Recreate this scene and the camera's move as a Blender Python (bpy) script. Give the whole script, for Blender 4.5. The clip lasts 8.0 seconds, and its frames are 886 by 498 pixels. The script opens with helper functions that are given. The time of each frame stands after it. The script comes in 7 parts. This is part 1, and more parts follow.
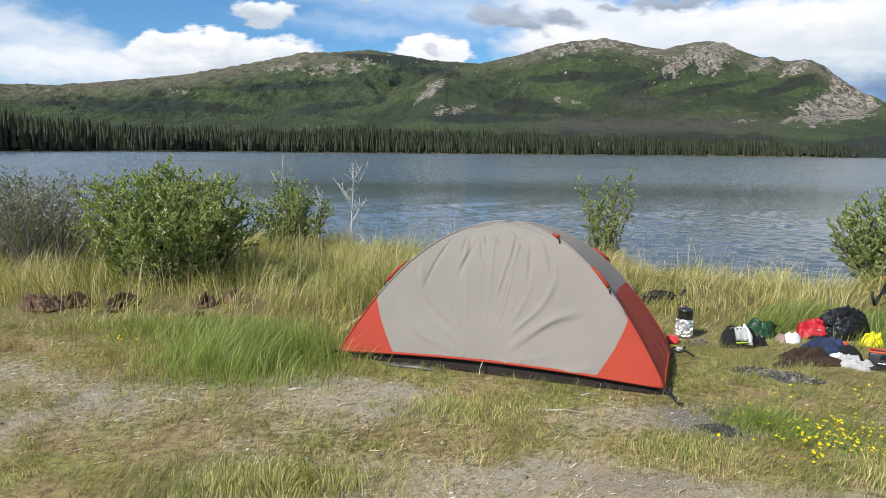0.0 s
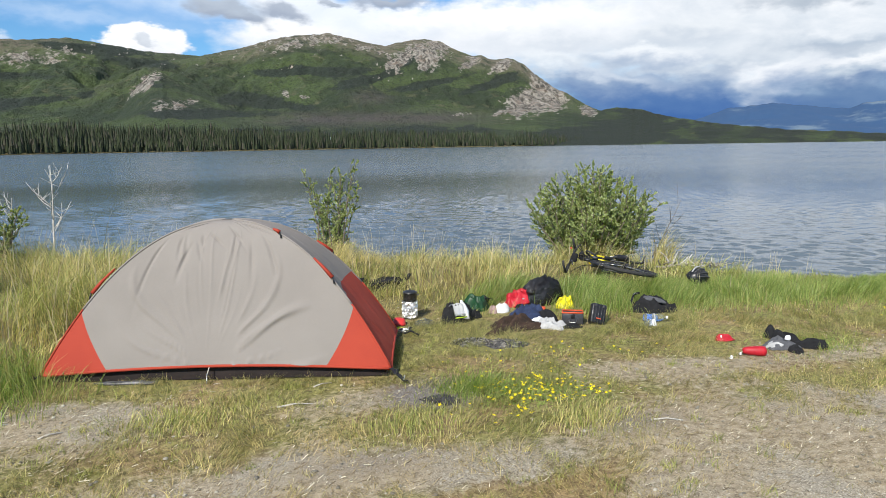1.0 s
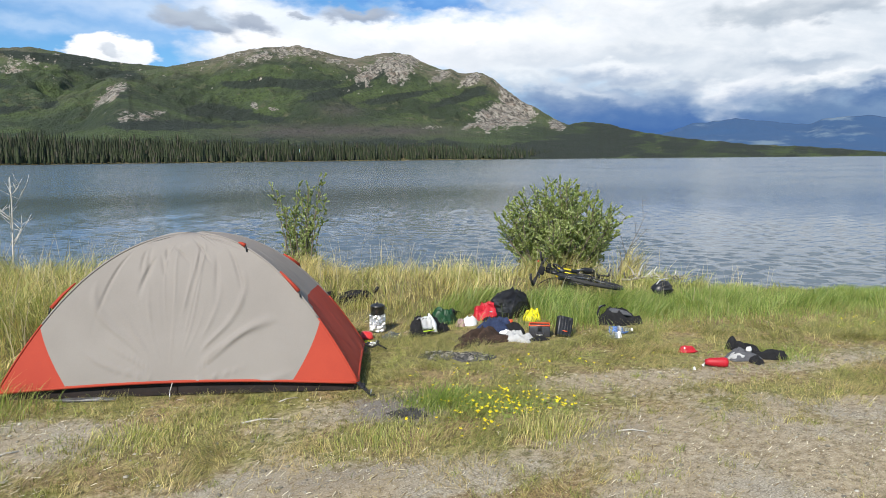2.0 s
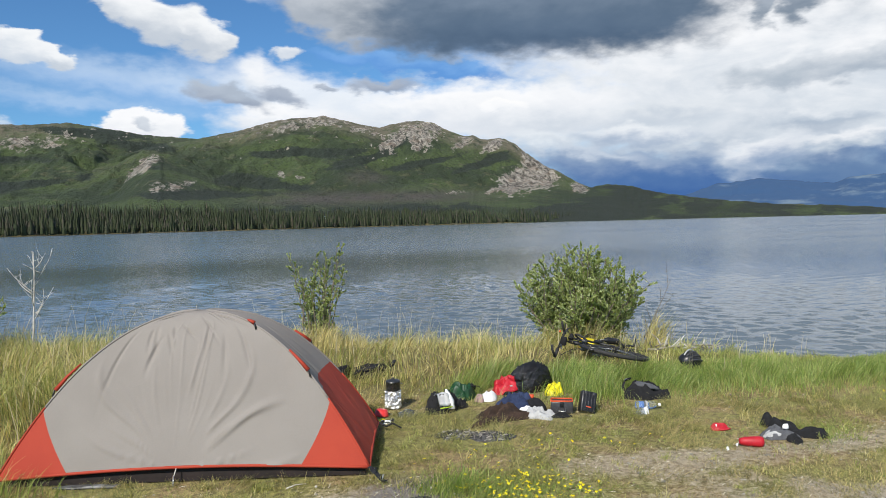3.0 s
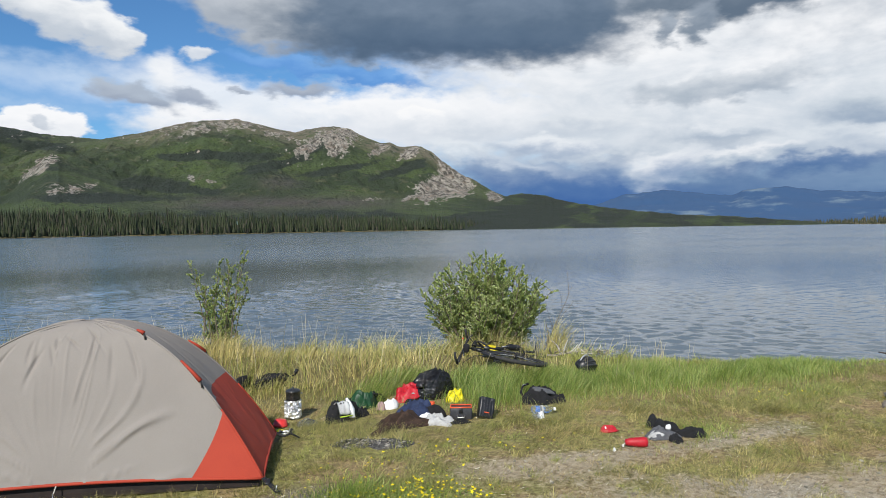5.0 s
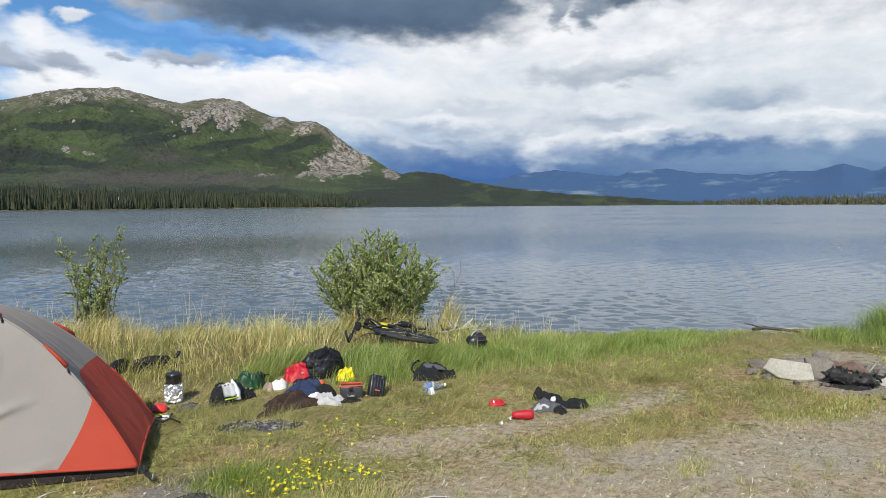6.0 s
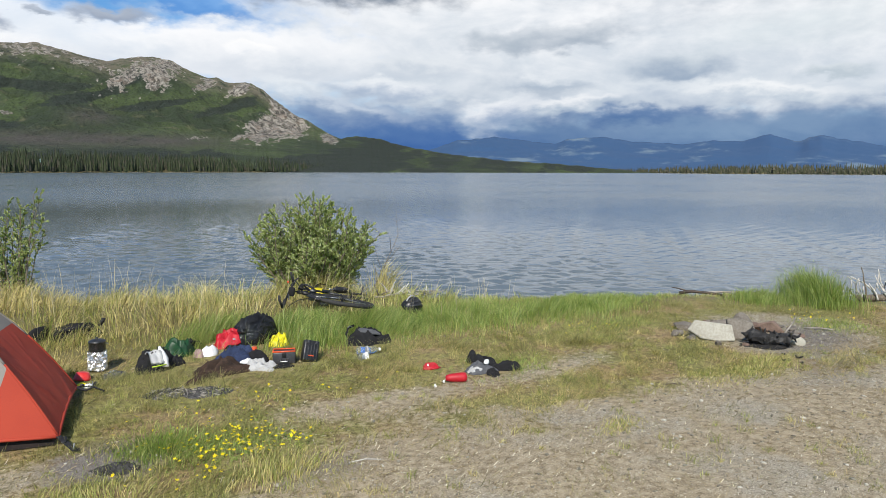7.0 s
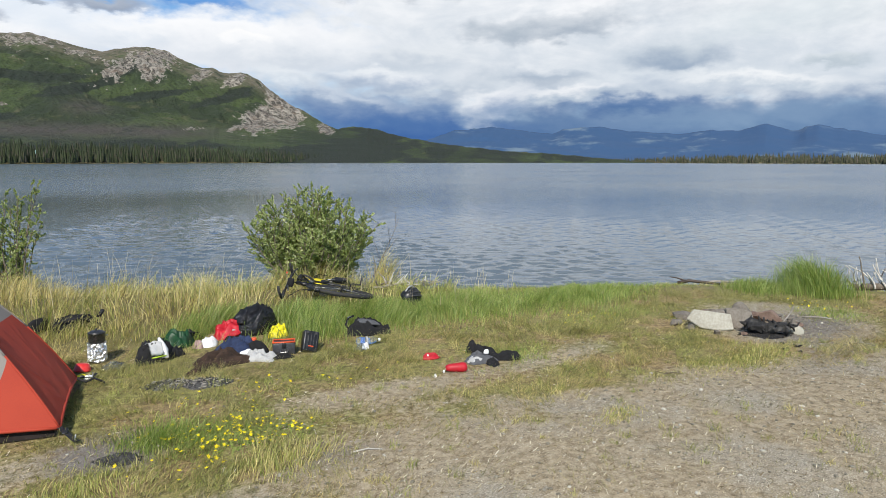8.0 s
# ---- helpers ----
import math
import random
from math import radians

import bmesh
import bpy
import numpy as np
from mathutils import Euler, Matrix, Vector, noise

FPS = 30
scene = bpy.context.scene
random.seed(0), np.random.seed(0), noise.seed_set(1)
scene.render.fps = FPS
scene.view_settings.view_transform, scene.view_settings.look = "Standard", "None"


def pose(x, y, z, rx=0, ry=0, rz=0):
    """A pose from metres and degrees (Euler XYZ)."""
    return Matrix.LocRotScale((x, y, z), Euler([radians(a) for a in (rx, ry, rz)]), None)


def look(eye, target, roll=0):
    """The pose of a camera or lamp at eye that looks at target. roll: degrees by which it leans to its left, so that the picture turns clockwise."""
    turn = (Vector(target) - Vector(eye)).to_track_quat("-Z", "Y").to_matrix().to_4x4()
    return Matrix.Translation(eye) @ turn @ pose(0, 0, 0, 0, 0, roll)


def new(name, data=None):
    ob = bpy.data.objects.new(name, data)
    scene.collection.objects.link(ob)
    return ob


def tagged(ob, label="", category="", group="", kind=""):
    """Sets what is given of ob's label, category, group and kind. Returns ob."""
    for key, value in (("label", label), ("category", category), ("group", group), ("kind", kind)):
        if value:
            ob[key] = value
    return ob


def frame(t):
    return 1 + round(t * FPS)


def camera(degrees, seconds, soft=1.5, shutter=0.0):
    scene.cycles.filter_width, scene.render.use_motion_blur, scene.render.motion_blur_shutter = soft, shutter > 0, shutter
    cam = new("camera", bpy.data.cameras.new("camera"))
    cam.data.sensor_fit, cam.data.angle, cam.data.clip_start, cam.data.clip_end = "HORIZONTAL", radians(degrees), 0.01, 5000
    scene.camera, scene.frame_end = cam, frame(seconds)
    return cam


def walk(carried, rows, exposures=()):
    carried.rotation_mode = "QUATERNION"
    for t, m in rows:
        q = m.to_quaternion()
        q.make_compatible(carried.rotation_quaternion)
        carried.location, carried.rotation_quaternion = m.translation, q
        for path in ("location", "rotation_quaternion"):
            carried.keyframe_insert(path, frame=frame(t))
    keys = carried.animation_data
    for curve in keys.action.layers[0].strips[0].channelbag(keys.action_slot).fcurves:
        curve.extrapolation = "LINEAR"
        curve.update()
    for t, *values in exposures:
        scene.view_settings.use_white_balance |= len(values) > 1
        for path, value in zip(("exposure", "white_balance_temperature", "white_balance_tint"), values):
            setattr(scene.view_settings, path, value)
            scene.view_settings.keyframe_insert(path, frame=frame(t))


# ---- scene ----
# Camera: seconds, place, and turn (degrees about x, y, z)
cam = camera(64.33, 8.0, 0.9)
PATH = [
    (0.0, 0.000, 0.000, 1.620, 82.12, -0.63, 0.00),
    (0.2, 0.028, -0.012, 1.616, 81.70, -0.52, -5.38),
    (0.5, 0.076, -0.022, 1.615, 81.31, -0.06, -11.28),
    (0.7, 0.105, -0.031, 1.613, 81.19, 0.41, -15.30),
    (1.0, 0.123, -0.044, 1.610, 81.67, 0.80, -21.29),
    (1.2, 0.124, -0.063, 1.608, 82.21, 0.38, -24.30),
    (1.55, 0.130, -0.070, 1.612, 82.60, 0.40, -26.20),
    (2.3, 0.158, -0.049, 1.632, 83.17, 0.71, -21.82),
    (2.5, 0.193, -0.027, 1.653, 84.29, 0.96, -21.56),
    (2.7, 0.231, 0.005, 1.665, 85.60, 1.19, -21.56),
    (3.0, 0.273, 0.056, 1.673, 87.91, 1.43, -21.79),
    (3.2, 0.300, 0.073, 1.660, 89.07, 2.18, -21.94),
    (3.5, 0.287, 0.075, 1.661, 89.71, 0.65, -22.56),
    (4.0, 0.268, 0.056, 1.675, 90.17, 1.00, -21.59),
    (4.5, 0.323, -0.012, 1.681, 89.43, 1.39, -22.95),
    (4.7, 0.346, -0.033, 1.685, 88.98, 1.08, -24.91),
    (5.0, 0.368, -0.053, 1.686, 88.36, 0.90, -28.57),
    (5.2, 0.375, -0.046, 1.688, 88.15, 0.70, -31.45),
    (6.3, 0.472, -0.026, 1.662, 85.56, 0.43, -38.24),
    (6.5, 0.489, -0.028, 1.653, 84.80, 0.33, -39.34),
    (6.7, 0.499, -0.027, 1.652, 84.19, 0.14, -40.48),
    (7.0, 0.494, -0.030, 1.656, 83.70, -0.12, -41.86),
    (7.5, 0.489, -0.022, 1.658, 83.24, -0.20, -42.60),
    (8.0, 0.481, -0.014, 1.654, 82.92, 0.02, -42.11),
]
walk(cam, [(t, pose(x, y, z, rx, ry, rz)) for t, x, y, z, rx, ry, rz in PATH],
     [(0.0, 0.08), (0.5, 0.12), (1.0, 0.16), (2.5, 0.16), (3.0, 0.0), (3.5, -0.03), (4.5, -0.06), (5.0, -0.04), (6.5, 0.0), (8.0, 0.0)])

# ---- sun, sky ----
SUN_AZ, SUN_EL = -132.0, 40.0      # degrees from +y towards +x, and above the horizon


def azel(a, e, r=1.0):
    """A point at azimuth a (degrees from +y towards +x), elevation e and distance r from the origin."""
    a, e = radians(a), radians(e)
    return Vector((math.sin(a) * math.cos(e), math.cos(a) * math.cos(e), math.sin(e))) * r


class Nodes:
    """A small helper to write node trees as expressions."""

    def __init__(self, tree):
        self.tree, self.links = tree, tree.links
        tree.nodes.clear()

    def node(self, kind, **ins):
        n = self.tree.nodes.new(kind)
        for k, v in ins.items():
            self.put(n.inputs[k.replace("_", " ")], v)
        return n

    def put(self, socket, v):
        if isinstance(v, bpy.types.NodeSocket):
            self.links.new(v, socket)
        elif isinstance(v, (tuple, list)) and len(v) == 3 and socket.type == "RGBA":
            socket.default_value = (*v, 1)
        else:
            socket.default_value = v

    def math(self, op, a, b=0.0, c=0.0, clamp=False):
        n = self.tree.nodes.new("ShaderNodeMath")
        n.operation, n.use_clamp = op, clamp
        for s, v in zip(n.inputs, (a, b, c)):
            self.put(s, v)
        return n.outputs[0]

    def mix(self, f, a, b, mode="MIX"):
        n = self.tree.nodes.new("ShaderNodeMix")
        n.data_type, n.blend_type = "RGBA", mode
        self.put(n.inputs[0], f), self.put(n.inputs[6], a), self.put(n.inputs[7], b)
        return n.outputs[2]

    def attribute(self, name):
        n = self.tree.nodes.new("ShaderNodeAttribute")
        n.attribute_name = name
        return n.outputs["Fac"]

    def smooth(self, v, lo, hi):
        n = self.tree.nodes.new("ShaderNodeMapRange")
        n.interpolation_type = "SMOOTHSTEP"
        self.put(n.inputs[0], v), self.put(n.inputs[1], lo), self.put(n.inputs[2], hi)
        return n.outputs[0]

    def noise(self, vec, scale, detail=3.0, rough=0.55, out=0, distort=0.0):
        n = self.tree.nodes.new("ShaderNodeTexNoise")
        self.put(n.inputs["Vector"], vec)
        n.inputs["Scale"].default_value, n.inputs["Detail"].default_value = scale, detail
        n.inputs["Roughness"].default_value, n.inputs["Distortion"].default_value = rough, distort
        return n.outputs[out]


world = bpy.data.worlds.new("sky")
scene.world = world
world.use_nodes = True
w = Nodes(world.node_tree)
sky = w.node("ShaderNodeTexSky")
sky.sky_type, sky.sun_disc, sky.sun_elevation, sky.sun_rotation = "NISHITA", False, radians(SUN_EL), radians(SUN_AZ)
sky.altitude, sky.air_density, sky.dust_density, sky.ozone_density = 700.0, 1.0, 0.6, 2.0
view = w.node("ShaderNodeTexCoord").outputs["Generated"]
xyz = w.node("ShaderNodeSeparateXYZ", Vector=view)
az0 = w.math("MULTIPLY", w.math("ARCTAN2", xyz.outputs[0], xyz.outputs[1]), 57.2958)
el0 = w.math("MULTIPLY", w.math("ARCSINE", xyz.outputs[2]), 57.2958)
# clouds are flattened towards the horizon: the grain is finer in height than across
flat = w.node("ShaderNodeMapping", Vector=view)
flat.inputs["Scale"].default_value = (1.0, 1.0, 2.2)
flat = flat.outputs[0]
coarse = w.node("ShaderNodeSeparateColor", Color=w.noise(flat, 7.0, 2.0, 0.5, 1))
fine = w.node("ShaderNodeSeparateColor", Color=w.noise(flat, 25.0, 4.0, 0.52, 1))
puffs = w.noise(flat, 26.0, 4.0, 0.52)
wisps = w.noise(flat, 9.0, 6.0, 0.6, 0, 0.6)


def shifted(base, channel, big, small):
    a = w.math("MULTIPLY_ADD", w.math("SUBTRACT", coarse.outputs[channel], 0.5), big, base)
    return w.math("MULTIPLY_ADD", w.math("SUBTRACT", fine.outputs[channel], 0.5), small, a)


az, el = shifted(az0, 0, 2.6, 3.4), shifted(el0, 1, 1.2, 2.2)
blue = w.mix(1.0, sky.outputs[0], (0.058, 0.094, 0.122), "MULTIPLY")
colour = blue


def cloud(a, e, ra, re, low, high, alpha=1.0, soft=0.35, tilt=0.0, puff=0.6, rough=1.0, boxy=False):
    """One cloud at azimuth a and elevation e, of half sizes ra and re (degrees): shaded from low to high."""
    global colour
    c, s = math.cos(radians(tilt)), math.sin(radians(tilt))
    dx, dy = w.math("SUBTRACT", az, a), w.math("SUBTRACT", el, e)
    u = w.math("MULTIPLY_ADD", dx, c / ra, w.math("MULTIPLY", dy, s / ra))
    v = w.math("MULTIPLY_ADD", dy, c / re, w.math("MULTIPLY", dx, -s / re))
    uu, vv = w.math("MULTIPLY", u, u), w.math("MULTIPLY", v, v)
    if boxy:
        uu, vv = w.math("MULTIPLY", uu, uu), w.math("MULTIPLY", vv, vv)
    d = w.math("POWER", w.math("ADD", uu, vv), 0.25 if boxy else 0.5)
    d = w.math("MULTIPLY_ADD", w.math("SUBTRACT", puffs, 0.5), puff, d)
    cover = w.math("MULTIPLY", w.smooth(d, 1.0 + soft * 0.5, 1.0 - soft), alpha)
    t = w.math("MULTIPLY_ADD", w.math("SUBTRACT", wisps, 0.5), 2.4 * rough, v)
    t = w.math("MULTIPLY_ADD", w.math("SUBTRACT", puffs, 0.5), 1.2 * rough, t)
    colour = w.mix(cover, colour, w.mix(w.smooth(t, -0.9, 0.8), low, high))


WHITE, RAIN = (0.97, 0.98, 1.0), (0.06, 0.15, 0.34)
# scattered fair-weather clouds overhead, denser towards the east
every = w.smooth(w.math("ADD", wisps, w.math("MULTIPLY", w.math("SUBTRACT", coarse.outputs[2], 0.5), 0.5)), 0.52, 0.66)
every = w.math("MULTIPLY", w.math("MULTIPLY", every, w.smooth(el0, 20.0, 30.0)), w.math("MULTIPLY_ADD", w.smooth(az0, -15.0, 40.0), 0.7, 0.3))
colour = w.mix(every, colour, w.mix(w.smooth(puffs, 0.35, 0.6), (0.42, 0.47, 0.54), (0.88, 0.9, 0.93)))
# thin veils over the ridge and in the west
cloud(3, 10.4, 17, 1.5, (0.40, 0.58, 0.86), (0.68, 0.80, 0.95), 0.75, 0.9, -5)
cloud(-6, 9.2, 9, 0.7, (0.40, 0.58, 0.86), (0.66, 0.78, 0.94), 0.5, 0.9, -4)
cloud(-29, 7.6, 9, 1.6, (0.66, 0.75, 0.88), WHITE, 0.7, 0.8, -12)
cloud(-27, 5.6, 12, 1.5, (0.66, 0.75, 0.88), WHITE, 0.85, 0.6)
# the bright bank of cloud behind the ridge and all over the east
cloud(70, 11, 48, 9.0, (0.62, 0.69, 0.77), WHITE, 1.0, 0.3, 0, 0.4, 0.75, True)
cloud(100, 24, 60, 14, (0.45, 0.5, 0.57), WHITE, 0.9, 0.5)
cloud(26, 8.9, 12, 2.5, (0.78, 0.82, 0.88), WHITE, 1.0, 0.35, 0, 0.5, 0.7)
cloud(13, 8.6, 9.5, 2.1, (0.72, 0.78, 0.86), WHITE, 1.0, 0.35, 3, 0.6)
cloud(11, 10.9, 8.0, 1.5, (0.76, 0.83, 0.92), (0.93, 0.96, 1.0), 0.9, 0.7, -10, 0.6)
cloud(7.4, 12.0, 1.5, 1.6, (0.74, 0.80, 0.88), WHITE, 0.9, 0.6)
cloud(-20.3, 7.0, 3.6, 1.9, (0.62, 0.69, 0.78), WHITE, 1.0, 0.15, 0, 0.5)
cloud(-17.6, 7.4, 2.2, 1.7, (0.62, 0.69, 0.78), WHITE, 1.0, 0.15, 0, 0.5)
cloud(-13.4, 7.2, 3.4, 1.3, (0.66, 0.73, 0.82), WHITE, 1.0, 0.25, 6)
cloud(-1.0, 7.5, 3.1, 1.5, (0.78, 0.82, 0.88), WHITE, 1.0, 0.15, 4, 0.5)
cloud(-0.6, 7.9, 0.9, 0.4, (0.50, 0.56, 0.65), (0.62, 0.68, 0.76), 0.8, 0.5, -20)
cloud(27.3, 9.3, 2.4, 0.5, WHITE, (1.0, 1.0, 1.0), 0.9, 0.4, 0, 0.7)
# clear wedge under the dark cloud
cloud(19.5, 12.75, 8.6, 0.75, (0.13, 0.33, 0.72), (0.20, 0.42, 0.80), 1.0, 0.35, -7, 0.3)
# small grey clouds and the white ones over the lake
cloud(4.3, 10.6, 2.0, 0.9, (0.33, 0.39, 0.50), (0.46, 0.53, 0.63), 1.0, 0.5, -8, 0.4)
cloud(6.0, 10.0, 2.1, 0.8, (0.33, 0.39, 0.50), (0.44, 0.51, 0.61), 1.0, 0.5, -14, 0.4)
cloud(9.2, 10.4, 2.1, 0.75, (0.33, 0.39, 0.50), (0.44, 0.5, 0.6), 1.0, 0.5, -10, 0.4)
cloud(13.0, 11.0, 1.0, 0.4, (0.34, 0.4, 0.5), (0.46, 0.52, 0.62), 0.9, 0.4)
cloud(17.2, 11.1, 2.9, 0.65, (0.33, 0.39, 0.50), (0.44, 0.5, 0.6), 1.0, 0.5, 0, 0.4)
for a, e, ra, re, tilt in ((-2.1, 16.4, 1.7, 1.25, -30), (0.2, 15.4, 2.6, 1.45, -22), (2.6, 14.6, 2.4, 1.5, -20), (4.0, 14.1, 1.5, 1.2, 0)):
    cloud(a, e, 1.12 * ra, 1.12 * re, (0.56, 0.62, 0.70), (0.93, 0.95, 0.97), 1.0, 0.3, tilt, 0.55, 0.7)
cloud(-8.8, 12.6, 2.2, 1.1, (0.62, 0.69, 0.78), (0.93, 0.95, 0.97), 1.0, 0.2, -8, 0.4, 0.7)
cloud(-6.6, 12.0, 1.7, 0.6, (0.56, 0.63, 0.72), (0.90, 0.93, 0.96), 1.0, 0.25, -10, 0.4, 0.7)
cloud(9.9, 13.7, 1.1, 0.65, (0.66, 0.72, 0.80), (0.85, 0.88, 0.92), 0.95, 0.4)
cloud(-13.8, 10.2, 2.5, 0.8, (0.55, 0.62, 0.72), (0.88, 0.92, 0.96), 1.0, 0.25, -4)
cloud(6.5, 18.3, 3.0, 0.9, (0.6, 0.68, 0.8), (0.8, 0.86, 0.94), 0.7, 0.8, -25)
# the large dark cloud, lit on its western edge
cloud(13.8, 17.8, 5.2, 3.5, (0.40, 0.45, 0.52), (0.78, 0.81, 0.85), 1.0, 0.25, -25, 0.4, 0.6)
cloud(17.5, 16.6, 5.0, 2.7, (0.27, 0.32, 0.39), (0.60, 0.64, 0.69), 1.0, 0.4, -10, 0.4, 0.6)
cloud(30.5, 18.3, 15.0, 5.4, (0.10, 0.155, 0.235), (0.26, 0.33, 0.43), 1.0, 0.25, -1, 0.25, 0.4, True)
cloud(30, 14.4, 12, 1.6, (0.075, 0.125, 0.205), (0.12, 0.18, 0.27), 0.85, 0.8, -2, 0.3, 0.4)
cloud(51, 17.9, 9, 3.2, (0.13, 0.18, 0.25), (0.34, 0.4, 0.47), 1.0, 0.3, 6, 0.6, 0.5)
cloud(46.4, 14.6, 0.9, 1.3, (0.20, 0.26, 0.34), (0.40, 0.46, 0.54), 0.9, 0.5, 0, 0.9)
cloud(48.6, 14.9, 1.4, 1.5, (0.16, 0.22, 0.30), (0.34, 0.40, 0.48), 0.9, 0.5, -10, 0.8)
# grey streaks in the eastern bank
cloud(50.5, 10.3, 7.0, 1.0, (0.38, 0.45, 0.54), (0.64, 0.69, 0.75), 0.95, 0.6, 2, 0.8, 0.6)
cloud(46.8, 10.4, 2.4, 0.8, (0.44, 0.51, 0.59), (0.66, 0.71, 0.77), 0.9, 0.6, 0, 0.7, 0.6)
cloud(60, 7.7, 3.8, 1.25, (0.31, 0.40, 0.53), (0.60, 0.67, 0.74), 0.95, 0.6, 4, 0.6, 0.6)
cloud(50.2, 6.6, 3.4, 0.8, (0.20, 0.29, 0.43), (0.48, 0.56, 0.66), 0.95, 0.7, 0, 0.5, 0.5)
cloud(70.6, 7.1, 2.3, 0.5, (0.50, 0.58, 0.65), (0.68, 0.74, 0.79), 0.9, 0.5, 0, 0.5, 0.5)
cloud(68, 10.4, 8.0, 1.8, (0.66, 0.74, 0.79), (0.80, 0.86, 0.89), 0.6, 0.9, 6, 0.5, 0.5)
cloud(32, 8.0, 8.0, 1.2, (0.58, 0.65, 0.74), (0.80, 0.84, 0.89), 0.85, 0.9, 0, 0.5, 0.6)
cloud(40.5, 8.3, 5.0, 1.0, (0.56, 0.63, 0.72), (0.80, 0.84, 0.88), 0.85, 0.8, 0, 0.5, 0.6)
cloud(44.5, 6.6, 3.0, 1.6, (0.46, 0.54, 0.64), (0.74, 0.79, 0.85), 0.8, 0.8, 30, 0.5, 0.6)
cloud(60, 6.0, 16, 0.7, (0.50, 0.58, 0.69), (0.78, 0.83, 0.88), 0.8, 0.9, 0, 0.5, 0.6)
# blue rain under the bank, with lit lumps hanging into it
cloud(61, 1.6, 31, 3.4, RAIN, (0.16, 0.26, 0.44), 1.0, 0.5, 0, 0.5, 0.6, True)
cloud(36, 4.0, 9.0, 1.7, (0.13, 0.23, 0.44), (0.30, 0.40, 0.57), 1.0, 0.6, -4, 0.5, 0.6)
cloud(39, 2.4, 9, 1.7, (0.04, 0.12, 0.36), (0.09, 0.19, 0.42), 1.0, 0.7, 0, 0.4, 0.5)
cloud(57, 4.3, 7, 0.6, (0.07, 0.16, 0.36), (0.13, 0.23, 0.43), 0.9, 0.8, 0, 0.5, 0.6)
cloud(65, 2.9, 10, 1.3, (0.16, 0.27, 0.45), (0.24, 0.36, 0.53), 0.8, 0.9, 0, 0.5)
cloud(37.4, 6.5, 4.9, 0.9, (0.40, 0.49, 0.63), (0.90, 0.93, 0.96), 0.95, 0.5, -2, 0.7, 0.7)
cloud(30.2, 6.2, 3.0, 1.0, (0.48, 0.56, 0.67), (0.80, 0.85, 0.90), 0.9, 0.6, -10, 0.6, 0.7)
cloud(33.6, 5.0, 4.4, 0.7, (0.28, 0.38, 0.55), (0.66, 0.73, 0.82), 0.9, 0.7, -9, 0.6, 0.7)
cloud(46.2, 4.6, 3.6, 1.2, (0.30, 0.40, 0.57), (0.86, 0.89, 0.93), 1.0, 0.5, 12, 0.7, 0.7)
cloud(43.8, 3.6, 2.4, 0.8, (0.18, 0.29, 0.49), (0.52, 0.60, 0.71), 0.85, 0.8, -25, 0.6, 0.7)
cloud(52, 5.3, 4.0, 0.6, (0.46, 0.55, 0.66), (0.90, 0.92, 0.95), 0.95, 0.6, 6, 0.7, 0.7)
cloud(66.5, 5.8, 6, 0.6, (0.56, 0.64, 0.73), (0.93, 0.95, 0.97), 0.9, 0.6, -3, 0.7, 0.7)
shine = w.node("ShaderNodeBackground", Color=colour, Strength=1.0)
w.links.new(shine.outputs[0], w.node("ShaderNodeOutputWorld").inputs[0])

lamp = bpy.data.lights.new("sun", "SUN")
lamp.energy, lamp.angle, lamp.color = 5.0, radians(0.5), (1.0, 0.94, 0.84)
sun = new("sun", lamp)
sun.matrix_world = look(azel(SUN_AZ, SUN_EL, 60), (0, 0, 0))

# ---- materials ----
def principled(name):
    m = bpy.data.materials.new(name)
    m.use_nodes = True
    n = Nodes(m.node_tree)
    b = n.node("ShaderNodeBsdfPrincipled")
    n.links.new(b.outputs[0], n.node("ShaderNodeOutputMaterial").inputs[0])
    return m, n, b


def plain(name, dark, light, scale=30.0, rough=0.8, bump=0.2, dirt=None, fine_scale=None, metal=0.0, sheen=0.0, transmit=0.0, depth=0.004):
    """A surface that varies from dark to light at two scales, with fine relief; dirt: a colour for worn patches."""
    m, n, b = principled(name)
    co = n.node("ShaderNodeTexCoord").outputs["Object"]
    big, small = n.noise(co, scale, 4), n.noise(co, fine_scale or scale * 9, 3)
    f = n.math("MULTIPLY_ADD", small, 0.45, n.math("MULTIPLY", big, 0.55))
    c = n.mix(n.smooth(f, 0.36, 0.64), dark, light)
    if dirt:
        c = n.mix(n.math("MULTIPLY", n.smooth(n.noise(co, scale * 0.45, 5), 0.52, 0.68), 0.6), c, dirt)
    n.put(b.inputs["Base Color"], c)
    n.put(b.inputs["Roughness"], n.math("MULTIPLY_ADD", small, 0.2, rough - 0.1, clamp=True))
    b.inputs["Metallic"].default_value = metal
    b.inputs["Sheen Weight"].default_value = sheen
    b.inputs["Transmission Weight"].default_value = transmit
    if bump:
        k = n.node("ShaderNodeBump", Height=f)
        k.inputs["Strength"].default_value, k.inputs["Distance"].default_value = bump, depth
        n.put(b.inputs["Normal"], k.outputs[0])
    return m


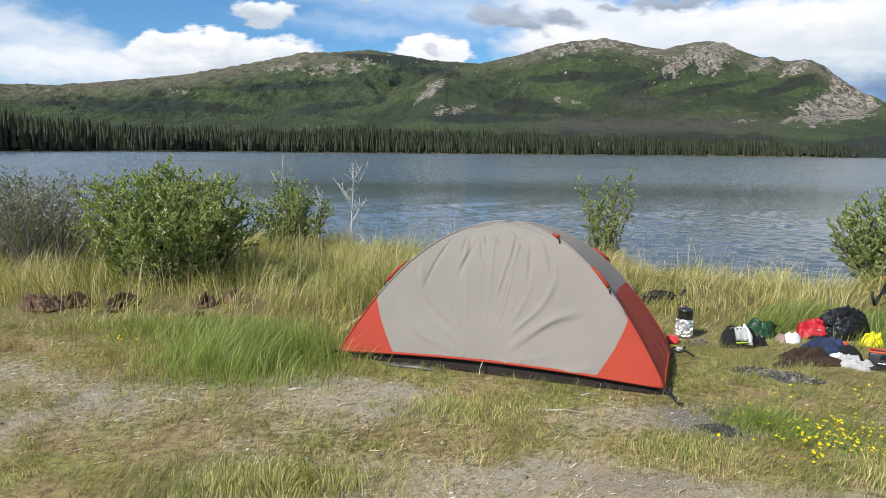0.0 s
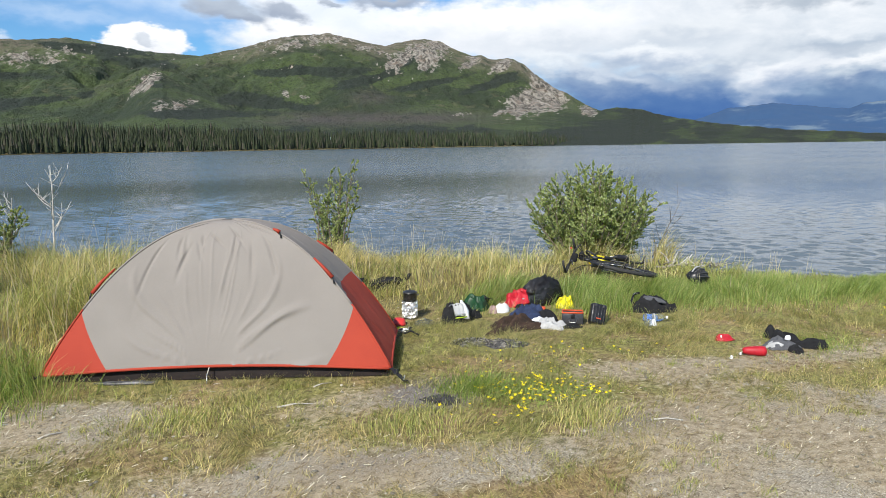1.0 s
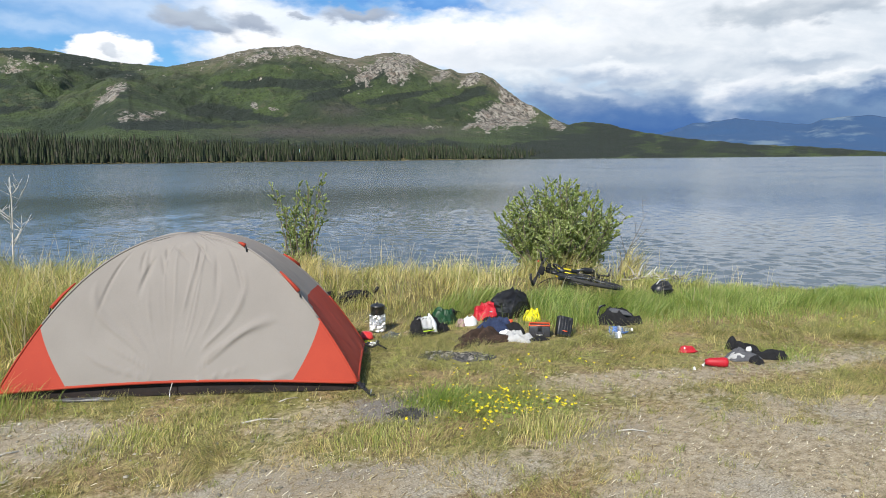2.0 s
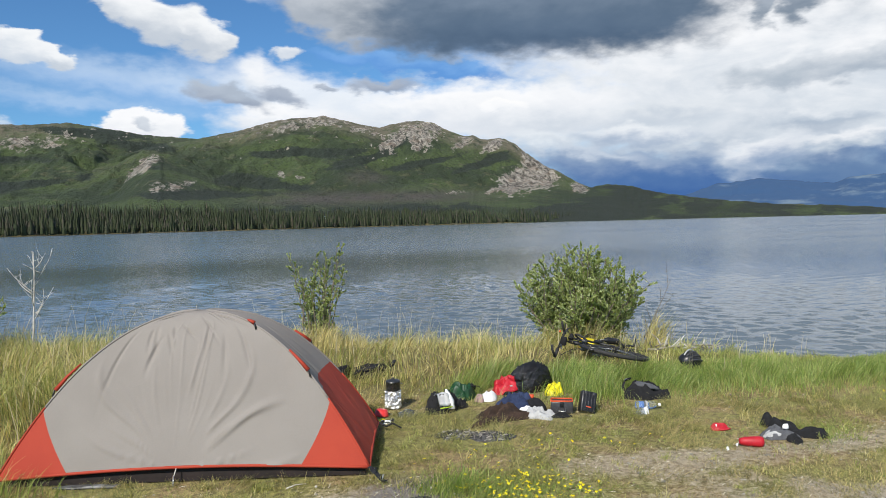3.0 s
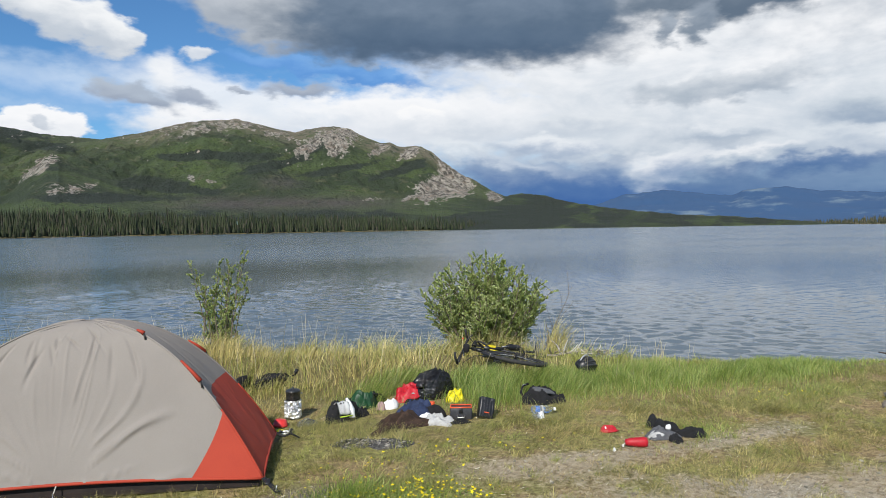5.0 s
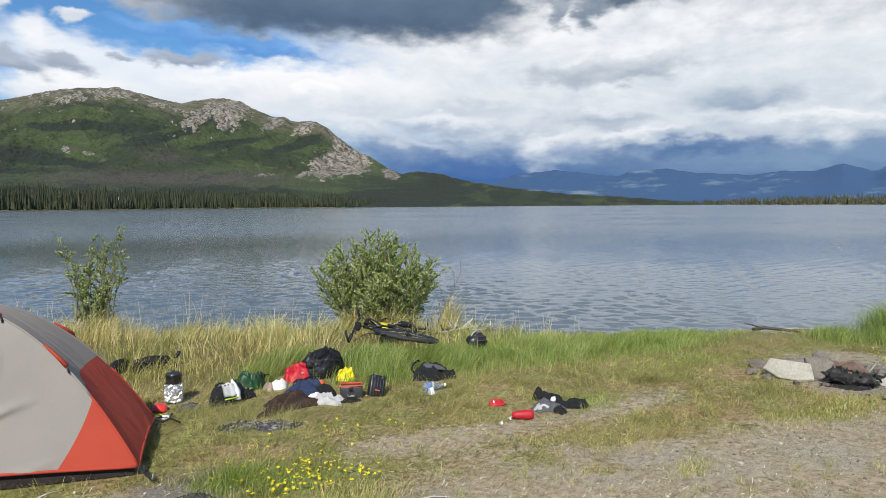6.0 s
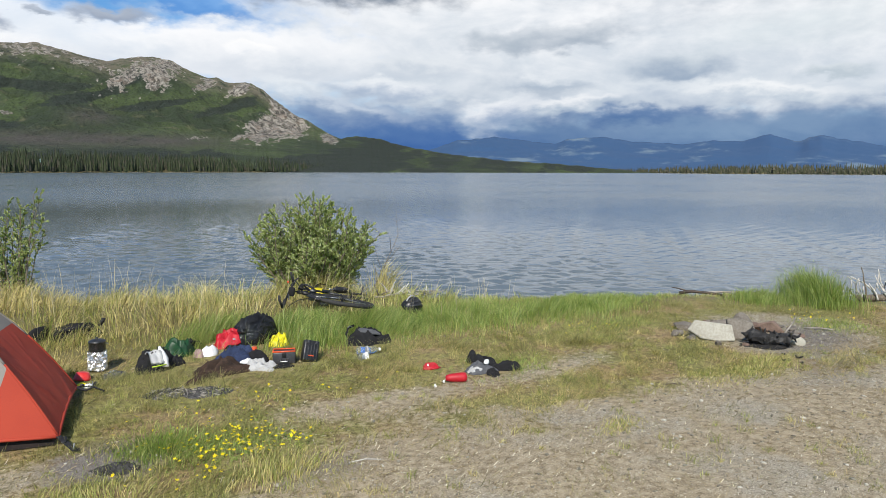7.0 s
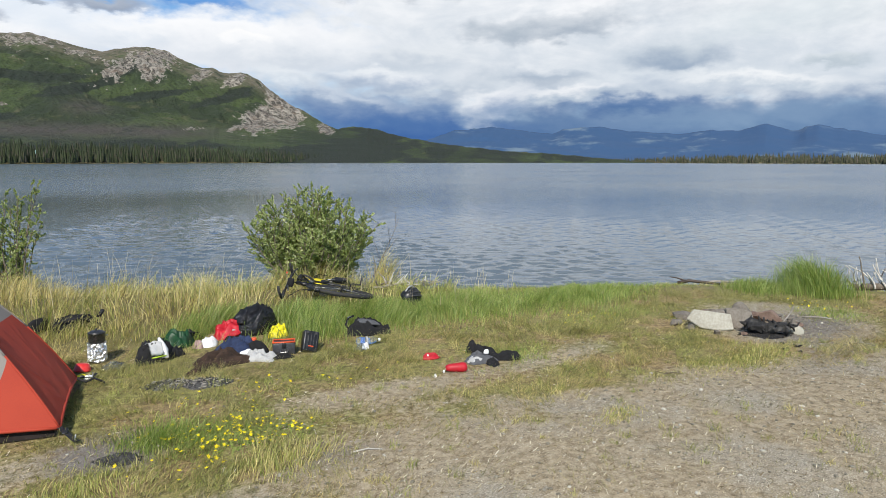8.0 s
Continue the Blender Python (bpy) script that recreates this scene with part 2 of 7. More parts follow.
def leafy(name, a, b_, c, attr="dry", straw=(0.42, 0.36, 0.17), gloss=0.5, glow=0.35):
    """Leaves and blades: colour by each blade's own chance and by its dryness; light shines through."""
    m = bpy.data.materials.new(name)
    m.use_nodes = True
    n = Nodes(m.node_tree)
    r = n.node("ShaderNodeNewGeometry").outputs["Random Per Island"]
    col = n.mix(n.smooth(r, 0.0, 0.6), a, b_)
    col = n.mix(n.smooth(r, 0.6, 1.0), col, c)
    if attr:
        d = n.attribute(attr)
        old = n.mix(n.smooth(r, 0.0, 0.45), (0.42 * straw[0], 0.37 * straw[1], 0.36 * straw[2]), straw)
        col = n.mix(d, col, n.mix(n.smooth(r, 0.5, 1.0), old, tuple(1.35 * v for v in straw)))
    p = n.node("ShaderNodeBsdfPrincipled", Base_Color=col, Roughness=gloss)
    t = n.node("ShaderNodeBsdfTranslucent", Color=n.mix(1.0, col, (1.1, 1.15, 0.7), "MULTIPLY"))
    s = n.node("ShaderNodeMixShader", Fac=glow)
    n.links.new(p.outputs[0], s.inputs[1]), n.links.new(t.outputs[0], s.inputs[2])
    n.links.new(s.outputs[0], n.node("ShaderNodeOutputMaterial").inputs[0])
    return m


# ---- meshes ----
def link_mesh(name, verts, faces, material, parent=None, label="", smooth=True):
    me = bpy.data.meshes.new(name)
    me.from_pydata([tuple(v) for v in verts], [], [tuple(f) for f in faces])
    me.materials.append(material)
    if smooth:
        me.shade_smooth()
    ob = new(name, me)
    if parent:
        ob.parent = parent
    if label:
        ob["label"] = label
    return ob


def bulk(name, verts, faces, material, smooth=False, attrs=None):
    """A large mesh out of arrays: verts (n, 3), faces (m, k) with k the same for all; attrs: one number for each vertex."""
    me = bpy.data.meshes.new(name)
    verts, faces = np.asarray(verts, np.float32), np.asarray(faces, np.int32)
    me.vertices.add(len(verts)), me.loops.add(faces.size), me.polygons.add(len(faces))
    me.vertices.foreach_set("co", verts.ravel())
    me.loops.foreach_set("vertex_index", faces.ravel())
    me.polygons.foreach_set("loop_start", np.arange(0, faces.size, faces.shape[1], dtype=np.int32))
    for k, v in (attrs or {}).items():
        me.attributes.new(k, "FLOAT", "POINT").data.foreach_set("value", np.asarray(v, np.float32))
    me.update(calc_edges=True)
    if smooth:
        me.shade_smooth()
    me.materials.append(material)
    return new(name, me)


def part(name, bm, material, parent, label="", smooth=True):
    """Links a bmesh as one mesh object under a thing or a part."""
    me = bpy.data.meshes.new(name)
    bm.to_mesh(me)
    bm.free()
    me.materials.append(material)
    if smooth:
        me.shade_smooth()
    ob = new(name, me)
    if parent:
        ob.parent = parent
    if label:
        ob["label"] = label
    return ob


def thing(name, m, label, category, group=""):
    ob = new(name)
    ob.empty_display_size = 0.1
    ob.matrix_world = m
    return tagged(ob, label, category, group)


# ---- noise on arrays ----
def lattice(ix, iy, seed):
    h = (ix.astype(np.int64) * 374761393 + iy.astype(np.int64) * 668265263 + seed * 974711) & 0x7FFFFFFF
    h = ((h ^ (h >> 13)) * 1274126177) & 0x7FFFFFFF
    return ((h ^ (h >> 16)) & 0xFFFF) / 65535.0


def grain(x, y, seed=0):
    ix, iy = np.floor(x), np.floor(y)
    fx, fy = x - ix, y - iy
    fx, fy = fx * fx * (3 - 2 * fx), fy * fy * (3 - 2 * fy)
    a = lattice(ix, iy, seed) * (1 - fx) + lattice(ix + 1, iy, seed) * fx
    b = lattice(ix, iy + 1, seed) * (1 - fx) + lattice(ix + 1, iy + 1, seed) * fx
    return a * (1 - fy) + b * fy


def fbm(x, y, octaves=4, seed=0, gain=0.5):
    s, a, t = 0.0, 1.0, 0.0
    for k in range(octaves):
        s, t = s + a * grain(x * 2**k + 17.3 * k, y * 2**k - 9.1 * k, seed + k), t + a
        a *= gain
    return s / t


def step(v, lo, hi):
    t = np.clip((v - lo) / (hi - lo), 0, 1)
    return t * t * (3 - 2 * t)


# ---- the lie of the land ----
WATER = -0.25
NEAR = ([-180, -100, -80, -60, -30, -15, -7, -3, 10, 20, 27, 38, 46, 53, 60, 65, 75, 90, 110, 125, 180],
        [900, 300, 60, 26, 17.5, 14.5, 13.2, 12.2, 11.6, 11.2, 11.0, 11.0, 11.0, 11.3, 11.9, 12.5, 12.9, 13.8, 20, 500, 900])
FAR = ([-180, -100, -60, -32, -21, -8, 10, 23, 30, 37, 45, 55, 60, 64, 74, 90, 125, 180],
       [310, 310, 310, 335, 480, 540, 640, 800, 950, 1200, 1350, 1400, 820, 690, 570, 470, 510, 900])
RISE = ([-180, -60, -32, -20, -8, 0, 10, 20, 30, 43, 60, 180], [3, 4, 6, 9, 17, 16, 12, 9, 6, 1, 1, 3])
TALL = ([-12, -4, -2.9, -2.1, -1, 0.5, 2, 3.5, 5, 6.5, 8, 9, 10, 13], [6.6, 6.15, 6.1, 5.95, 5.7, 6.4, 6.75, 6.5, 5.7, 5.2, 4.7, 4.3, 3.4, 1.5])


def polar(x, y):
    return np.degrees(np.arctan2(x, y)), np.hypot(x, y)


def land(x, y):
    """Height of the ground sheet, the lake's bed included."""
    a, r = polar(x, y)
    near, far = np.interp(a, *NEAR) + 0.5 * (fbm(a * 0.9, 0 * a, 3, 5) - 0.5), np.interp(a, *FAR)
    z = 0.05 * (fbm(x * 0.5, y * 0.5, 3, 1) - 0.5) + 0.008 * (fbm(x * 2.3 + 0.9 * y, y * 2.3 - 0.9 * x, 4, 2, 0.6) - 0.5)
    bank = step(y, np.interp(x, *TALL), np.interp(x, *TALL) + 1.2) * step(7.6 - x, 0, 2.5)
    z = z + 0.10 * bank * (r < 40)
    dip = step(r, near - 2.3, near + 0.35)
    z = z * (1 - dip) + dip * (WATER - 0.06)
    z = z - 2.0 * step(r, near + 0.2, near + 14)
    rise = step(r, far - 6, far + 3) * (2.06 - 0.1) + np.interp(a, *RISE) * step(r, far, far + 260)
    rise = rise + 5 * (fbm(x * 0.02, y * 0.02, 3, 9) - 0.5) * step(r, far + 10, far + 120)
    z = np.where(near < far, z + rise, 0.05 * z + np.interp(a, *RISE) * step(r, 60, 400) * 0.3)
    return z


def blob(x, y, cx, cy, rx, ry, turn=0.0):
    c, s = math.cos(radians(turn)), math.sin(radians(turn))
    u, v = ((x - cx) * c + (y - cy) * s) / rx, (-(x - cx) * s + (y - cy) * c) / ry
    return np.exp(-(u * u + v * v))


def covers(x, y):
    """Bare stony ground, lush tall grass, and grey ash, each 0 to 1."""
    n = fbm(x * 1.1, y * 1.1, 4, 21) - 0.5
    tall = step(y - np.interp(x, *TALL) + 0.9 * n, -0.35, 0.35)
    n5 = fbm(x * 0.45 + 3, y * 0.45, 3, 23) - 0.5
    track = step(3.05 - y + 1.3 * n - 0.23 * np.clip(x - 4.0, 0, 9), -0.3, 0.7) * step(x + 1.5 * n + 2.0 * n5 + 0.5 * (3 - y), 1.7, 3.3) * np.clip(1.0 + 1.6 * n5, 0.45, 1)
    left = 0.8 * blob(x, y, -0.6, 4.55, 0.75, 0.42, -15) + 0.36 * blob(x, y, -1.9, 4.1, 1.1, 0.75) + 0.42 * blob(x, y, -3.4, 4.9, 1.1, 0.5) \
        + 0.75 * blob(x, y, 0.3, 3.2, 1.3, 0.4) + 0.5 * blob(x, y, -0.6, 2.9, 0.7, 0.3)
    spots = 0.8 * blob(x, y, 3.4, 4.0, 0.8, 0.28, -10) + 0.6 * blob(x, y, 5.2, 3.7, 0.9, 0.3) + 0.5 * blob(x, y, 1.3, 4.2, 0.7, 0.3) + 0.75 * blob(x, y, 3.1, 3.05, 0.9, 0.42, -12) + 0.5 * blob(x, y, 1.6, 3.0, 0.7, 0.3)
    ring = 1.1 * blob(x, y, 7.9, 2.85, 1.0, 0.85) + 1.0 * blob(x, y, 9.6, 4.5, 1.1, 0.45, -40)
    bare = np.clip(np.maximum(np.maximum(track, left + spots), ring) + 1.6 * n * (fbm(x * 4, y * 4, 3, 8) - 0.1), 0, 1)
    bare = bare * (1 - tall * (1 - np.clip(ring, 0, 1)))
    ash = np.clip(0.95 * blob(x, y, 1.66, 4.15, 0.45, 0.40) + 0.85 * blob(x, y, 7.9, 2.75, 1.15, 0.6) + 0.4 * blob(x, y, -1.5, 3.9, 0.5, 0.4)
                  + 0.6 * blob(x, y, 2.6, 3.2, 0.5, 0.25) + 0.5 * blob(x, y, 6.6, 2.0, 1.2, 0.4) + 0.55 * blob(x, y, 1.0, 3.3, 0.8, 0.3), 0, 1)
    return bare, tall, ash


# one sheet from the camp to the horizon
rays = np.concatenate([np.arange(-180, -44, 2.0), np.arange(-44, 84, 0.36), np.arange(84, 180, 2.0)])
rings = np.concatenate([[0.001], np.arange(0.25, 2.5, 0.15), np.arange(2.5, 16, 0.065), np.geomspace(16, 300, 50), np.geomspace(310, 4900, 70)])
A, R = np.meshgrid(np.radians(rays), rings)
X, Y = R * np.sin(A), R * np.cos(A)
Z = land(X, Y)
nr, na = len(rings), len(rays)
i, j = np.meshgrid(np.arange(nr - 1), np.arange(na), indexing="ij")
k = (j + 1) % na
quads = np.stack([i * na + j, i * na + k, (i + 1) * na + k, (i + 1) * na + j], -1).reshape(-1, 4)
verts = np.stack([X, Y, Z], -1).reshape(-1, 3)
bare, tall, ash = covers(X, Y)
nearby = R < 40
far_shore = ((R > np.interp(np.degrees(A), *FAR) - 4) & (R < np.interp(np.degrees(A), *FAR) + 6)).astype(float)

m, n, b = principled("meadow soil")
co = n.node("ShaderNodeTexCoord").outputs["Object"]
at_bare = n.attribute("bare")
at_tall = n.attribute("tall")
at_ash = n.attribute("ash")
at_shore = n.attribute("beach")
n1, n2, n3 = n.noise(co, 1.7, 5), n.noise(co, 17, 8, 0.74), n.noise(co, 110, 4, 0.75)
n0 = n.noise(co, 0.8, 4, 0.6)
turf = n.mix(n.smooth(n2, 0.36, 0.62), (0.100, 0.092, 0.027), (0.30, 0.285, 0.078))
turf = n.mix(n.smooth(n1, 0.42, 0.62), turf, n.mix(n.smooth(n2, 0.36, 0.62), (0.135, 0.088, 0.040), (0.40, 0.29, 0.135)))
turf = n.mix(n.smooth(n3, 0.46, 0.34), turf, (0.045, 0.036, 0.018))
turf = n.mix(n.smooth(n3, 0.57, 0.68), turf, (0.58, 0.49, 0.30))
soil = n.mix(n.smooth(n2, 0.36, 0.62), (0.235, 0.185, 0.110), (0.44, 0.365, 0.245))
grit = n.mix(n.smooth(n3, 0.38, 0.62), (0.21, 0.188, 0.148), (0.47, 0.435, 0.35))
soil = n.mix(n.math("MULTIPLY", n.smooth(n0, 0.45, 0.62), 0.75), soil, grit)
soil = n.mix(n.smooth(n3, 0.55, 0.7), soil, (0.70, 0.65, 0.54))
soil = n.mix(n.smooth(n3, 0.46, 0.33), soil, (0.085, 0.068, 0.045))
col = n.mix(n.smooth(n.math("ADD", at_bare, n.math("MULTIPLY", n.math("SUBTRACT", n2, 0.5), 1.1)), 0.25, 0.6), turf, soil)
# soil painted darker under tall grass, as shade between the blades
col = n.mix(n.math("MULTIPLY", at_tall, 0.8), col, (0.15, 0.125, 0.05))
col = n.mix(n.smooth(n.math("ADD", at_ash, n.math("MULTIPLY", n.math("SUBTRACT", n2, 0.5), 1.2)), 0.35, 0.8), col, n.mix(n.smooth(n3, 0.4, 0.65), (0.115, 0.102, 0.086), (0.33, 0.30, 0.26)))
col = n.mix(at_shore, col, n.mix(n2, (0.2, 0.18, 0.14), (0.6, 0.57, 0.5)))
n.put(b.inputs["Base Color"], col)
b.inputs["Roughness"].default_value = 0.95
bump = n.node("ShaderNodeBump", Height=n.math("MULTIPLY_ADD", n2, 0.35, n3))
bump.inputs["Strength"].default_value, bump.inputs["Distance"].default_value = 0.6, 0.006
n.put(b.inputs["Normal"], bump.outputs[0])
soil_mat = m
ground = bulk("ground", verts, quads, soil_mat, True, {"bare": (bare * nearby).ravel(), "tall": np.where(nearby, tall, 0.6).ravel(),
                                                      "ash": (ash * nearby).ravel(), "beach": far_shore.ravel()})
tagged(ground, "trampled dry meadow with bare stony patches", "ground", "", "structure")

# the lake
m, n, b = principled("lake water")
co = n.node("ShaderNodeTexCoord").outputs["Object"]


def stretched(sx, sy, turn):
    k = n.node("ShaderNodeMapping", Vector=co)
    k.inputs["Scale"].default_value, k.inputs["Rotation"].default_value = (sx, sy, 1), (0, 0, radians(turn))
    return k.outputs[0]


ripple = n.noise(stretched(0.7, 2.2, 38), 1.1, 5, 0.62, 0, 0.6)
chop = n.noise(stretched(1, 2.3, 30), 7.5, 3, 0.6, 0, 0.3)
gusts = n.noise(stretched(0.35, 1.0, 35), 0.05, 4, 0.6)
far_off = n.attribute("far_off")
bump = n.node("ShaderNodeBump", Height=n.math("MULTIPLY_ADD", chop, 0.16, n.math("MULTIPLY", ripple, far_off)), Strength=n.math("MULTIPLY_ADD", n.smooth(gusts, 0.3, 0.7), 0.15, 0.22))
bump.inputs["Distance"].default_value = 0.10
n.put(b.inputs["Normal"], bump.outputs[0])
n.put(b.inputs["Base Color"], n.mix(gusts, (0.085, 0.116, 0.138), (0.114, 0.146, 0.166)))
n.put(b.inputs["Roughness"], n.math("MULTIPLY_ADD", n.math("MULTIPLY", n.smooth(gusts, 0.3, 0.7), n.math("MULTIPLY_ADD", far_off, 0.5, 0.5)), 0.10, n.math("MULTIPLY_ADD", far_off, 0.10, 0.03)))
b.inputs["IOR"].default_value = 1.333
rim = np.concatenate([np.geomspace(8.5, 62, 330), np.geomspace(65, 1650, 44)])
turns = np.radians(np.concatenate([np.arange(-125, -42, 2.5), np.arange(-42, 82, 0.34), np.arange(82, 130.1, 2.5)]))
A2, R2 = np.meshgrid(turns, rim)
X2, Y2 = R2 * np.sin(A2), R2 * np.cos(A2)
g = np.random.default_rng(4)
wx, wy = X2 + 0.5 * fbm(X2 * 0.35, Y2 * 0.35, 2, 90), Y2 + 0.5 * fbm(X2 * 0.35, Y2 * 0.35, 2, 91)
swell = np.zeros_like(X2)
for k in range(22):
    length = 0.13 * (4.4 ** (k / 21.0))
    t = radians(58 + g.normal(0, 40))
    q = 2 * np.pi / length
    wave = np.sin(q * (wx * math.cos(t) + wy * math.sin(t)) + g.uniform(0, 6.28))
    swell += 0.0115 * length * wave * step(length / (R2 * 0.0060 * 2.0 + 0.005), 0.8, 1.8)
calm = np.clip(0.5 + 1.1 * (fbm(X2 * 0.3, Y2 * 0.12, 4, 95) - 0.2), 0.35, 1.1)
swell = swell * calm * (1 - 0.55 * step(R2, 15, 34)) * (1 - step(R2, 34, 60))
nn = len(turns)
i, j = np.meshgrid(np.arange(len(rim) - 1), np.arange(nn - 1), indexing="ij")
lake = bulk("water", np.stack([X2, Y2, WATER + swell], -1).reshape(-1, 3),
            np.stack([i * nn + j, (i + 1) * nn + j, (i + 1) * nn + j + 1, i * nn + j + 1], -1).reshape(-1, 4)[:, ::-1], m, True,
            {"far_off": step(R2, 25, 60).ravel()})
tagged(lake, "wind-rippled grey-blue lake water", "lake", "", "structure")

# ---- mountains across the lake ----
WEST = ([-70, -50, -38, -31.6, -28.3, -24.6, -19.6, -15.9, -12.6, -10.8, -8.7, -6, -3.8, -1.1, 2, 6, 12],
        [1.5, 3.0, 4.1, 4.26, 4.34, 4.8, 5.56, 6.35, 7.11, 7.51, 7.58, 7.82, 7.57, 7.19, 6.95, 6.5, 5.0])
EAST = ([-16, -12, -8, -5, -2, 0, 2.4, 4, 6, 7.8, 9, 10.2, 11.4, 12.4, 13.4, 14.8, 15.8, 16.8, 18.2, 19.2, 19.9, 21.1, 22, 23.6, 24, 24.4, 25, 25.6, 26.4, 27, 27.7, 28.6, 29.2, 30.1, 31.1, 31.9, 33.2, 33.8, 34.6, 35.6, 37, 38.3, 41, 42.4, 47.3, 51.3, 55.5, 62],
        [0.4, 2.2, 3.4, 4.5, 5.8, 6.4, 6.82, 7.18, 7.6, 8.15, 8.45, 8.6, 8.66, 8.74, 8.6, 8.2, 8.0, 7.85, 8.12, 8.3, 8.34, 8.16, 7.7, 7.0, 6.96, 7.05, 6.75, 6.68, 6.76, 6.62, 6.3, 5.5, 5.15, 4.45, 3.95, 3.5, 2.75, 2.6, 2.78, 2.8, 2.5, 2.16, 1.62, 1.41, 0.84, 0.62, 0.2, -0.3])
FOOT = ([-70, -32, -20, -8, 0, 10, 20, 27, 30, 37, 45, 55, 62], [0.2, 0.7, 0.9, 1.3, 1.2, 0.9, 0.6, 0.15, -0.2, -0.8, -0.7, -0.6, -0.5])
KNOB = ([-5, -3.4, -2.2, -1.4, -0.6, 0.1, 1.2, 2.6, 4.2, 6], [1.6, 2.7, 3.85, 4.8, 5.55, 5.62, 5.1, 4.5, 3.9, 3.0])
# rock faces: azimuth, elevation, half sizes, lean and how bare they are
CLIFFS = ((28.4, 3.45, 2.5, 1.05, 14, 1.5), (29.7, 3.9, 1.7, 1.0, -35, 1.5), (26.2, 2.6, 1.2, 0.35, 10, 0.8), (32.8, 2.6, 0.75, 0.45, -30, 1.15), (20.1, 7.0, 1.2, 1.2, -20, 1.25), (18.3, 7.0, 2.0, 0.8, 35, 0.95),
          (20.9, 7.9, 1.5, 0.4, -12, 1.0), (23.7, 6.5, 1.2, 0.45, 35, 0.8), (26.1, 6.2, 1.2, 0.4, 28, 1.1), (28.3, 5.7, 0.8, 0.4, -40, 0.8), (11.2, 8.3, 3.8, 0.42, 3, 0.72), (9.0, 7.7, 2.2, 0.5, 20, 0.65), (15.5, 7.7, 2.0, 0.4, -8, 0.6),
          (-0.9, 5.0, 1.5, 0.42, 38, 1.05), (-1.8, 4.3, 1.0, 0.3, 40, 0.8), (1.0, 3.4, 2.4, 0.5, 4, 0.75), (9.0, 4.2, 0.32, 0.35, 0, 1.1), (10.5, 3.95, 0.7, 0.22, -10, 0.85), (22.7, 2.5, 1.3, 0.22, 4, 0.7),
          (-8.6, 6.3, 3.4, 0.6, 4, 0.7), (-12.4, 6.3, 2.4, 0.4, 10, 0.62), (-6.6, 6.9, 2.0, 0.35, -4, 0.6), (-20, 4.2, 1.6, 0.3, 0, 0.6))
# dark spruce and cloud shadows, both painted on the slopes: azimuth, elevation, half sizes, lean
SPRUCE_AND_SHADE = ((10.5, 5.9, 5.5, 0.38, 2), (15.5, 5.3, 3.0, 0.3, 12), (-0.6, 6.3, 3.0, 0.35, -6), (7.6, 3.6, 3.6, 0.5, -8), (20.5, 5.0, 3.4, 0.28, 10), (24.5, 4.6, 2.4, 0.3, 16), (-4, 7.1, 4.2, 0.35, -3), (-20, 3.2, 6, 0.5, 0),
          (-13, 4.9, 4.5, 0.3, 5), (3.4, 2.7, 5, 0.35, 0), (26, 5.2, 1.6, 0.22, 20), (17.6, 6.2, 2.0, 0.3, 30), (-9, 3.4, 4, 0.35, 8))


def leaned(a, e, ca, ce, ra, re, lean):
    c, s = math.cos(radians(lean)), math.sin(radians(lean))
    return np.exp(-(((a - ca) * c + (e - ce) * s) / ra)**2 - ((-(a - ca) * s + (e - ce) * c) / re)**2)


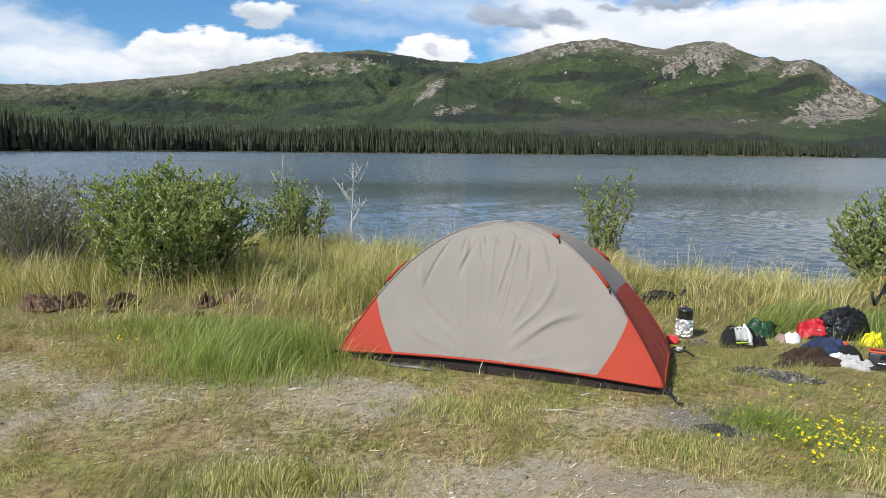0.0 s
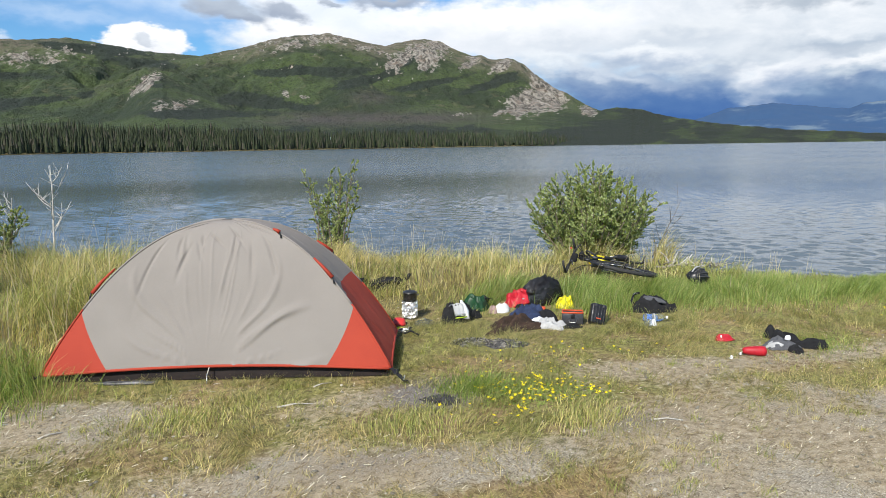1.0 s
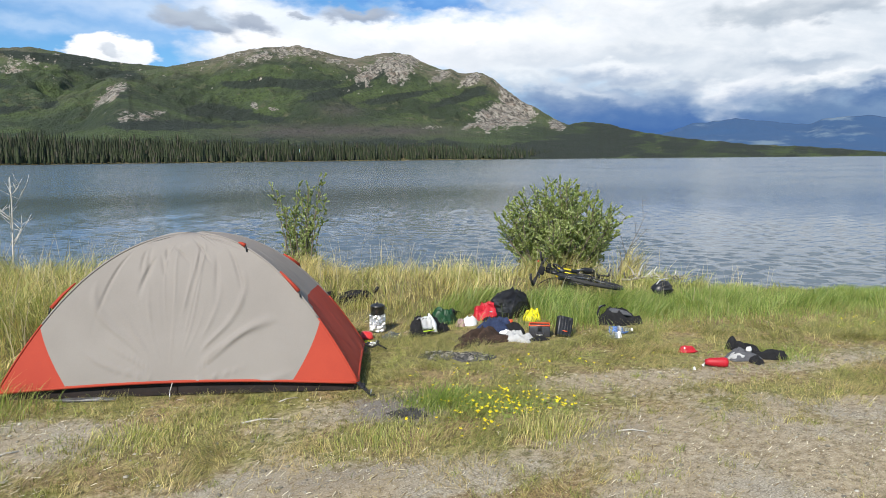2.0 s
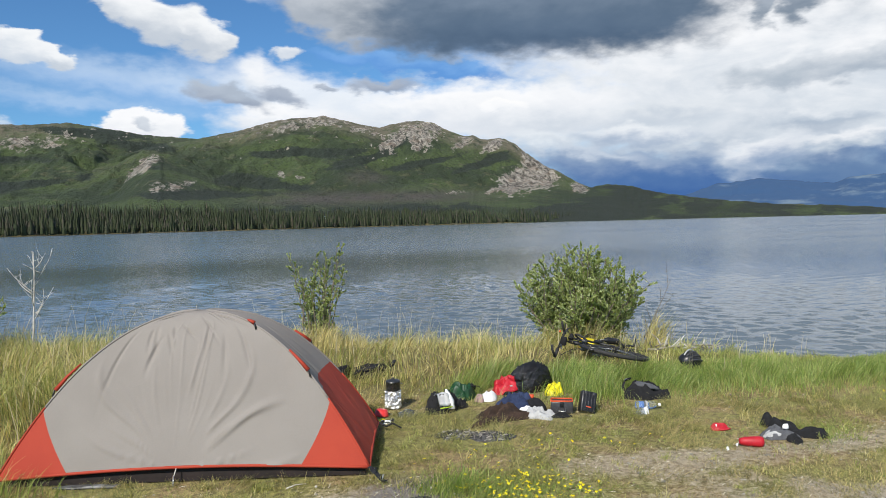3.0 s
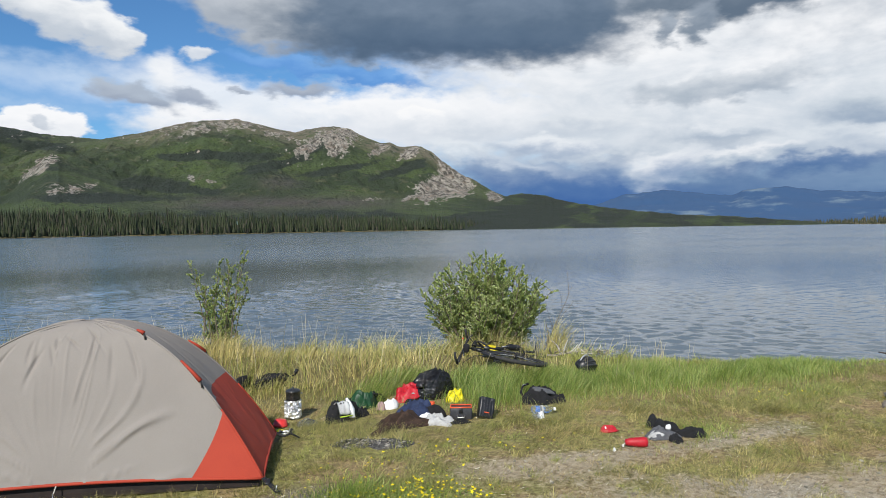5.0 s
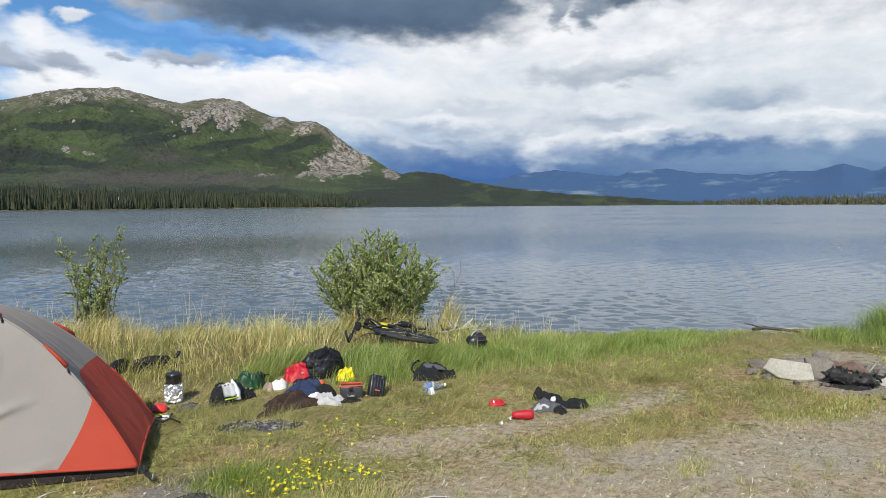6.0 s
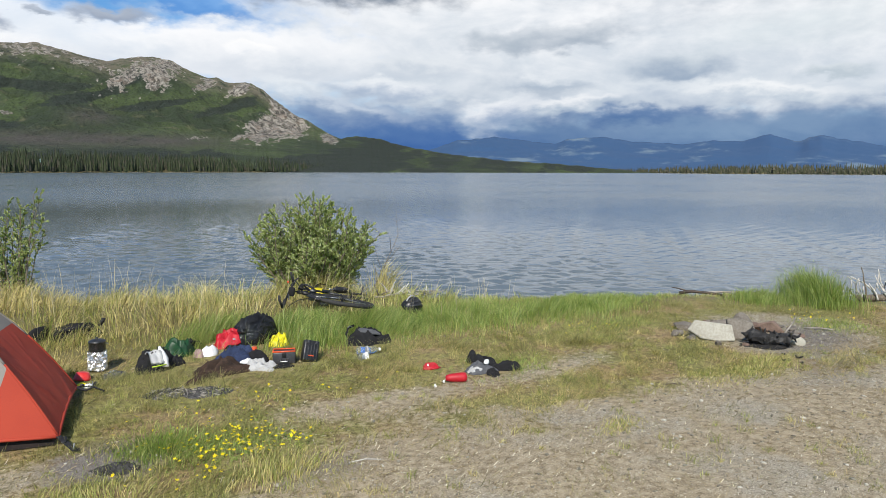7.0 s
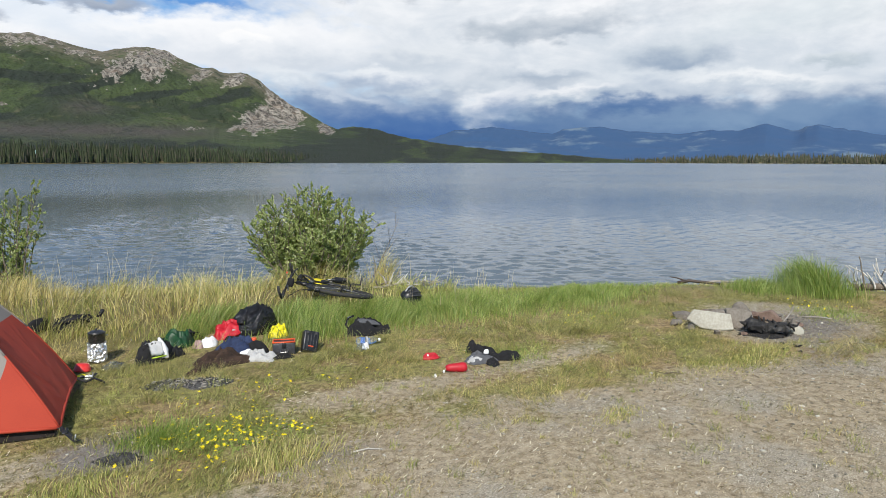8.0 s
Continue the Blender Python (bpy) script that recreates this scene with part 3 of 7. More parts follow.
def range_mesh(name, aa, rr, foot, ridge, crest, rough, seed, material, rocky=True, knob=False):
    a, r = np.meshgrid(aa, rr)
    top = np.interp(a, *ridge) + 0.16 * (fbm(a * 2.2, 0 * a, 4, seed) - 0.5)
    base = np.interp(a, *foot)
    u = np.clip((r - rr[0]) / (crest - rr[0]), 0, 1)
    # spurs and gullies run down the slope, broken by smaller ones
    x, y = r * np.sin(np.radians(a)) / 260, r * np.cos(np.radians(a)) / 260
    bend = 0.5 * fbm(x * 0.9, y * 0.9, 3, seed + 2)
    spur = 0.60 * (1 - np.abs(2 * fbm(x * 0.8 + bend, y * 0.40, 3, seed + 3) - 1)) + 0.26 * (1 - np.abs(2 * fbm(x * 2.6 + bend, y * 1.2, 3, seed + 4) - 1)) \
        + 0.14 * (1 - np.abs(2 * fbm(x * 8 + 2 * bend, y * 4.5, 3, seed + 5) - 1))
    e = base + (top - base) * np.power(u, 0.85 + 0.3 * (fbm(x * 0.6, y * 0.2, 2, seed + 8) - 0.5))
    e = e + rough * (spur - 0.66) * np.sin(np.pi * u) * np.clip((top - base) / 4, 0.1, 1.2)
    if knob:
        line = np.interp(a, *KNOB) + 0.25 * (fbm(a * 3, 0 * a, 3, 71) - 0.5)
        front = base + (line - base) * np.power(np.clip((r - rr[0]) / (1560 - rr[0]), 0, 1), 0.7) + 0.5 * (spur - 0.66)
        e = np.maximum(e, np.where(r < 1560, front, line - (r - 1560) / 70))
        e = e + 0.45 * np.exp(-((a - 29) / 2.2)**2 - ((r - 1700) / 260)**2)
    rock = np.zeros_like(a)
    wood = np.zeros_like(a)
    if rocky:
        patch = fbm(a * 2.6 + 0.5 * e, e * 4.0 - 0.5 * a, 5, seed + 20, 0.68)
        for ca, ce, ra, re, lean, k in CLIFFS:
            rock = np.maximum(rock, k * leaned(a, e, ca, ce, ra, re, lean))
        rock = np.clip(rock + 1.5 * (patch - 0.52) * step(rock, 0.05, 0.5) + 0.6 * step(patch + 0.04 * (e - 5.5), 0.64, 0.80), 0, 1)
        e = e + 0.22 * rock * (fbm(a * 5, r / 40, 4, seed + 40, 0.7) - 0.5)
        # wood carries the painted cloud shadows as well as the spruce
        for ca, ce, ra, re, lean in SPRUCE_AND_SHADE:
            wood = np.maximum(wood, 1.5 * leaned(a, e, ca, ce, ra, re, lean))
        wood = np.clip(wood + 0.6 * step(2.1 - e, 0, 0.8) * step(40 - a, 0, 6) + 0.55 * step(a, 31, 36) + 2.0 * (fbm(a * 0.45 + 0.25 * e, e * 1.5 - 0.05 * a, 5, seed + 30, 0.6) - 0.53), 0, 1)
    e = np.where(r > crest, top - 2.2 * (r - crest) / (rr[-1] - crest), np.minimum(e, top + 0.02))
    z = r * np.tan(np.radians(e))
    nr, na = len(rr), len(aa)
    i, j = np.meshgrid(np.arange(nr - 1), np.arange(na - 1), indexing="ij")
    q = np.stack([i * na + j, i * na + j + 1, (i + 1) * na + j + 1, (i + 1) * na + j], -1).reshape(-1, 4)
    t = np.radians(a)
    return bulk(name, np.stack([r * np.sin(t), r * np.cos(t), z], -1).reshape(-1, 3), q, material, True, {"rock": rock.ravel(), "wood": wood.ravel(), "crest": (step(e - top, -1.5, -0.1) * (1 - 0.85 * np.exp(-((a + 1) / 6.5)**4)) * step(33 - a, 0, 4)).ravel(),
                 "burnt": np.maximum(np.exp(-((a - 16) / 9)**4 - ((e - 2.3) / 0.5)**2), 0.8 * np.exp(-((a - 15.6) / 1.6)**2 - ((e - 3.9) / 0.5)**2)).ravel()})


m, n, b = principled("mountain slope")
co = n.node("ShaderNodeTexCoord").outputs["Object"]
rock_at = n.attribute("rock")
wood_shade_at = n.attribute("wood")
tall_co = n.node("ShaderNodeMapping", Vector=co)
tall_co.inputs["Scale"].default_value = (1.0, 0.5, 0.5)
tall_co = tall_co.outputs[0]
n1, n2, n3 = n.noise(co, 0.006, 5), n.noise(co, 0.03, 5, 0.65), n.noise(co, 0.16, 5, 0.75)
cracks = n.noise(tall_co, 0.11, 6, 0.72, 0, 0.8)
shrub = n.mix(n.smooth(n1, 0.40, 0.60), (0.040, 0.060, 0.025), (0.082, 0.118, 0.036))
shrub = n.mix(n.smooth(n3, 0.48, 0.66), shrub, (0.034, 0.052, 0.022))
shrub = n.mix(n.math("MULTIPLY", n.smooth(n2, 0.56, 0.70), 0.7), shrub, (0.155, 0.150, 0.075))
shrub = n.mix(n.math("MULTIPLY", n.attribute("crest"), n.smooth(n2, 0.3, 0.6)), shrub, (0.22, 0.19, 0.13))
shrub = n.mix(n.math("MULTIPLY", n.attribute("burnt"), n.smooth(n2, 0.25, 0.5)), shrub, n.mix(n3, (0.06, 0.053, 0.045), (0.14, 0.122, 0.10)))
# one dark colour serves for spruce and for cloud shadow
col = n.mix(n.smooth(n.math("MULTIPLY_ADD", n.math("SUBTRACT", n3, 0.5), 1.1, n.math("MULTIPLY_ADD", n.math("SUBTRACT", n2, 0.5), 0.7, wood_shade_at)), 0.35, 0.65), shrub, n.mix(n3, (0.016, 0.026, 0.016), (0.040, 0.054, 0.032)))
stone = n.mix(n.smooth(cracks, 0.40, 0.60), (0.085, 0.075, 0.06), (0.52, 0.47, 0.39))
stone = n.mix(n.math("MULTIPLY", n.smooth(n2, 0.52, 0.66), 0.5), stone, (0.30, 0.21, 0.15))
col = n.mix(n.smooth(n.math("MULTIPLY_ADD", n.math("SUBTRACT", cracks, 0.5), 1.5, n.math("MULTIPLY_ADD", n.math("SUBTRACT", n2, 0.5), 0.7, rock_at)), 0.46, 0.66), col, stone)
n.put(b.inputs["Base Color"], col)
b.inputs["Roughness"].default_value = 1.0
bump = n.node("ShaderNodeBump", Height=n.math("MULTIPLY_ADD", cracks, 0.5, n2))
bump.inputs["Strength"].default_value, bump.inputs["Distance"].default_value = 1.0, 30.0
n.put(b.inputs["Normal"], bump.outputs[0])
slope_mat = m
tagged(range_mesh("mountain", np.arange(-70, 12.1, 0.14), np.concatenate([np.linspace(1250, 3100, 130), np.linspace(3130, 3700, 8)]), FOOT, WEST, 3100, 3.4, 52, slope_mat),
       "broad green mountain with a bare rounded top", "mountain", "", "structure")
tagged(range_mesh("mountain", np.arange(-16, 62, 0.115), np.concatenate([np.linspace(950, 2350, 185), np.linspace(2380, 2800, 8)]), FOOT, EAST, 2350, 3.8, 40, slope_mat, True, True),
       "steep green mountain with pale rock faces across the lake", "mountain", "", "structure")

# rain haze is put into the base colour, paler patches for sunlit slopes
m, n, b = principled("far range painted haze blue")
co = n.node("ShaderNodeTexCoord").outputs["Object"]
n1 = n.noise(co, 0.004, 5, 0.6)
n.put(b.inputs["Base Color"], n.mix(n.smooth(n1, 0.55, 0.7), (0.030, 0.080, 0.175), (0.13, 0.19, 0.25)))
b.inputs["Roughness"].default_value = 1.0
BLUE = ([36, 39, 41.4, 42.8, 46, 48, 50.9, 51.7, 54.7, 56.8, 60.5, 62.4, 64.7, 66.5, 68.3, 69.7, 71, 74, 80, 90, 105], [0.5, 1.2, 1.9, 2.45, 2.75, 2.5, 2.2, 2.6, 2.7, 2.35, 2.1, 2.35, 2.3, 2.75, 2.2, 2.65, 2.35, 1.8, 2.0, 1.2, 0.2])
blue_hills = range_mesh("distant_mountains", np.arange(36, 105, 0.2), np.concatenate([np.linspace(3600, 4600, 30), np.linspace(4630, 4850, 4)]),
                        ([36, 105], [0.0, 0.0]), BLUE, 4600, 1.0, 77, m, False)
tagged(blue_hills, "far mountain range, painted blue for rain haze", "mountain", "", "structure")


# ---- forest on the far shore ----
def conifers(name, a_lo, a_hi, count, depth, seed, material, tall_lo, tall_hi, front=0.0):
    g = np.random.default_rng(seed)
    a = g.uniform(a_lo, a_hi, count)
    far = np.interp(a, *FAR)
    r = far + 5 + front + depth * g.power(1.0, count) * np.clip(far / 500, 0.7, 1.6)
    x, y = r * np.sin(np.radians(a)), r * np.cos(np.radians(a))
    z = land(x, y) - 0.3
    h = (tall_lo + (tall_hi - tall_lo) * g.random(count)**0.8) * (0.55 + 0.9 * fbm(x * 0.05, y * 0.05, 3, 3))
    wide = g.uniform(0.07, 0.14, count) * (0.5 * h + 6)
    sides, V, F = 4, [], []
    levels = ((0.10, 0.8, 0.0), (0.16, 1.0, 0.0), (0.42, 0.42, 0.0), (0.40, 0.78, 0.3), (0.70, 0.22, 0.3), (0.66, 0.46, 0.7), (1.0, 0.015, 0.7))
    for lift, span, twist in levels:
        for s in range(sides):
            t = 2 * np.pi * (s + twist) / sides + g.uniform(-0.3, 0.3, count)
            q = wide * span * g.uniform(0.7, 1.25, count)
            V.append(np.stack([x + q * np.cos(t), y + q * np.sin(t), z + h * lift * g.uniform(0.95, 1.05, count)], -1))
    V = np.stack(V, 1)
    for p, q in ((0, 1), (1, 2), (3, 4), (5, 6)):
        for s in range(sides):
            u = (s + 1) % sides
            F.append((p * sides + s, p * sides + u, q * sides + u, q * sides + s))
    F = np.array(F)
    per = len(levels) * sides
    faces = (F[None] + (np.arange(count) * per)[:, None, None]).reshape(-1, 4)
    return bulk(name, V.reshape(-1, 3), faces, material)


spruce = leafy("spruce needles", (0.016, 0.025, 0.010), (0.036, 0.050, 0.017), (0.066, 0.060, 0.042), None, gloss=0.9, glow=0.0)
brush = leafy("olive spruce and brush", (0.034, 0.040, 0.018), (0.060, 0.064, 0.030), (0.105, 0.090, 0.062), None, gloss=0.9, glow=0.0)
tagged(conifers("conifer_forest", -46, 40, 10500, 150, 1, spruce, 7.0, 16.5), "dense dark spruce forest on the far shore", "forest", "", "stuff")
tagged(conifers("conifer_forest", 40, 84, 2600, 120, 2, brush, 4.0, 9.0), "low spruce forest on the far eastern shore", "forest", "", "stuff")


# bleached logs along the far shore
g = np.random.default_rng(19)
a = g.uniform(-40, 44, 420)
r = np.interp(a, *FAR) + g.uniform(-4.5, -1.0, 420)
x, y = r * np.sin(np.radians(a)), r * np.cos(np.radians(a))
half, thick, t = g.uniform(0.5, 2.6, 420), g.uniform(0.12, 0.32, 420), g.uniform(-0.5, 0.5, 420) - np.radians(a)
corners = [(u, v, w_) for w_ in (-1, 1) for u, v in ((-1, -1), (1, -1), (1, 1), (-1, 1))]
V = np.stack([np.stack([x + u * half * np.cos(t) - v * thick * np.sin(t), y + u * half * np.sin(t) + v * thick * np.cos(t), land(x, y) + thick * (1 + w_) + 0.05], -1) for u, v, w_ in corners], 1)
F = np.array([(0, 3, 2, 1), (4, 5, 6, 7), (0, 1, 5, 4), (1, 2, 6, 5), (2, 3, 7, 6), (3, 0, 4, 7)])
logs_mat = leafy("far bleached logs", (0.22, 0.20, 0.17), (0.45, 0.42, 0.37), (0.70, 0.67, 0.61), None, gloss=0.9, glow=0.0)
tagged(bulk("shore_driftwood", V.reshape(-1, 3), (F[None] + (np.arange(420) * 8)[:, None, None]).reshape(-1, 4), logs_mat), "bleached driftwood logs along the far shore", "driftwood", "", "stuff")


# ---- shapes ----
def gz(x, y):
    return float(land(np.array([x]), np.array([y]))[0])


def frame_of(v):
    v = Vector(v).normalized()
    side = v.cross(Vector((0, 0, 1)) if abs(v.z) < 0.9 else Vector((1, 0, 0))).normalized()
    return side, side.cross(v).normalized()


def tube(pts, r0, r1=None, sides=8, bm=None, cap=True):
    """A rod along points, tapering from r0 to r1."""
    bm = bm or bmesh.new()
    pts = [Vector(p) for p in pts]
    r1 = r0 if r1 is None else r1
    rows = []
    for i, p in enumerate(pts):
        d = pts[min(i + 1, len(pts) - 1)] - pts[max(i - 1, 0)]
        a, b = frame_of(d)
        r = r0 + (r1 - r0) * i / (len(pts) - 1)
        rows.append([bm.verts.new(p + r * (math.cos(t) * a + math.sin(t) * b)) for t in (2 * math.pi * k / sides for k in range(sides))])
    for q, s in zip(rows, rows[1:]):
        for k in range(sides):
            bm.faces.new((q[k], q[(k + 1) % sides], s[(k + 1) % sides], s[k]))
    if cap:
        bm.faces.new(rows[0][::-1]), bm.faces.new(rows[-1])
    return bm


def lathe(profile, n=24, bm=None, m=Matrix()):
    bm = bm or bmesh.new()
    rows = [[bm.verts.new(m @ Vector((r * math.cos(2 * math.pi * k / n), r * math.sin(2 * math.pi * k / n), z))) for k in range(n)] for r, z in profile]
    for q, s in zip(rows, rows[1:]):
        for k in range(n):
            bm.faces.new((q[k], q[(k + 1) % n], s[(k + 1) % n], s[k]))
    bm.faces.new(rows[0][::-1]), bm.faces.new(rows[-1])
    return bm


def torus(big, small, n=48, k=8, m=Matrix()):
    bm = bmesh.new()
    rows = []
    for i in range(n):
        t = 2 * math.pi * i / n
        rows.append([bm.verts.new(m @ Vector(((big + small * math.cos(s)) * math.cos(t), (big + small * math.cos(s)) * math.sin(t), small * math.sin(s))))
                     for s in (2 * math.pi * j / k for j in range(k))])
    for i in range(n):
        q, s = rows[i], rows[(i + 1) % n]
        for j in range(k):
            bm.faces.new((q[j], s[j], s[(j + 1) % k], q[(j + 1) % k]))
    return bm


def box(sx, sy, sz, bevel=0.004, m=Matrix(), segments=2):
    """A bevelled box that stands on z = 0 of m."""
    bm = bmesh.new()
    bmesh.ops.create_cube(bm, size=1, matrix=m @ Matrix.Translation((0, 0, sz / 2)) @ Matrix.Diagonal((sx, sy, sz, 1)))
    bmesh.ops.bevel(bm, geom=bm.edges[:], offset=bevel, segments=segments, profile=0.5, affect="EDGES")
    return bm


def heap(rx, ry, h, seed, folds=0.35, grainy=9.0, square=2.0, crown=0.7, m=Matrix(), n=56, rings=18, lobe=0.18, sag=0.0):
    """Crumpled cloth or a filled bag lying on the ground: an uneven outline, folds, and a closed underside."""
    bm = bmesh.new()
    g = random.Random(seed)
    waves = [(k, g.uniform(-1, 1) * lobe / k**0.6, g.uniform(0, 6.28)) for k in range(2, 7)]
    top = []
    for i in range(1, rings + 1):
        q = i / rings
        row = []
        for k in range(n):
            t = 2 * math.pi * k / n
            c, s = math.cos(t), math.sin(t)
            r = 1 / (abs(c)**square + abs(s)**square)**(1 / square)
            r *= 1 + sum(a * math.sin(w_ * t + f) for w_, a, f in waves)
            x, y = rx * r * q * c, ry * r * q * s
            p = Vector((x * grainy * 0.5, y * grainy * 1.25, seed * 3.1))
            p += Vector((noise.noise(p * 0.7), noise.noise(p * 0.7 + Vector((5, 0, 0))), 0)) * 0.8
            ridge_, fine_ = 1 - abs(noise.noise(p)) * 2.4, noise.noise(p * 2.7)
            second = 1 - abs(noise.noise(p * 2.1 + Vector((3, 1, 0)))) * 2.4
            third = 1 - abs(noise.noise(p * 4.6 + Vector((7, 2, 0)))) * 2.4
            z = h * max(0.0, 1 - q**(2 / crown))**crown * (1 + folds * (0.8 * (ridge_ - 0.55) + 0.5 * (second - 0.55) + 0.12 * (third - 0.55)) + 0.2 * folds * fine_) + sag * x / rx * (1 - q)
            x, y = x * (1 + 0.12 * folds * fine_ * q), y * (1 + 0.12 * folds * second * q)
            z = max(z, 0.004 + 0.03 * h * (fine_ + 1) * (q > 0.9))
            row.append(bm.verts.new(m @ Vector((x, y, z))))
        top.append(row)
    mid = bm.verts.new(m @ Vector((0, 0, h * (1 + folds * (1 - abs(noise.noise(Vector((0, 0, seed * 3.1)))) * 2.2 - 0.6)))))
    for k in range(n):
        bm.faces.new((mid, top[0][k], top[0][(k + 1) % n]))
    for q, s in zip(top, top[1:]):
        for k in range(n):
            bm.faces.new((q[k], s[k], s[(k + 1) % n], q[(k + 1) % n]))
    base = [bm.verts.new(m @ Vector((0.97 * (m.inverted() @ v.co).x, 0.97 * (m.inverted() @ v.co).y, -0.01))) for v in top[-1]]
    for k in range(n):
        bm.faces.new((top[-1][k], base[k], base[(k + 1) % n], top[-1][(k + 1) % n]))
    bm.faces.new(base[::-1])
    return bm


def stone(sx, sy, sz, seed, m=Matrix(), cut=0.75, sub=3):
    """A weathered stone with broken facets."""
    bm = bmesh.new()
    bmesh.ops.create_icosphere(bm, subdivisions=sub, radius=1)
    g = random.Random(seed)
    planes = [(Vector((g.gauss(0, 1), g.gauss(0, 1), g.gauss(0, 1))).normalized(), g.uniform(cut * 0.75, cut)) for _ in range(9)]
    for v in bm.verts:
        for d, o in planes:
            e = v.co.dot(d) - o
            if e > 0:
                v.co -= d * e
        v.co *= 1 + 0.06 * noise.noise(v.co * 2.5 + Vector((seed, 0, 0)))
        v.co = m @ Vector((v.co.x * sx, v.co.y * sy, v.co.z * sz))
    return bm


# ---- tent ----
fly_grey = plain("grey ripstop nylon", (0.232, 0.208, 0.186), (0.264, 0.238, 0.213), 2.2, 0.8, 0.06, None, 160, depth=0.001)
fly_red = plain("orange-red ripstop nylon", (0.355, 0.036, 0.016), (0.41, 0.047, 0.020), 3.0, 0.8, 0.06, None, 160, depth=0.001)
tent_dark = plain("dark brown tent floor", (0.012, 0.008, 0.007), (0.026, 0.017, 0.015), 8, 0.9, 0.1)
strap_black = plain("black webbing", (0.010, 0.010, 0.011), (0.022, 0.022, 0.024), 60, 0.75, 0.15)
black_plastic = plain("black plastic", (0.010, 0.010, 0.011), (0.02, 0.02, 0.022), 25, 0.38, 0.05)
steel = plain("scuffed steel", (0.38, 0.38, 0.38), (0.55, 0.55, 0.54), 40, 0.35, 0.05, metal=1.0)
cord = plain("pale guy cord", (0.45, 0.42, 0.36), (0.6, 0.56, 0.5), 80, 0.8, 0.1)

HX, HY, HZ, HEM = 1.217, 0.525, 1.08, 0.065
tent_at = pose(0.533, 5.464, 0.005, 0, 0, -19.8)
tent = thing("tent", tent_at, "low two-person dome tent in grey and orange-red nylon, pitched on grass", "tent")


def arch(s):
    return HEM + (HZ - HEM) * (1 - (1 - s)**2.2)


def pole_at(cx, cy, s):
    return Vector((cx * HX * (1 - s), cy * HY * (1 - s), arch(s)))


def crease(wd, s, seed, depth):
    """Taut folds that fan out from the peg loop at the middle of the hem, and slack ones below the crown."""
    x, y = (wd - 0.47) * 2.2, s * 1.25 + 0.015
    ang, dist = math.atan2(y, x), math.hypot(x, y)
    f = 0.0
    g = random.Random(seed)
    for k in range(24):
        a = 0.06 + 3.02 * (k + g.uniform(-0.45, 0.45)) / 24
        side = abs(math.cos(a))
        wid, amp, lo, hi = g.uniform(0.010, 0.026), g.uniform(0.3, 1.0) * (0.18 + 1.0 * side), g.uniform(0.03, 0.34), g.uniform(0.35, 1.1)
        e = (ang - a + 0.05 * math.sin(dist * 5 + k)) / wid
        f += amp * math.exp(-e * e) * max(0.0, min(1.0, (dist - lo) / 0.08)) * max(0.0, min(1.0, (hi - dist) / 0.3)) * (0.35 + dist)
    for k in range(16):
        cx, cs, tilt, ln, wid, amp = g.uniform(0.12, 0.9), g.uniform(0.40, 0.92), g.uniform(-1.0, 1.0), g.uniform(0.05, 0.17), g.uniform(0.008, 0.016), g.uniform(0.35, 0.9)
        u, v = (wd - cx) * 2.0 * (1 - s * 0.7), s - cs
        p, q = u * math.cos(tilt) + v * math.sin(tilt), -u * math.sin(tilt) + v * math.cos(tilt)
        f -= amp * math.exp(-(p / wid)**2 - (q / ln)**2)
    return depth * 1.1 * math.tanh(f / 1.1) * min(1.0, (1 - s) * 6)


def sheet(name, c0, c1, lo, hi, w0, w1, material, seed, depth, label="", rows=56, cols=110):
    """A piece of the fly between the poles c0 and c1: up from lo(w) to hi(w), across from w0(s) to w1(s)."""
    verts, faces = [], []
    a0, a1 = Vector((*c0, 0)), Vector((*c1, 0))
    out = ((a0 + a1) / 2).normalized()
    for i in range(rows + 1):
        for j in range(cols + 1):
            k = j / cols
            s = lo(k) + (hi(k) - lo(k)) * i / rows
            wd = w0(s) + (w1(s) - w0(s)) * k
            v = pole_at(*c0, s).lerp(pole_at(*c1, s), wd)
            bow = math.sin(math.pi * wd)
            v.z += 0.045 * bow * max(0.0, 1 - s * 5)
            v += out * (-0.035 * bow * math.sin(math.pi * min(1.0, s * 1.15)) + min(1.0, 3 * bow) * crease(wd, s, seed, depth) * (1 - 0.4 * s))
            v += out * 0.006 * noise.noise(Vector((wd * 9, s * 7, seed))) * bow
            verts.append(v)
    for i in range(rows):
        for j in range(cols):
            k = i * (cols + 1) + j
            faces.append((k, k + 1, k + cols + 2, k + cols + 1))
    return link_mesh(name, verts, faces, material, tent, label)


WC, SC = 0.185, 0.215


def edge(s):
    return WC * max(0.0, 1 - s / SC)


def level(v):
    return lambda k: v


def end_line(k):
    """Where the red of an end panel stops: it rises from the front seam to a rounded shoulder."""
    t = min(1.0, k / 0.3)
    return SC + 0.075 * t * (2 - t)


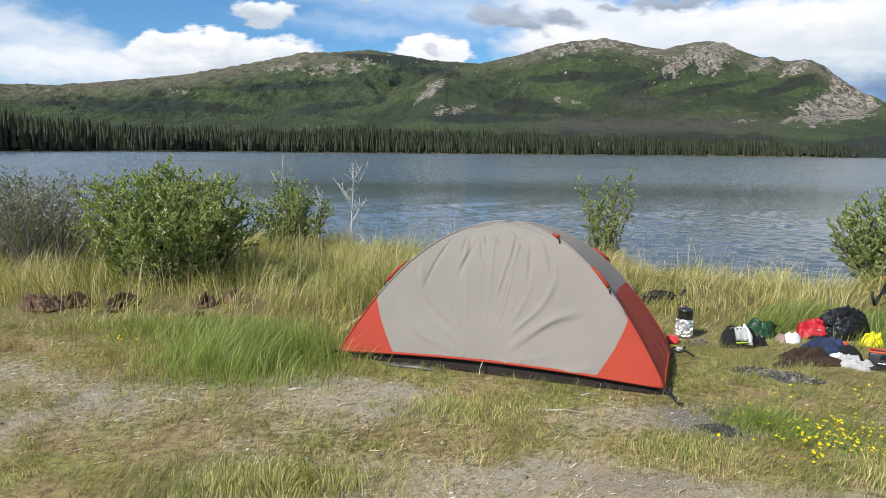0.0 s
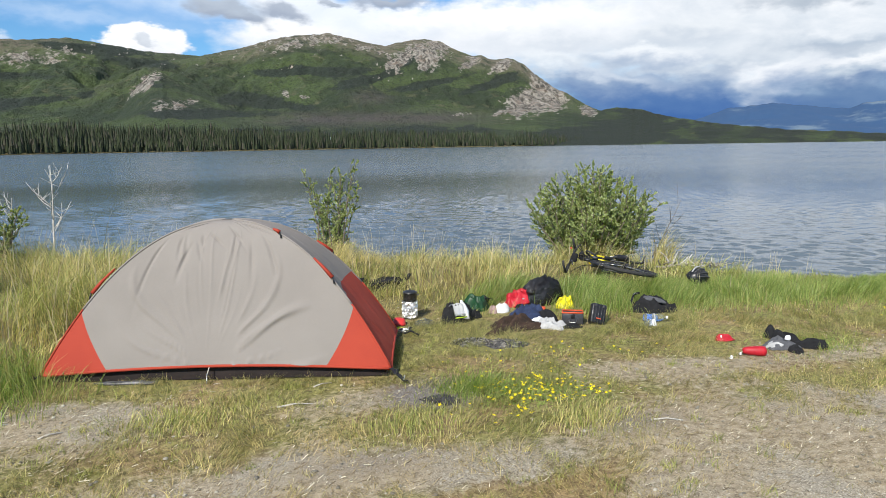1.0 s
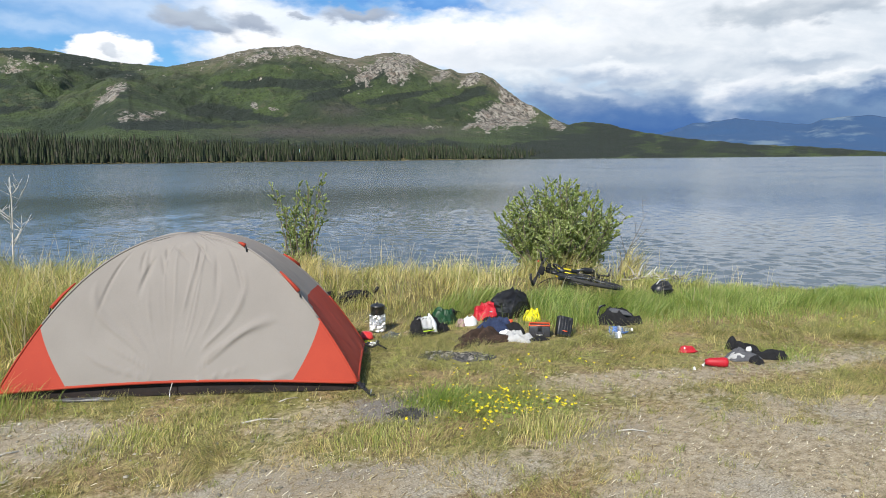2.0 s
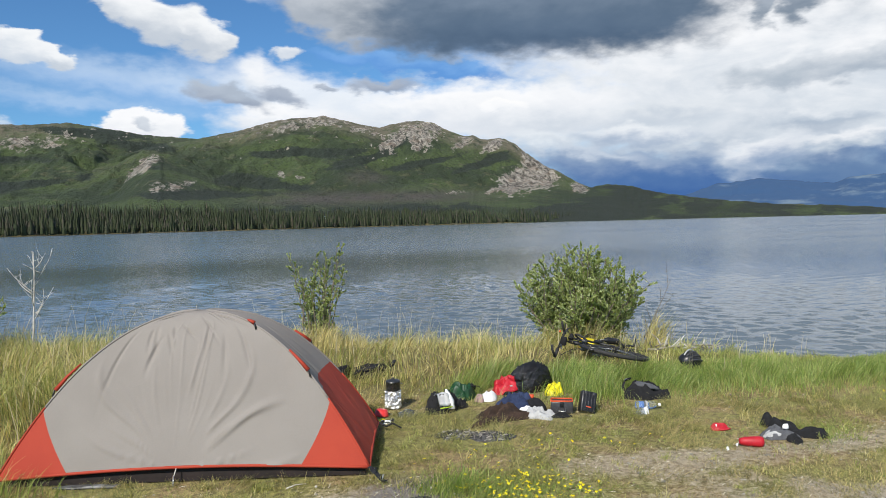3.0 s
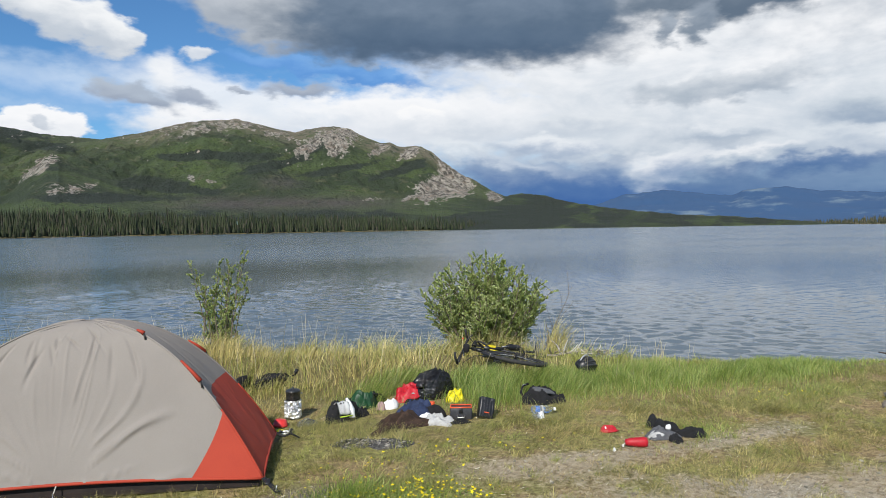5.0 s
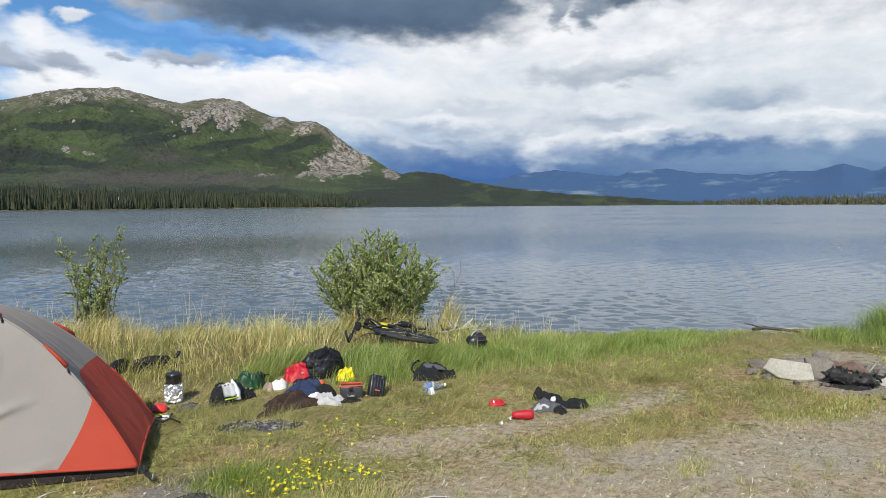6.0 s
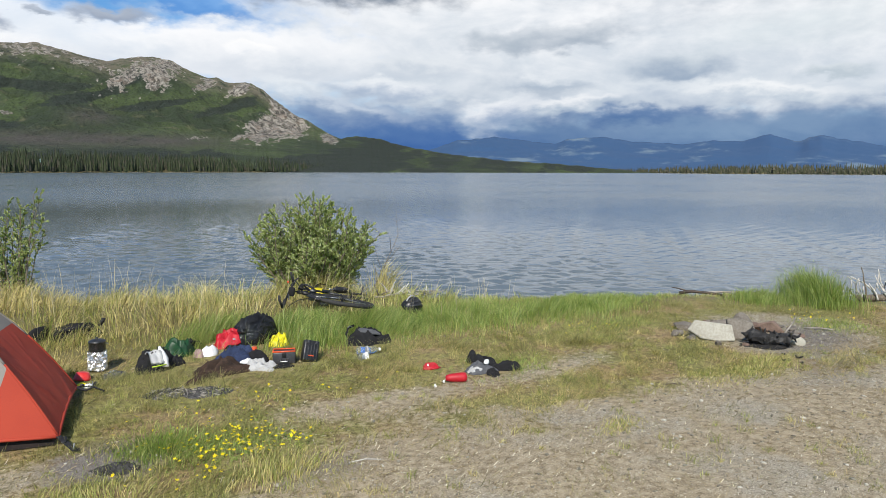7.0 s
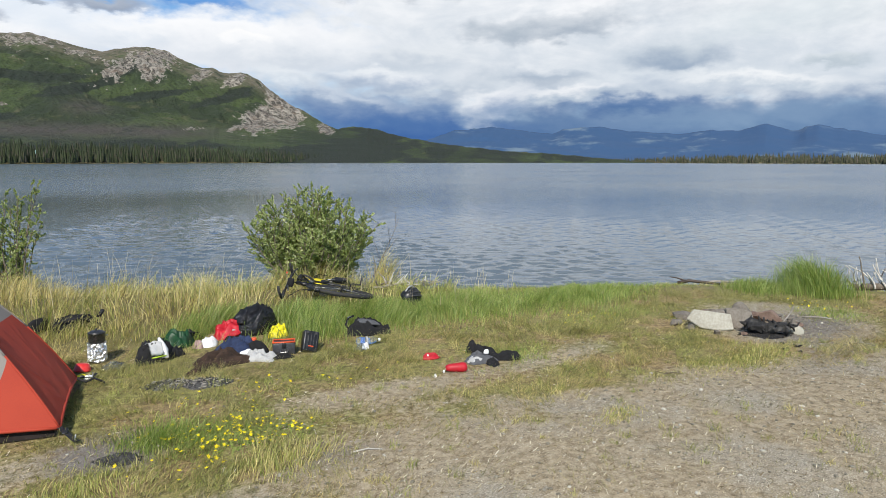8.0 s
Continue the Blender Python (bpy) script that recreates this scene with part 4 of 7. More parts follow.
one, nil, crest = level(1.0), level(0.0), level(0.985)
for c0, c1, seed in (((-1, -1), (1, -1), 3), ((1, 1), (-1, 1), 8)):
    fine = (90, 190) if seed == 3 else (40, 60)
    sheet("side_panel", c0, c1, nil, crest, edge, lambda s: 1 - edge(s), fly_grey, seed, 0.026, "grey fly panel with taut creases", *fine)
    sheet("corner_panel", c0, c1, nil, level(SC), nil, edge, fly_red, seed, 0.014, "orange-red fly corner", 18, 14)
    sheet("corner_panel", c0, c1, nil, level(SC), lambda s: 1 - edge(s), one, fly_red, seed, 0.014, "orange-red fly corner", 18, 14)
for c0, c1, seed, line in (((1, -1), (1, 1), 5, end_line), ((-1, 1), (-1, -1), 6, lambda k: end_line(1 - k))):
    sheet("end_panel", c0, c1, line, crest, nil, one, fly_grey, seed, 0.016, "grey upper end panel", 40, 60)
    sheet("end_panel", c0, c1, nil, line, nil, one, fly_red, seed, 0.012, "orange-red lower end panel", 26, 60)
bm = bmesh.new()
cap = [[bm.verts.new((cx * HX * 0.03 * k, cy * HY * 0.03 * k, HZ + 0.006 - 0.004 * k)) for cx, cy in ((1, 1), (-1, 1), (-1, -1), (1, -1))] for k in (1,)]
bm.faces.new(cap[0])
part("crown_patch", bm, fly_grey, tent)
for cx, cy in ((-1, -1), (1, -1), (1, 1), (-1, 1)):
    lift = Vector((cx * 0.001, cy * 0.001, 0.001))
    part("pole_sleeve", tube([pole_at(cx, cy, s / 40) + lift for s in range(0, 10)], 0.0065), fly_red, tent, "orange-red seam over the pole")
    part("pole_sleeve", tube([pole_at(cx, cy, s / 40) + lift for s in range(9, 40)], 0.0065), fly_grey, tent, "grey seam over the pole")
# hems
for c0, c1 in (((-1, -1), (1, -1)), ((1, -1), (1, 1)), ((1, 1), (-1, 1)), ((-1, 1), (-1, -1))):
    p, q = pole_at(*c0, 0), pole_at(*c1, 0)
    pts = [p.lerp(q, k / 24) + Vector((0, 0, 0.045 * math.sin(math.pi * k / 24) - 0.006)) for k in range(25)]
    part("hem", tube(pts, 0.011, None, 6), fly_red, tent, "bright orange-red hem tape")
# inner tent under the fly: a dark tub with sloping walls
bm = bmesh.new()
rows = []
for k, (grow, z) in enumerate(((1.0, 0.0), (1.0, 0.03), (0.975, 0.16), (0.90, 0.26))):
    rows.append([bm.verts.new((cx * (HX - 0.03) * grow, cy * (HY - 0.03) * grow, z)) for cx, cy in ((-1, -1), (1, -1), (1, 1), (-1, 1))])
for q, s in zip(rows, rows[1:]):
    for k in range(4):
        bm.faces.new((q[k], q[(k + 1) % 4], s[(k + 1) % 4], s[k]))
bm.faces.new(rows[0][::-1]), bm.faces.new(rows[-1])
part("floor_tub", bm, tent_dark, tent, "dark brown waterproof floor tub", False)
# red tabs with zip pulls on the seams
for cx, cy, s, ln in ((1, -1, 0.40, 0.055), (-1, -1, 0.345, 0.06), (1, 1, 0.46, 0.045), (1, -1, 0.69, 0.02)):
    p, q = pole_at(cx, cy, s - ln), pole_at(cx, cy, s + ln)
    d = Vector((cx * 0.6, cy * 0.8, 0.5)).normalized() * 0.018 if cx > 0 else Vector((-0.022, 0.010, 0.012))
    part("vent_tab", tube([p + d, p.lerp(q, 0.5) + d * 1.3, q + d], 0.016, 0.007, 6), fly_red, tent, "orange-red vent tab")
    part("zip_pull", tube([p + d * 1.3, p + d * 1.2 + Vector((cx * 0.012, cy * 0.012, -0.045))], 0.005, 0.007, 6), black_plastic, tent)
# corner straps, pegs and the peg loop at the front
for cx, cy in ((-1, -1), (1, -1), (1, 1), (-1, 1)):
    p = Vector((cx * HX, cy * HY, HEM))
    q = Vector((cx * (HX + 0.10), cy * (HY + 0.14), 0.015))
    bm = bmesh.new()
    side = Vector((-cy * 0.012, cx * 0.012, 0))
    for a, b in ((p, q), (q, q + Vector((cx * 0.02, cy * 0.05, 0.02)))):
        vs = [bm.verts.new(a - side), bm.verts.new(a + side), bm.verts.new(b + side), bm.verts.new(b - side)]
        lo = [bm.verts.new(v.co - Vector((0, 0, 0.003))) for v in vs]
        bm.faces.new(vs), bm.faces.new(lo[::-1])
        for k in range(4):
            bm.faces.new((vs[k], lo[k], lo[(k + 1) % 4], vs[(k + 1) % 4]))
    part("corner_strap", bm, strap_black, tent, "black corner strap", False)
    part("buckle", box(0.03, 0.045, 0.012, 0.003, Matrix.Translation(p.lerp(q, 0.35)) @ pose(0, 0, 0, -30 * cy, 0, 0)), black_plastic, tent)
    part("peg", tube([q + Vector((0, 0, 0.04)), q - Vector((cx * 0.02, cy * 0.02, 0.06))], 0.004, 0.003, 6), steel, tent)
part("peg_loop", tube([(-0.05, -HY - 0.005, 0.10), (-0.055, -HY - 0.02, 0.075), (-0.06, -HY - 0.035, 0.05)], 0.004, None, 6), cord, tent, "pale cord loop")
part("peg", tube([(-0.06, -HY - 0.035, 0.06), (-0.06, -HY - 0.06, -0.05)], 0.004, 0.003, 6), steel, tent)
part("guy_line", tube([(HX + 0.01, HY * 0.9, 0.07), (HX + 0.07, HY * 0.85, 0.05), (HX + 0.12, HY * 0.92, 0.06), (HX + 0.19, HY * 0.86, 0.03)], 0.010, 0.007, 6), strap_black, tent, "slack black strap")
foil = plain("silver foil", (0.7, 0.7, 0.71), (0.9, 0.9, 0.9), 40, 0.42, 0.2, metal=1.0, depth=0.002)
sheet_edge = thing("ground_sheet", tent_at @ pose(-0.62, -HY - 0.02, 0.004), "crumpled silver-grey ground sheet edge under the tent", "ground sheet")
part("sheet_fold", heap(0.22, 0.025, 0.012, 4, 0.8, 22, 2.4), plain("dull silver sheet", (0.03, 0.03, 0.03), (0.16, 0.16, 0.16), 20, 0.45, 0.5), sheet_edge)


# ---- shrubs ----
willow = leafy("willow leaves", (0.19, 0.25, 0.070), (0.36, 0.43, 0.14), (0.62, 0.65, 0.36), None, gloss=0.42, glow=0.45)
sage = leafy("pale willow leaves", (0.16, 0.175, 0.085), (0.21, 0.22, 0.12), (0.28, 0.275, 0.17), None, gloss=0.55, glow=0.4)
bark = plain("grey-brown willow bark", (0.10, 0.078, 0.055), (0.21, 0.175, 0.13), 40, 0.9, 0.4)
grey_bark = plain("grey twig bark", (0.16, 0.145, 0.125), (0.30, 0.275, 0.24), 40, 0.9, 0.4)
white_wood = plain("bleached dead wood", (0.42, 0.39, 0.34), (0.66, 0.63, 0.57), 20, 0.85, 0.4, (0.3, 0.27, 0.22))


def limb(g, start, way, length, bend, lift, steps=7):
    pts, d = [Vector(start)], Vector(way).normalized()
    for _ in range(steps):
        d = (d + Vector((g.uniform(-bend, bend), g.uniform(-bend, bend), g.uniform(-bend, bend) + lift))).normalized()
        pts.append(pts[-1] + d * length / steps)
    return pts


def leaf_mesh(name, spots, size, material, parent, g, width=0.26):
    """Lance-shaped leaves: one bent pair of faces each, joined into one crown."""
    V, F = [], []
    for p, d in spots:
        ln = size * g.uniform(0.6, 1.25)
        d = (d + Vector((g.gauss(0, 0.5), g.gauss(0, 0.5), g.gauss(0.35, 0.45)))).normalized()
        face = Vector((p.x, p.y, 0)).normalized() * 0.7 + Vector((g.gauss(0, 0.55), g.gauss(0, 0.55), 0.75 + g.gauss(0, 0.4)))
        side = d.cross(face).normalized() * ln * width
        dip = d.cross(side).normalized() * ln * 0.12
        k = len(V)
        V += [p, p + d * ln * 0.45 + side + dip, p + d * ln - dip, p + d * ln * 0.45 - side + dip]
        F.append((k, k + 1, k + 2, k + 3))
    ob = bulk(name, [tuple(v) for v in V], F, material)
    ob.parent = parent
    return ob


def shrub(x, y, height, width, stems, twigs, per_twig, leaf, leaves_of, bark_of, seed, label, low=0.12, lean=(0, 0), round_=1.0):
    """Many stems from one root; twigs fill a rounded, uneven crown."""
    g = random.Random(seed)
    ob = thing("willow_shrub", pose(x, y, gz(x, y) - 0.02), label, "shrub", "lakeside shrubs")
    spots = []
    bm = bmesh.new()
    for k in range(stems):
        t = 2.399963 * k + g.uniform(-0.4, 0.4)
        out = ((k + 0.5) / stems)**0.6 * round_
        start = Vector((math.cos(t) * 0.24 * width * out, math.sin(t) * 0.24 * width * out, 0))
        top = height * (1.0 - 0.34 * out * out) * g.uniform(0.66, 1.04)
        way = Vector((math.cos(t) * out * width * 0.32 + lean[0], math.sin(t) * out * width * 0.32 + lean[1], top))
        pts = limb(g, start, way, way.length, 0.12, 0.02, 8)
        part("stem", tube(pts, g.uniform(0.008, 0.015), 0.0025, 5, None, False), bark_of, ob)
        for i in range(twigs):
            q = low + (1 - low) * (i + g.random()) / twigs
            f = q * (len(pts) - 1)
            a = min(int(f), len(pts) - 2)
            p = pts[a].lerp(pts[a + 1], f - a)
            d = (pts[a + 1] - pts[a]).normalized()
            d = (0.5 * d + Vector((g.gauss(0, 0.75), g.gauss(0, 0.75), g.gauss(0.15, 0.4)))).normalized()
            tw = limb(g, p, d, width * g.uniform(0.08, 0.22) * (1.15 - 0.5 * q), 0.25, 0.06, 4)
            tube(tw, 0.0032, 0.001, 3, bm, False)
            for _ in range(int(per_twig * g.uniform(0.4, 1.5))):
                h = g.random()**0.7 * 4
                b = min(int(h), 3)
                spots.append((tw[b].lerp(tw[b + 1], h - b), (tw[b + 1] - tw[b]).normalized()))
    part("brushwood", bm, bark_of, ob)["kind"] = "stuff"
    leaf_mesh("crown", spots, leaf, leaves_of, ob, g)["kind"] = "stuff"
    return ob


def dead_tree(x, y, height, seed, label, material, boughs=7, thick=0.02, lean=(0.0, 0.0), name="dead_sapling", category="dead tree"):
    g = random.Random(seed)
    ob = thing(name, pose(x, y, gz(x, y) - 0.03), label, category)
    trunk = limb(g, (0, 0, 0), (lean[0], lean[1], 1), height, 0.06, 0.03, 9)
    part("trunk", tube(trunk, thick, thick * 0.25, 7), material, ob)
    for k in range(boughs):
        f = (0.25 + 0.65 * (k + g.random()) / boughs) * 9
        a = min(int(f), 8)
        p = trunk[a].lerp(trunk[a + 1], f - a)
        t = g.uniform(0, 6.28)
        d = (math.cos(t), math.sin(t), g.uniform(0.5, 1.4))
        b = limb(g, p, d, height * g.uniform(0.18, 0.42), 0.16, 0.08, 6)
        bm = tube(b, thick * 0.5, thick * 0.12, 5)
        for _ in range(3):
            q = b[g.randint(2, 4)]
            tube(limb(g, q, (g.uniform(-1, 1), g.uniform(-1, 1), g.uniform(0.2, 1)), height * 0.12, 0.2, 0.05, 3), thick * 0.22, thick * 0.08, 4, bm)
        part("branch", bm, material, ob)
    return ob


shrub(5.56, 8.28, 1.42, 1.52, 92, 24, 36, 0.035, willow, bark, 11, "dense green willow shrub on the lake bank", 0.04)
shrub(2.24, 9.70, 1.42, 0.90, 20, 18, 26, 0.032, willow, bark, 12, "slender sparse green willow on the bank behind the tent", 0.15, round_=0.8)
shrub(-3.12, 8.05, 1.42, 1.75, 92, 24, 38, 0.035, willow, bark, 13, "large green willow shrub in tall grass", 0.16)
shrub(-2.25, 10.6, 1.18, 1.10, 34, 18, 34, 0.034, willow, bark, 14, "rounded green willow shrub beside a larger one", 0.06)
shrub(-5.1, 8.7, 1.36, 1.8, 70, 22, 7, 0.034, sage, grey_bark, 15, "half-bare grey-green shrub with many dry twigs", 0.2)
shrub(-6.9, 8.9, 1.3, 1.6, 28, 15, 24, 0.042, willow, bark, 18, "green willow shrub at the meadow's edge", 0.1)
dead_tree(-1.66, 12.6, 1.62, 5, "bleached leafless dead sapling on the bank", white_wood, 8, 0.019, (0.03, 0))
dead_tree(-2.12, 11.7, 0.95, 9, "small bleached dead sapling beside the willow", white_wood, 9, 0.011, (0.1, 0))
dead_tree(-3.0, 13.2, 1.75, 10, "thin straight bare dead stem by the water", white_wood, 2, 0.016)
dead_tree(6.3, 8.1, 1.2, 22, "bare dark twigs beside the green willow", bark, 5, 0.008, (0.42, -0.1))
for k, (x, y, h) in enumerate(((2.95, 9.35, 0.22), (3.02, 9.3, 0.26))):
    dead_tree(x, y, h, 30 + k, "short broken pale stick in the grass", white_wood, 0, 0.009, (0.3 - 0.5 * k, 0), "stick", "stick")


# ---- camp things ----
cloth_black = plain("black fleece", (0.006, 0.006, 0.0065), (0.014, 0.014, 0.016), 20, 0.95, 0.4)
cloth_grey = plain("mid-grey softshell", (0.07, 0.072, 0.08), (0.11, 0.112, 0.12), 20, 0.85, 0.3)
cloth_light = plain("pale grey cloth", (0.34, 0.34, 0.335), (0.48, 0.48, 0.47), 20, 0.8, 0.2)
cloth_white = plain("white cotton", (0.78, 0.78, 0.77), (0.88, 0.88, 0.87), 14, 0.85, 0.3)
cloth_brown = plain("dark brown cotton", (0.020, 0.011, 0.007), (0.060, 0.033, 0.020), 12, 0.9, 0.4)
cloth_navy = plain("navy blue fleece", (0.012, 0.020, 0.055), (0.028, 0.045, 0.105), 12, 0.9, 0.4)
cloth_red = plain("bright red nylon", (0.36, 0.006, 0.014), (0.52, 0.012, 0.026), 14, 0.55, 0.25)
cloth_green = plain("dark green nylon", (0.004, 0.032, 0.010), (0.009, 0.066, 0.018), 12, 0.5, 0.1)
cloth_yellow = plain("bright yellow nylon", (0.72, 0.62, 0.008), (0.85, 0.76, 0.02), 14, 0.5, 0.15)
cloth_pink = plain("faded pink-grey cloth", (0.30, 0.2, 0.18), (0.42, 0.3, 0.27), 14, 0.85, 0.2)
bin_bag = plain("shiny black polythene", (0.006, 0.006, 0.007), (0.012, 0.012, 0.013), 11, 0.17, 1.0, fine_scale=38, depth=0.03)
dark_metal = plain("sooty dark aluminium", (0.05, 0.05, 0.05), (0.15, 0.15, 0.148), 25, 0.36, 0.1, metal=0.8)
orange_plastic = plain("orange-red plastic", (0.62, 0.085, 0.025), (0.74, 0.11, 0.035), 20, 0.4, 0.05)
red_plastic = plain("red plastic", (0.60, 0.03, 0.03), (0.74, 0.05, 0.045), 20, 0.35, 0.05)
blue_plastic = plain("blue plastic", (0.03, 0.14, 0.5), (0.06, 0.22, 0.62), 20, 0.4, 0.05)
box_grey = plain("charcoal plastic", (0.03, 0.03, 0.033), (0.055, 0.055, 0.06), 30, 0.45, 0.1)
rubber = plain("dusty black tyre rubber", (0.016, 0.016, 0.017), (0.045, 0.043, 0.04), 50, 0.8, 0.4)
yellow_paint = plain("yellow bag cloth", (0.72, 0.58, 0.008), (0.85, 0.7, 0.015), 20, 0.5, 0.05)
m, n, b = principled("clear plastic")
b.inputs["Base Color"].default_value, b.inputs["Roughness"].default_value = (0.93, 0.95, 0.95, 1), 0.12
b.inputs["Transmission Weight"].default_value, b.inputs["IOR"].default_value = 0.92, 1.12
clear_plastic = m


def set_down(name, x, y, turn, label, category, size=1.0, flat_=1.0):
    return thing(name, pose(x, y, gz(x, y), 0, 0, turn) @ Matrix.Diagonal((size, size, size * flat_, 1)), label, category)


# stove: pot on a foil windscreen
stove = set_down("camp_stove", 2.17, 6.12, 10, "dark cooking pot standing on a crinkled silver foil windscreen", "camp stove", 0.84, 0.86)
g = random.Random(3)
bm = bmesh.new()
rows = []
for i in range(13):
    z = 0.02 + 0.215 * i / 12
    rows.append([])
    for k in range(50):
        t = 2 * math.pi * (k + 0.3 * g.uniform(-1, 1)) / 50
        r = 0.084 + 0.004 * math.sin(t * 3) + 0.010 * g.uniform(-1, 1)
        rows[-1].append(bm.verts.new((r * math.cos(t), r * math.sin(t), z + 0.008 * g.uniform(-1, 1) * (0 < i < 12))))
for i, (q, s) in enumerate(zip(rows, rows[1:])):
    for k in range(50):
        p = (k + 1) % 50
        if (i + k) % 2:
            bm.faces.new((q[k], q[p], s[p])), bm.faces.new((q[k], s[p], s[k]))
        else:
            bm.faces.new((q[k], q[p], s[k])), bm.faces.new((q[p], s[p], s[k]))
part("windscreen", bm, foil, stove, "crinkled silver foil windscreen", False)
part("burner", lathe([(0.05, 0.0), (0.055, 0.03), (0.03, 0.05), (0.02, 0.13), (0.045, 0.15), (0.045, 0.165)]), steel, stove)
part("pot", lathe([(0.066, 0.232), (0.074, 0.238), (0.077, 0.26), (0.077, 0.335), (0.081, 0.338), (0.081, 0.343)], 32), dark_metal, stove, "sooty dark pot")
part("lid", lathe([(0.081, 0.343), (0.078, 0.352), (0.055, 0.366), (0.02, 0.372), (0.012, 0.373), (0.010, 0.384), (0.014, 0.392), (0.006, 0.396)], 32), dark_metal, stove)
part("pot_handle", tube([(0.076, -0.02, 0.30), (0.10, -0.025, 0.302), (0.102, 0.025, 0.302), (0.076, 0.02, 0.30)], 0.004), steel, stove)

cup = set_down("plastic_bowl", 2.0, 5.92, 0, "small red plastic bowl lying upside down in the grass", "bowl", 0.95)
part("bowl_wall", lathe([(0.035, 0.0), (0.052, 0.006), (0.066, 0.05), (0.070, 0.062), (0.066, 0.062), (0.05, 0.012), (0.03, 0.008)], 28, None, pose(0, 0, 0.066, 176, 6, -20)), red_plastic, cup)
yel = set_down("food_wrapper", 1.93, 5.72, 20, "yellow and white wrapper beside the tent", "wrapper")
part("yellow_side", heap(0.05, 0.035, 0.03, 71, 0.5, 25), cloth_yellow, yel)
part("white_side", heap(0.04, 0.03, 0.025, 72, 0.5, 25, m=pose(0.035, -0.035, 0)), cloth_white, yel)
sack = set_down("plastic_bag", 2.22, 5.86, 0, "crumpled clear plastic bag beside the stove", "plastic bag", 0.8, 0.62)
part("bag_film", heap(0.13, 0.09, 0.085, 73, 0.6, 14), clear_plastic, sack)

# black sack with a white towel, green jacket
blk = set_down("stuff_sack", 2.55, 5.86, 15, "full black cloth stuff sack lying in the grass", "bag", 0.7, 0.95)
part("sack_body", heap(0.26, 0.17, 0.20, 21, 0.9, 9, 2.2, 0.6), cloth_black, blk)
part("sack_mouth", heap(0.09, 0.09, 0.09, 22, 0.6, 14, 2.0, 0.7, pose(0.27, -0.03, 0)), cloth_black, blk)
towel = set_down("towel", 2.52, 5.80, 5, "white towel folded over a black sack", "towel", 0.78, 0.82)
bm = bmesh.new()
rows = []
for i in range(15):
    q = i / 14
    y, z = -0.10 + 0.20 * q, 0.115 + 0.155 * math.sin(math.pi * min(1, q * 1.25) * 0.75)
    rows.append([bm.verts.new((-0.085 + 0.155 * k / 10 + 0.012 * q, y + 0.006 * math.sin(k * 1.4), z + 0.008 * math.sin(k * 0.9 + q * 5))) for k in range(11)])
for q, s in zip(rows, rows[1:]):
    for k in range(10):
        bm.faces.new((q[k], q[k + 1], s[k + 1], s[k]))
bmesh.ops.solidify(bm, geom=bm.faces[:], thickness=0.012)
part("towel_cloth", bm, cloth_white, towel)
part("towel_end", tube([(0.075, -0.09, 0.06), (0.085, -0.07, 0.16), (0.08, 0.0, 0.235), (0.07, 0.03, 0.275), (0.066, 0.03, 0.30)], 0.036, 0.014, 10), cloth_white, towel, "rolled white towel end")
part("border", tube([(-0.083, -0.112, 0.096), (0.07, -0.112, 0.096)], 0.008, None, 6), plain("lime trim", (0.42, 0.6, 0.03), (0.5, 0.7, 0.05), 20, 0.7), towel, "lime green border")
grn = set_down("rain_jacket", 2.86, 6.16, -20, "dark green rain jacket bunched in the grass", "jacket", 0.75, 0.85)
part("jacket_body", heap(0.18, 0.12, 0.20, 23, 0.7, 9, 2.2, 0.6), cloth_green, grn)
part("hood", heap(0.10, 0.09, 0.11, 24, 0.4, 12, 2.0, 0.6, pose(-0.16, 0.02, 0)), cloth_green, grn)
gear = set_down("shoulder_bag", 3.0, 6.3, 0, "small dark bag behind a white cloth", "bag", 0.8)
part("bag_body", heap(0.14, 0.09, 0.12, 25, 0.4, 10), cloth_black, gear)
part("strap", tube([(-0.12, -0.05, 0.06), (-0.02, -0.1, 0.13), (0.1, -0.07, 0.10), (0.17, -0.02, 0.03)], 0.010, None, 6), strap_black, gear)
rag = set_down("cloth_bag", 3.08, 6.02, 30, "white cloth bag with a faded pink corner", "bag", 0.8, 0.75)
part("bag_body", heap(0.13, 0.085, 0.10, 26, 0.9, 12), cloth_white, rag)
part("corner", heap(0.075, 0.06, 0.10, 27, 0.45, 14, m=pose(-0.12, 0.05, 0)), cloth_pink, rag, "faded pink corner")

# clothes
brown = set_down("brown_jacket", 2.90, 5.40, 12, "crumpled dark brown jacket thrown on the grass", "jacket", 0.84, 0.74)
part("jacket_body", heap(0.25, 0.15, 0.14, 31, 1.0, 8, 2.2, 0.85, pose(0.04, 0.02, 0), 90, 26, 0.3), cloth_brown, brown)
part("sleeve", heap(0.22, 0.075, 0.075, 32, 1.2, 11, 2.2, 0.7, pose(-0.25, -0.07, 0, 0, 0, 12)), cloth_brown, brown)
part("sleeve", heap(0.15, 0.06, 0.07, 33, 0.8, 16, 2.2, 0.7, pose(0.14, -0.10, 0, 0, 0, -20)), cloth_brown, brown)
navy = set_down("fleece_jacket", 3.16, 5.60, -8, "navy blue fleece heaped behind a brown jacket", "jacket", 0.78, 0.78)
part("jacket_body", heap(0.25, 0.16, 0.19, 34, 0.8, 8, 2.2, 0.7, Matrix(), 80, 24, 0.25), cloth_navy, navy)
part("sleeve", heap(0.15, 0.07, 0.17, 35, 0.5, 10, 2.2, 0.7, pose(0.16, -0.11, 0, 0, 0, -30)), cloth_black, navy, "black lower sleeve")
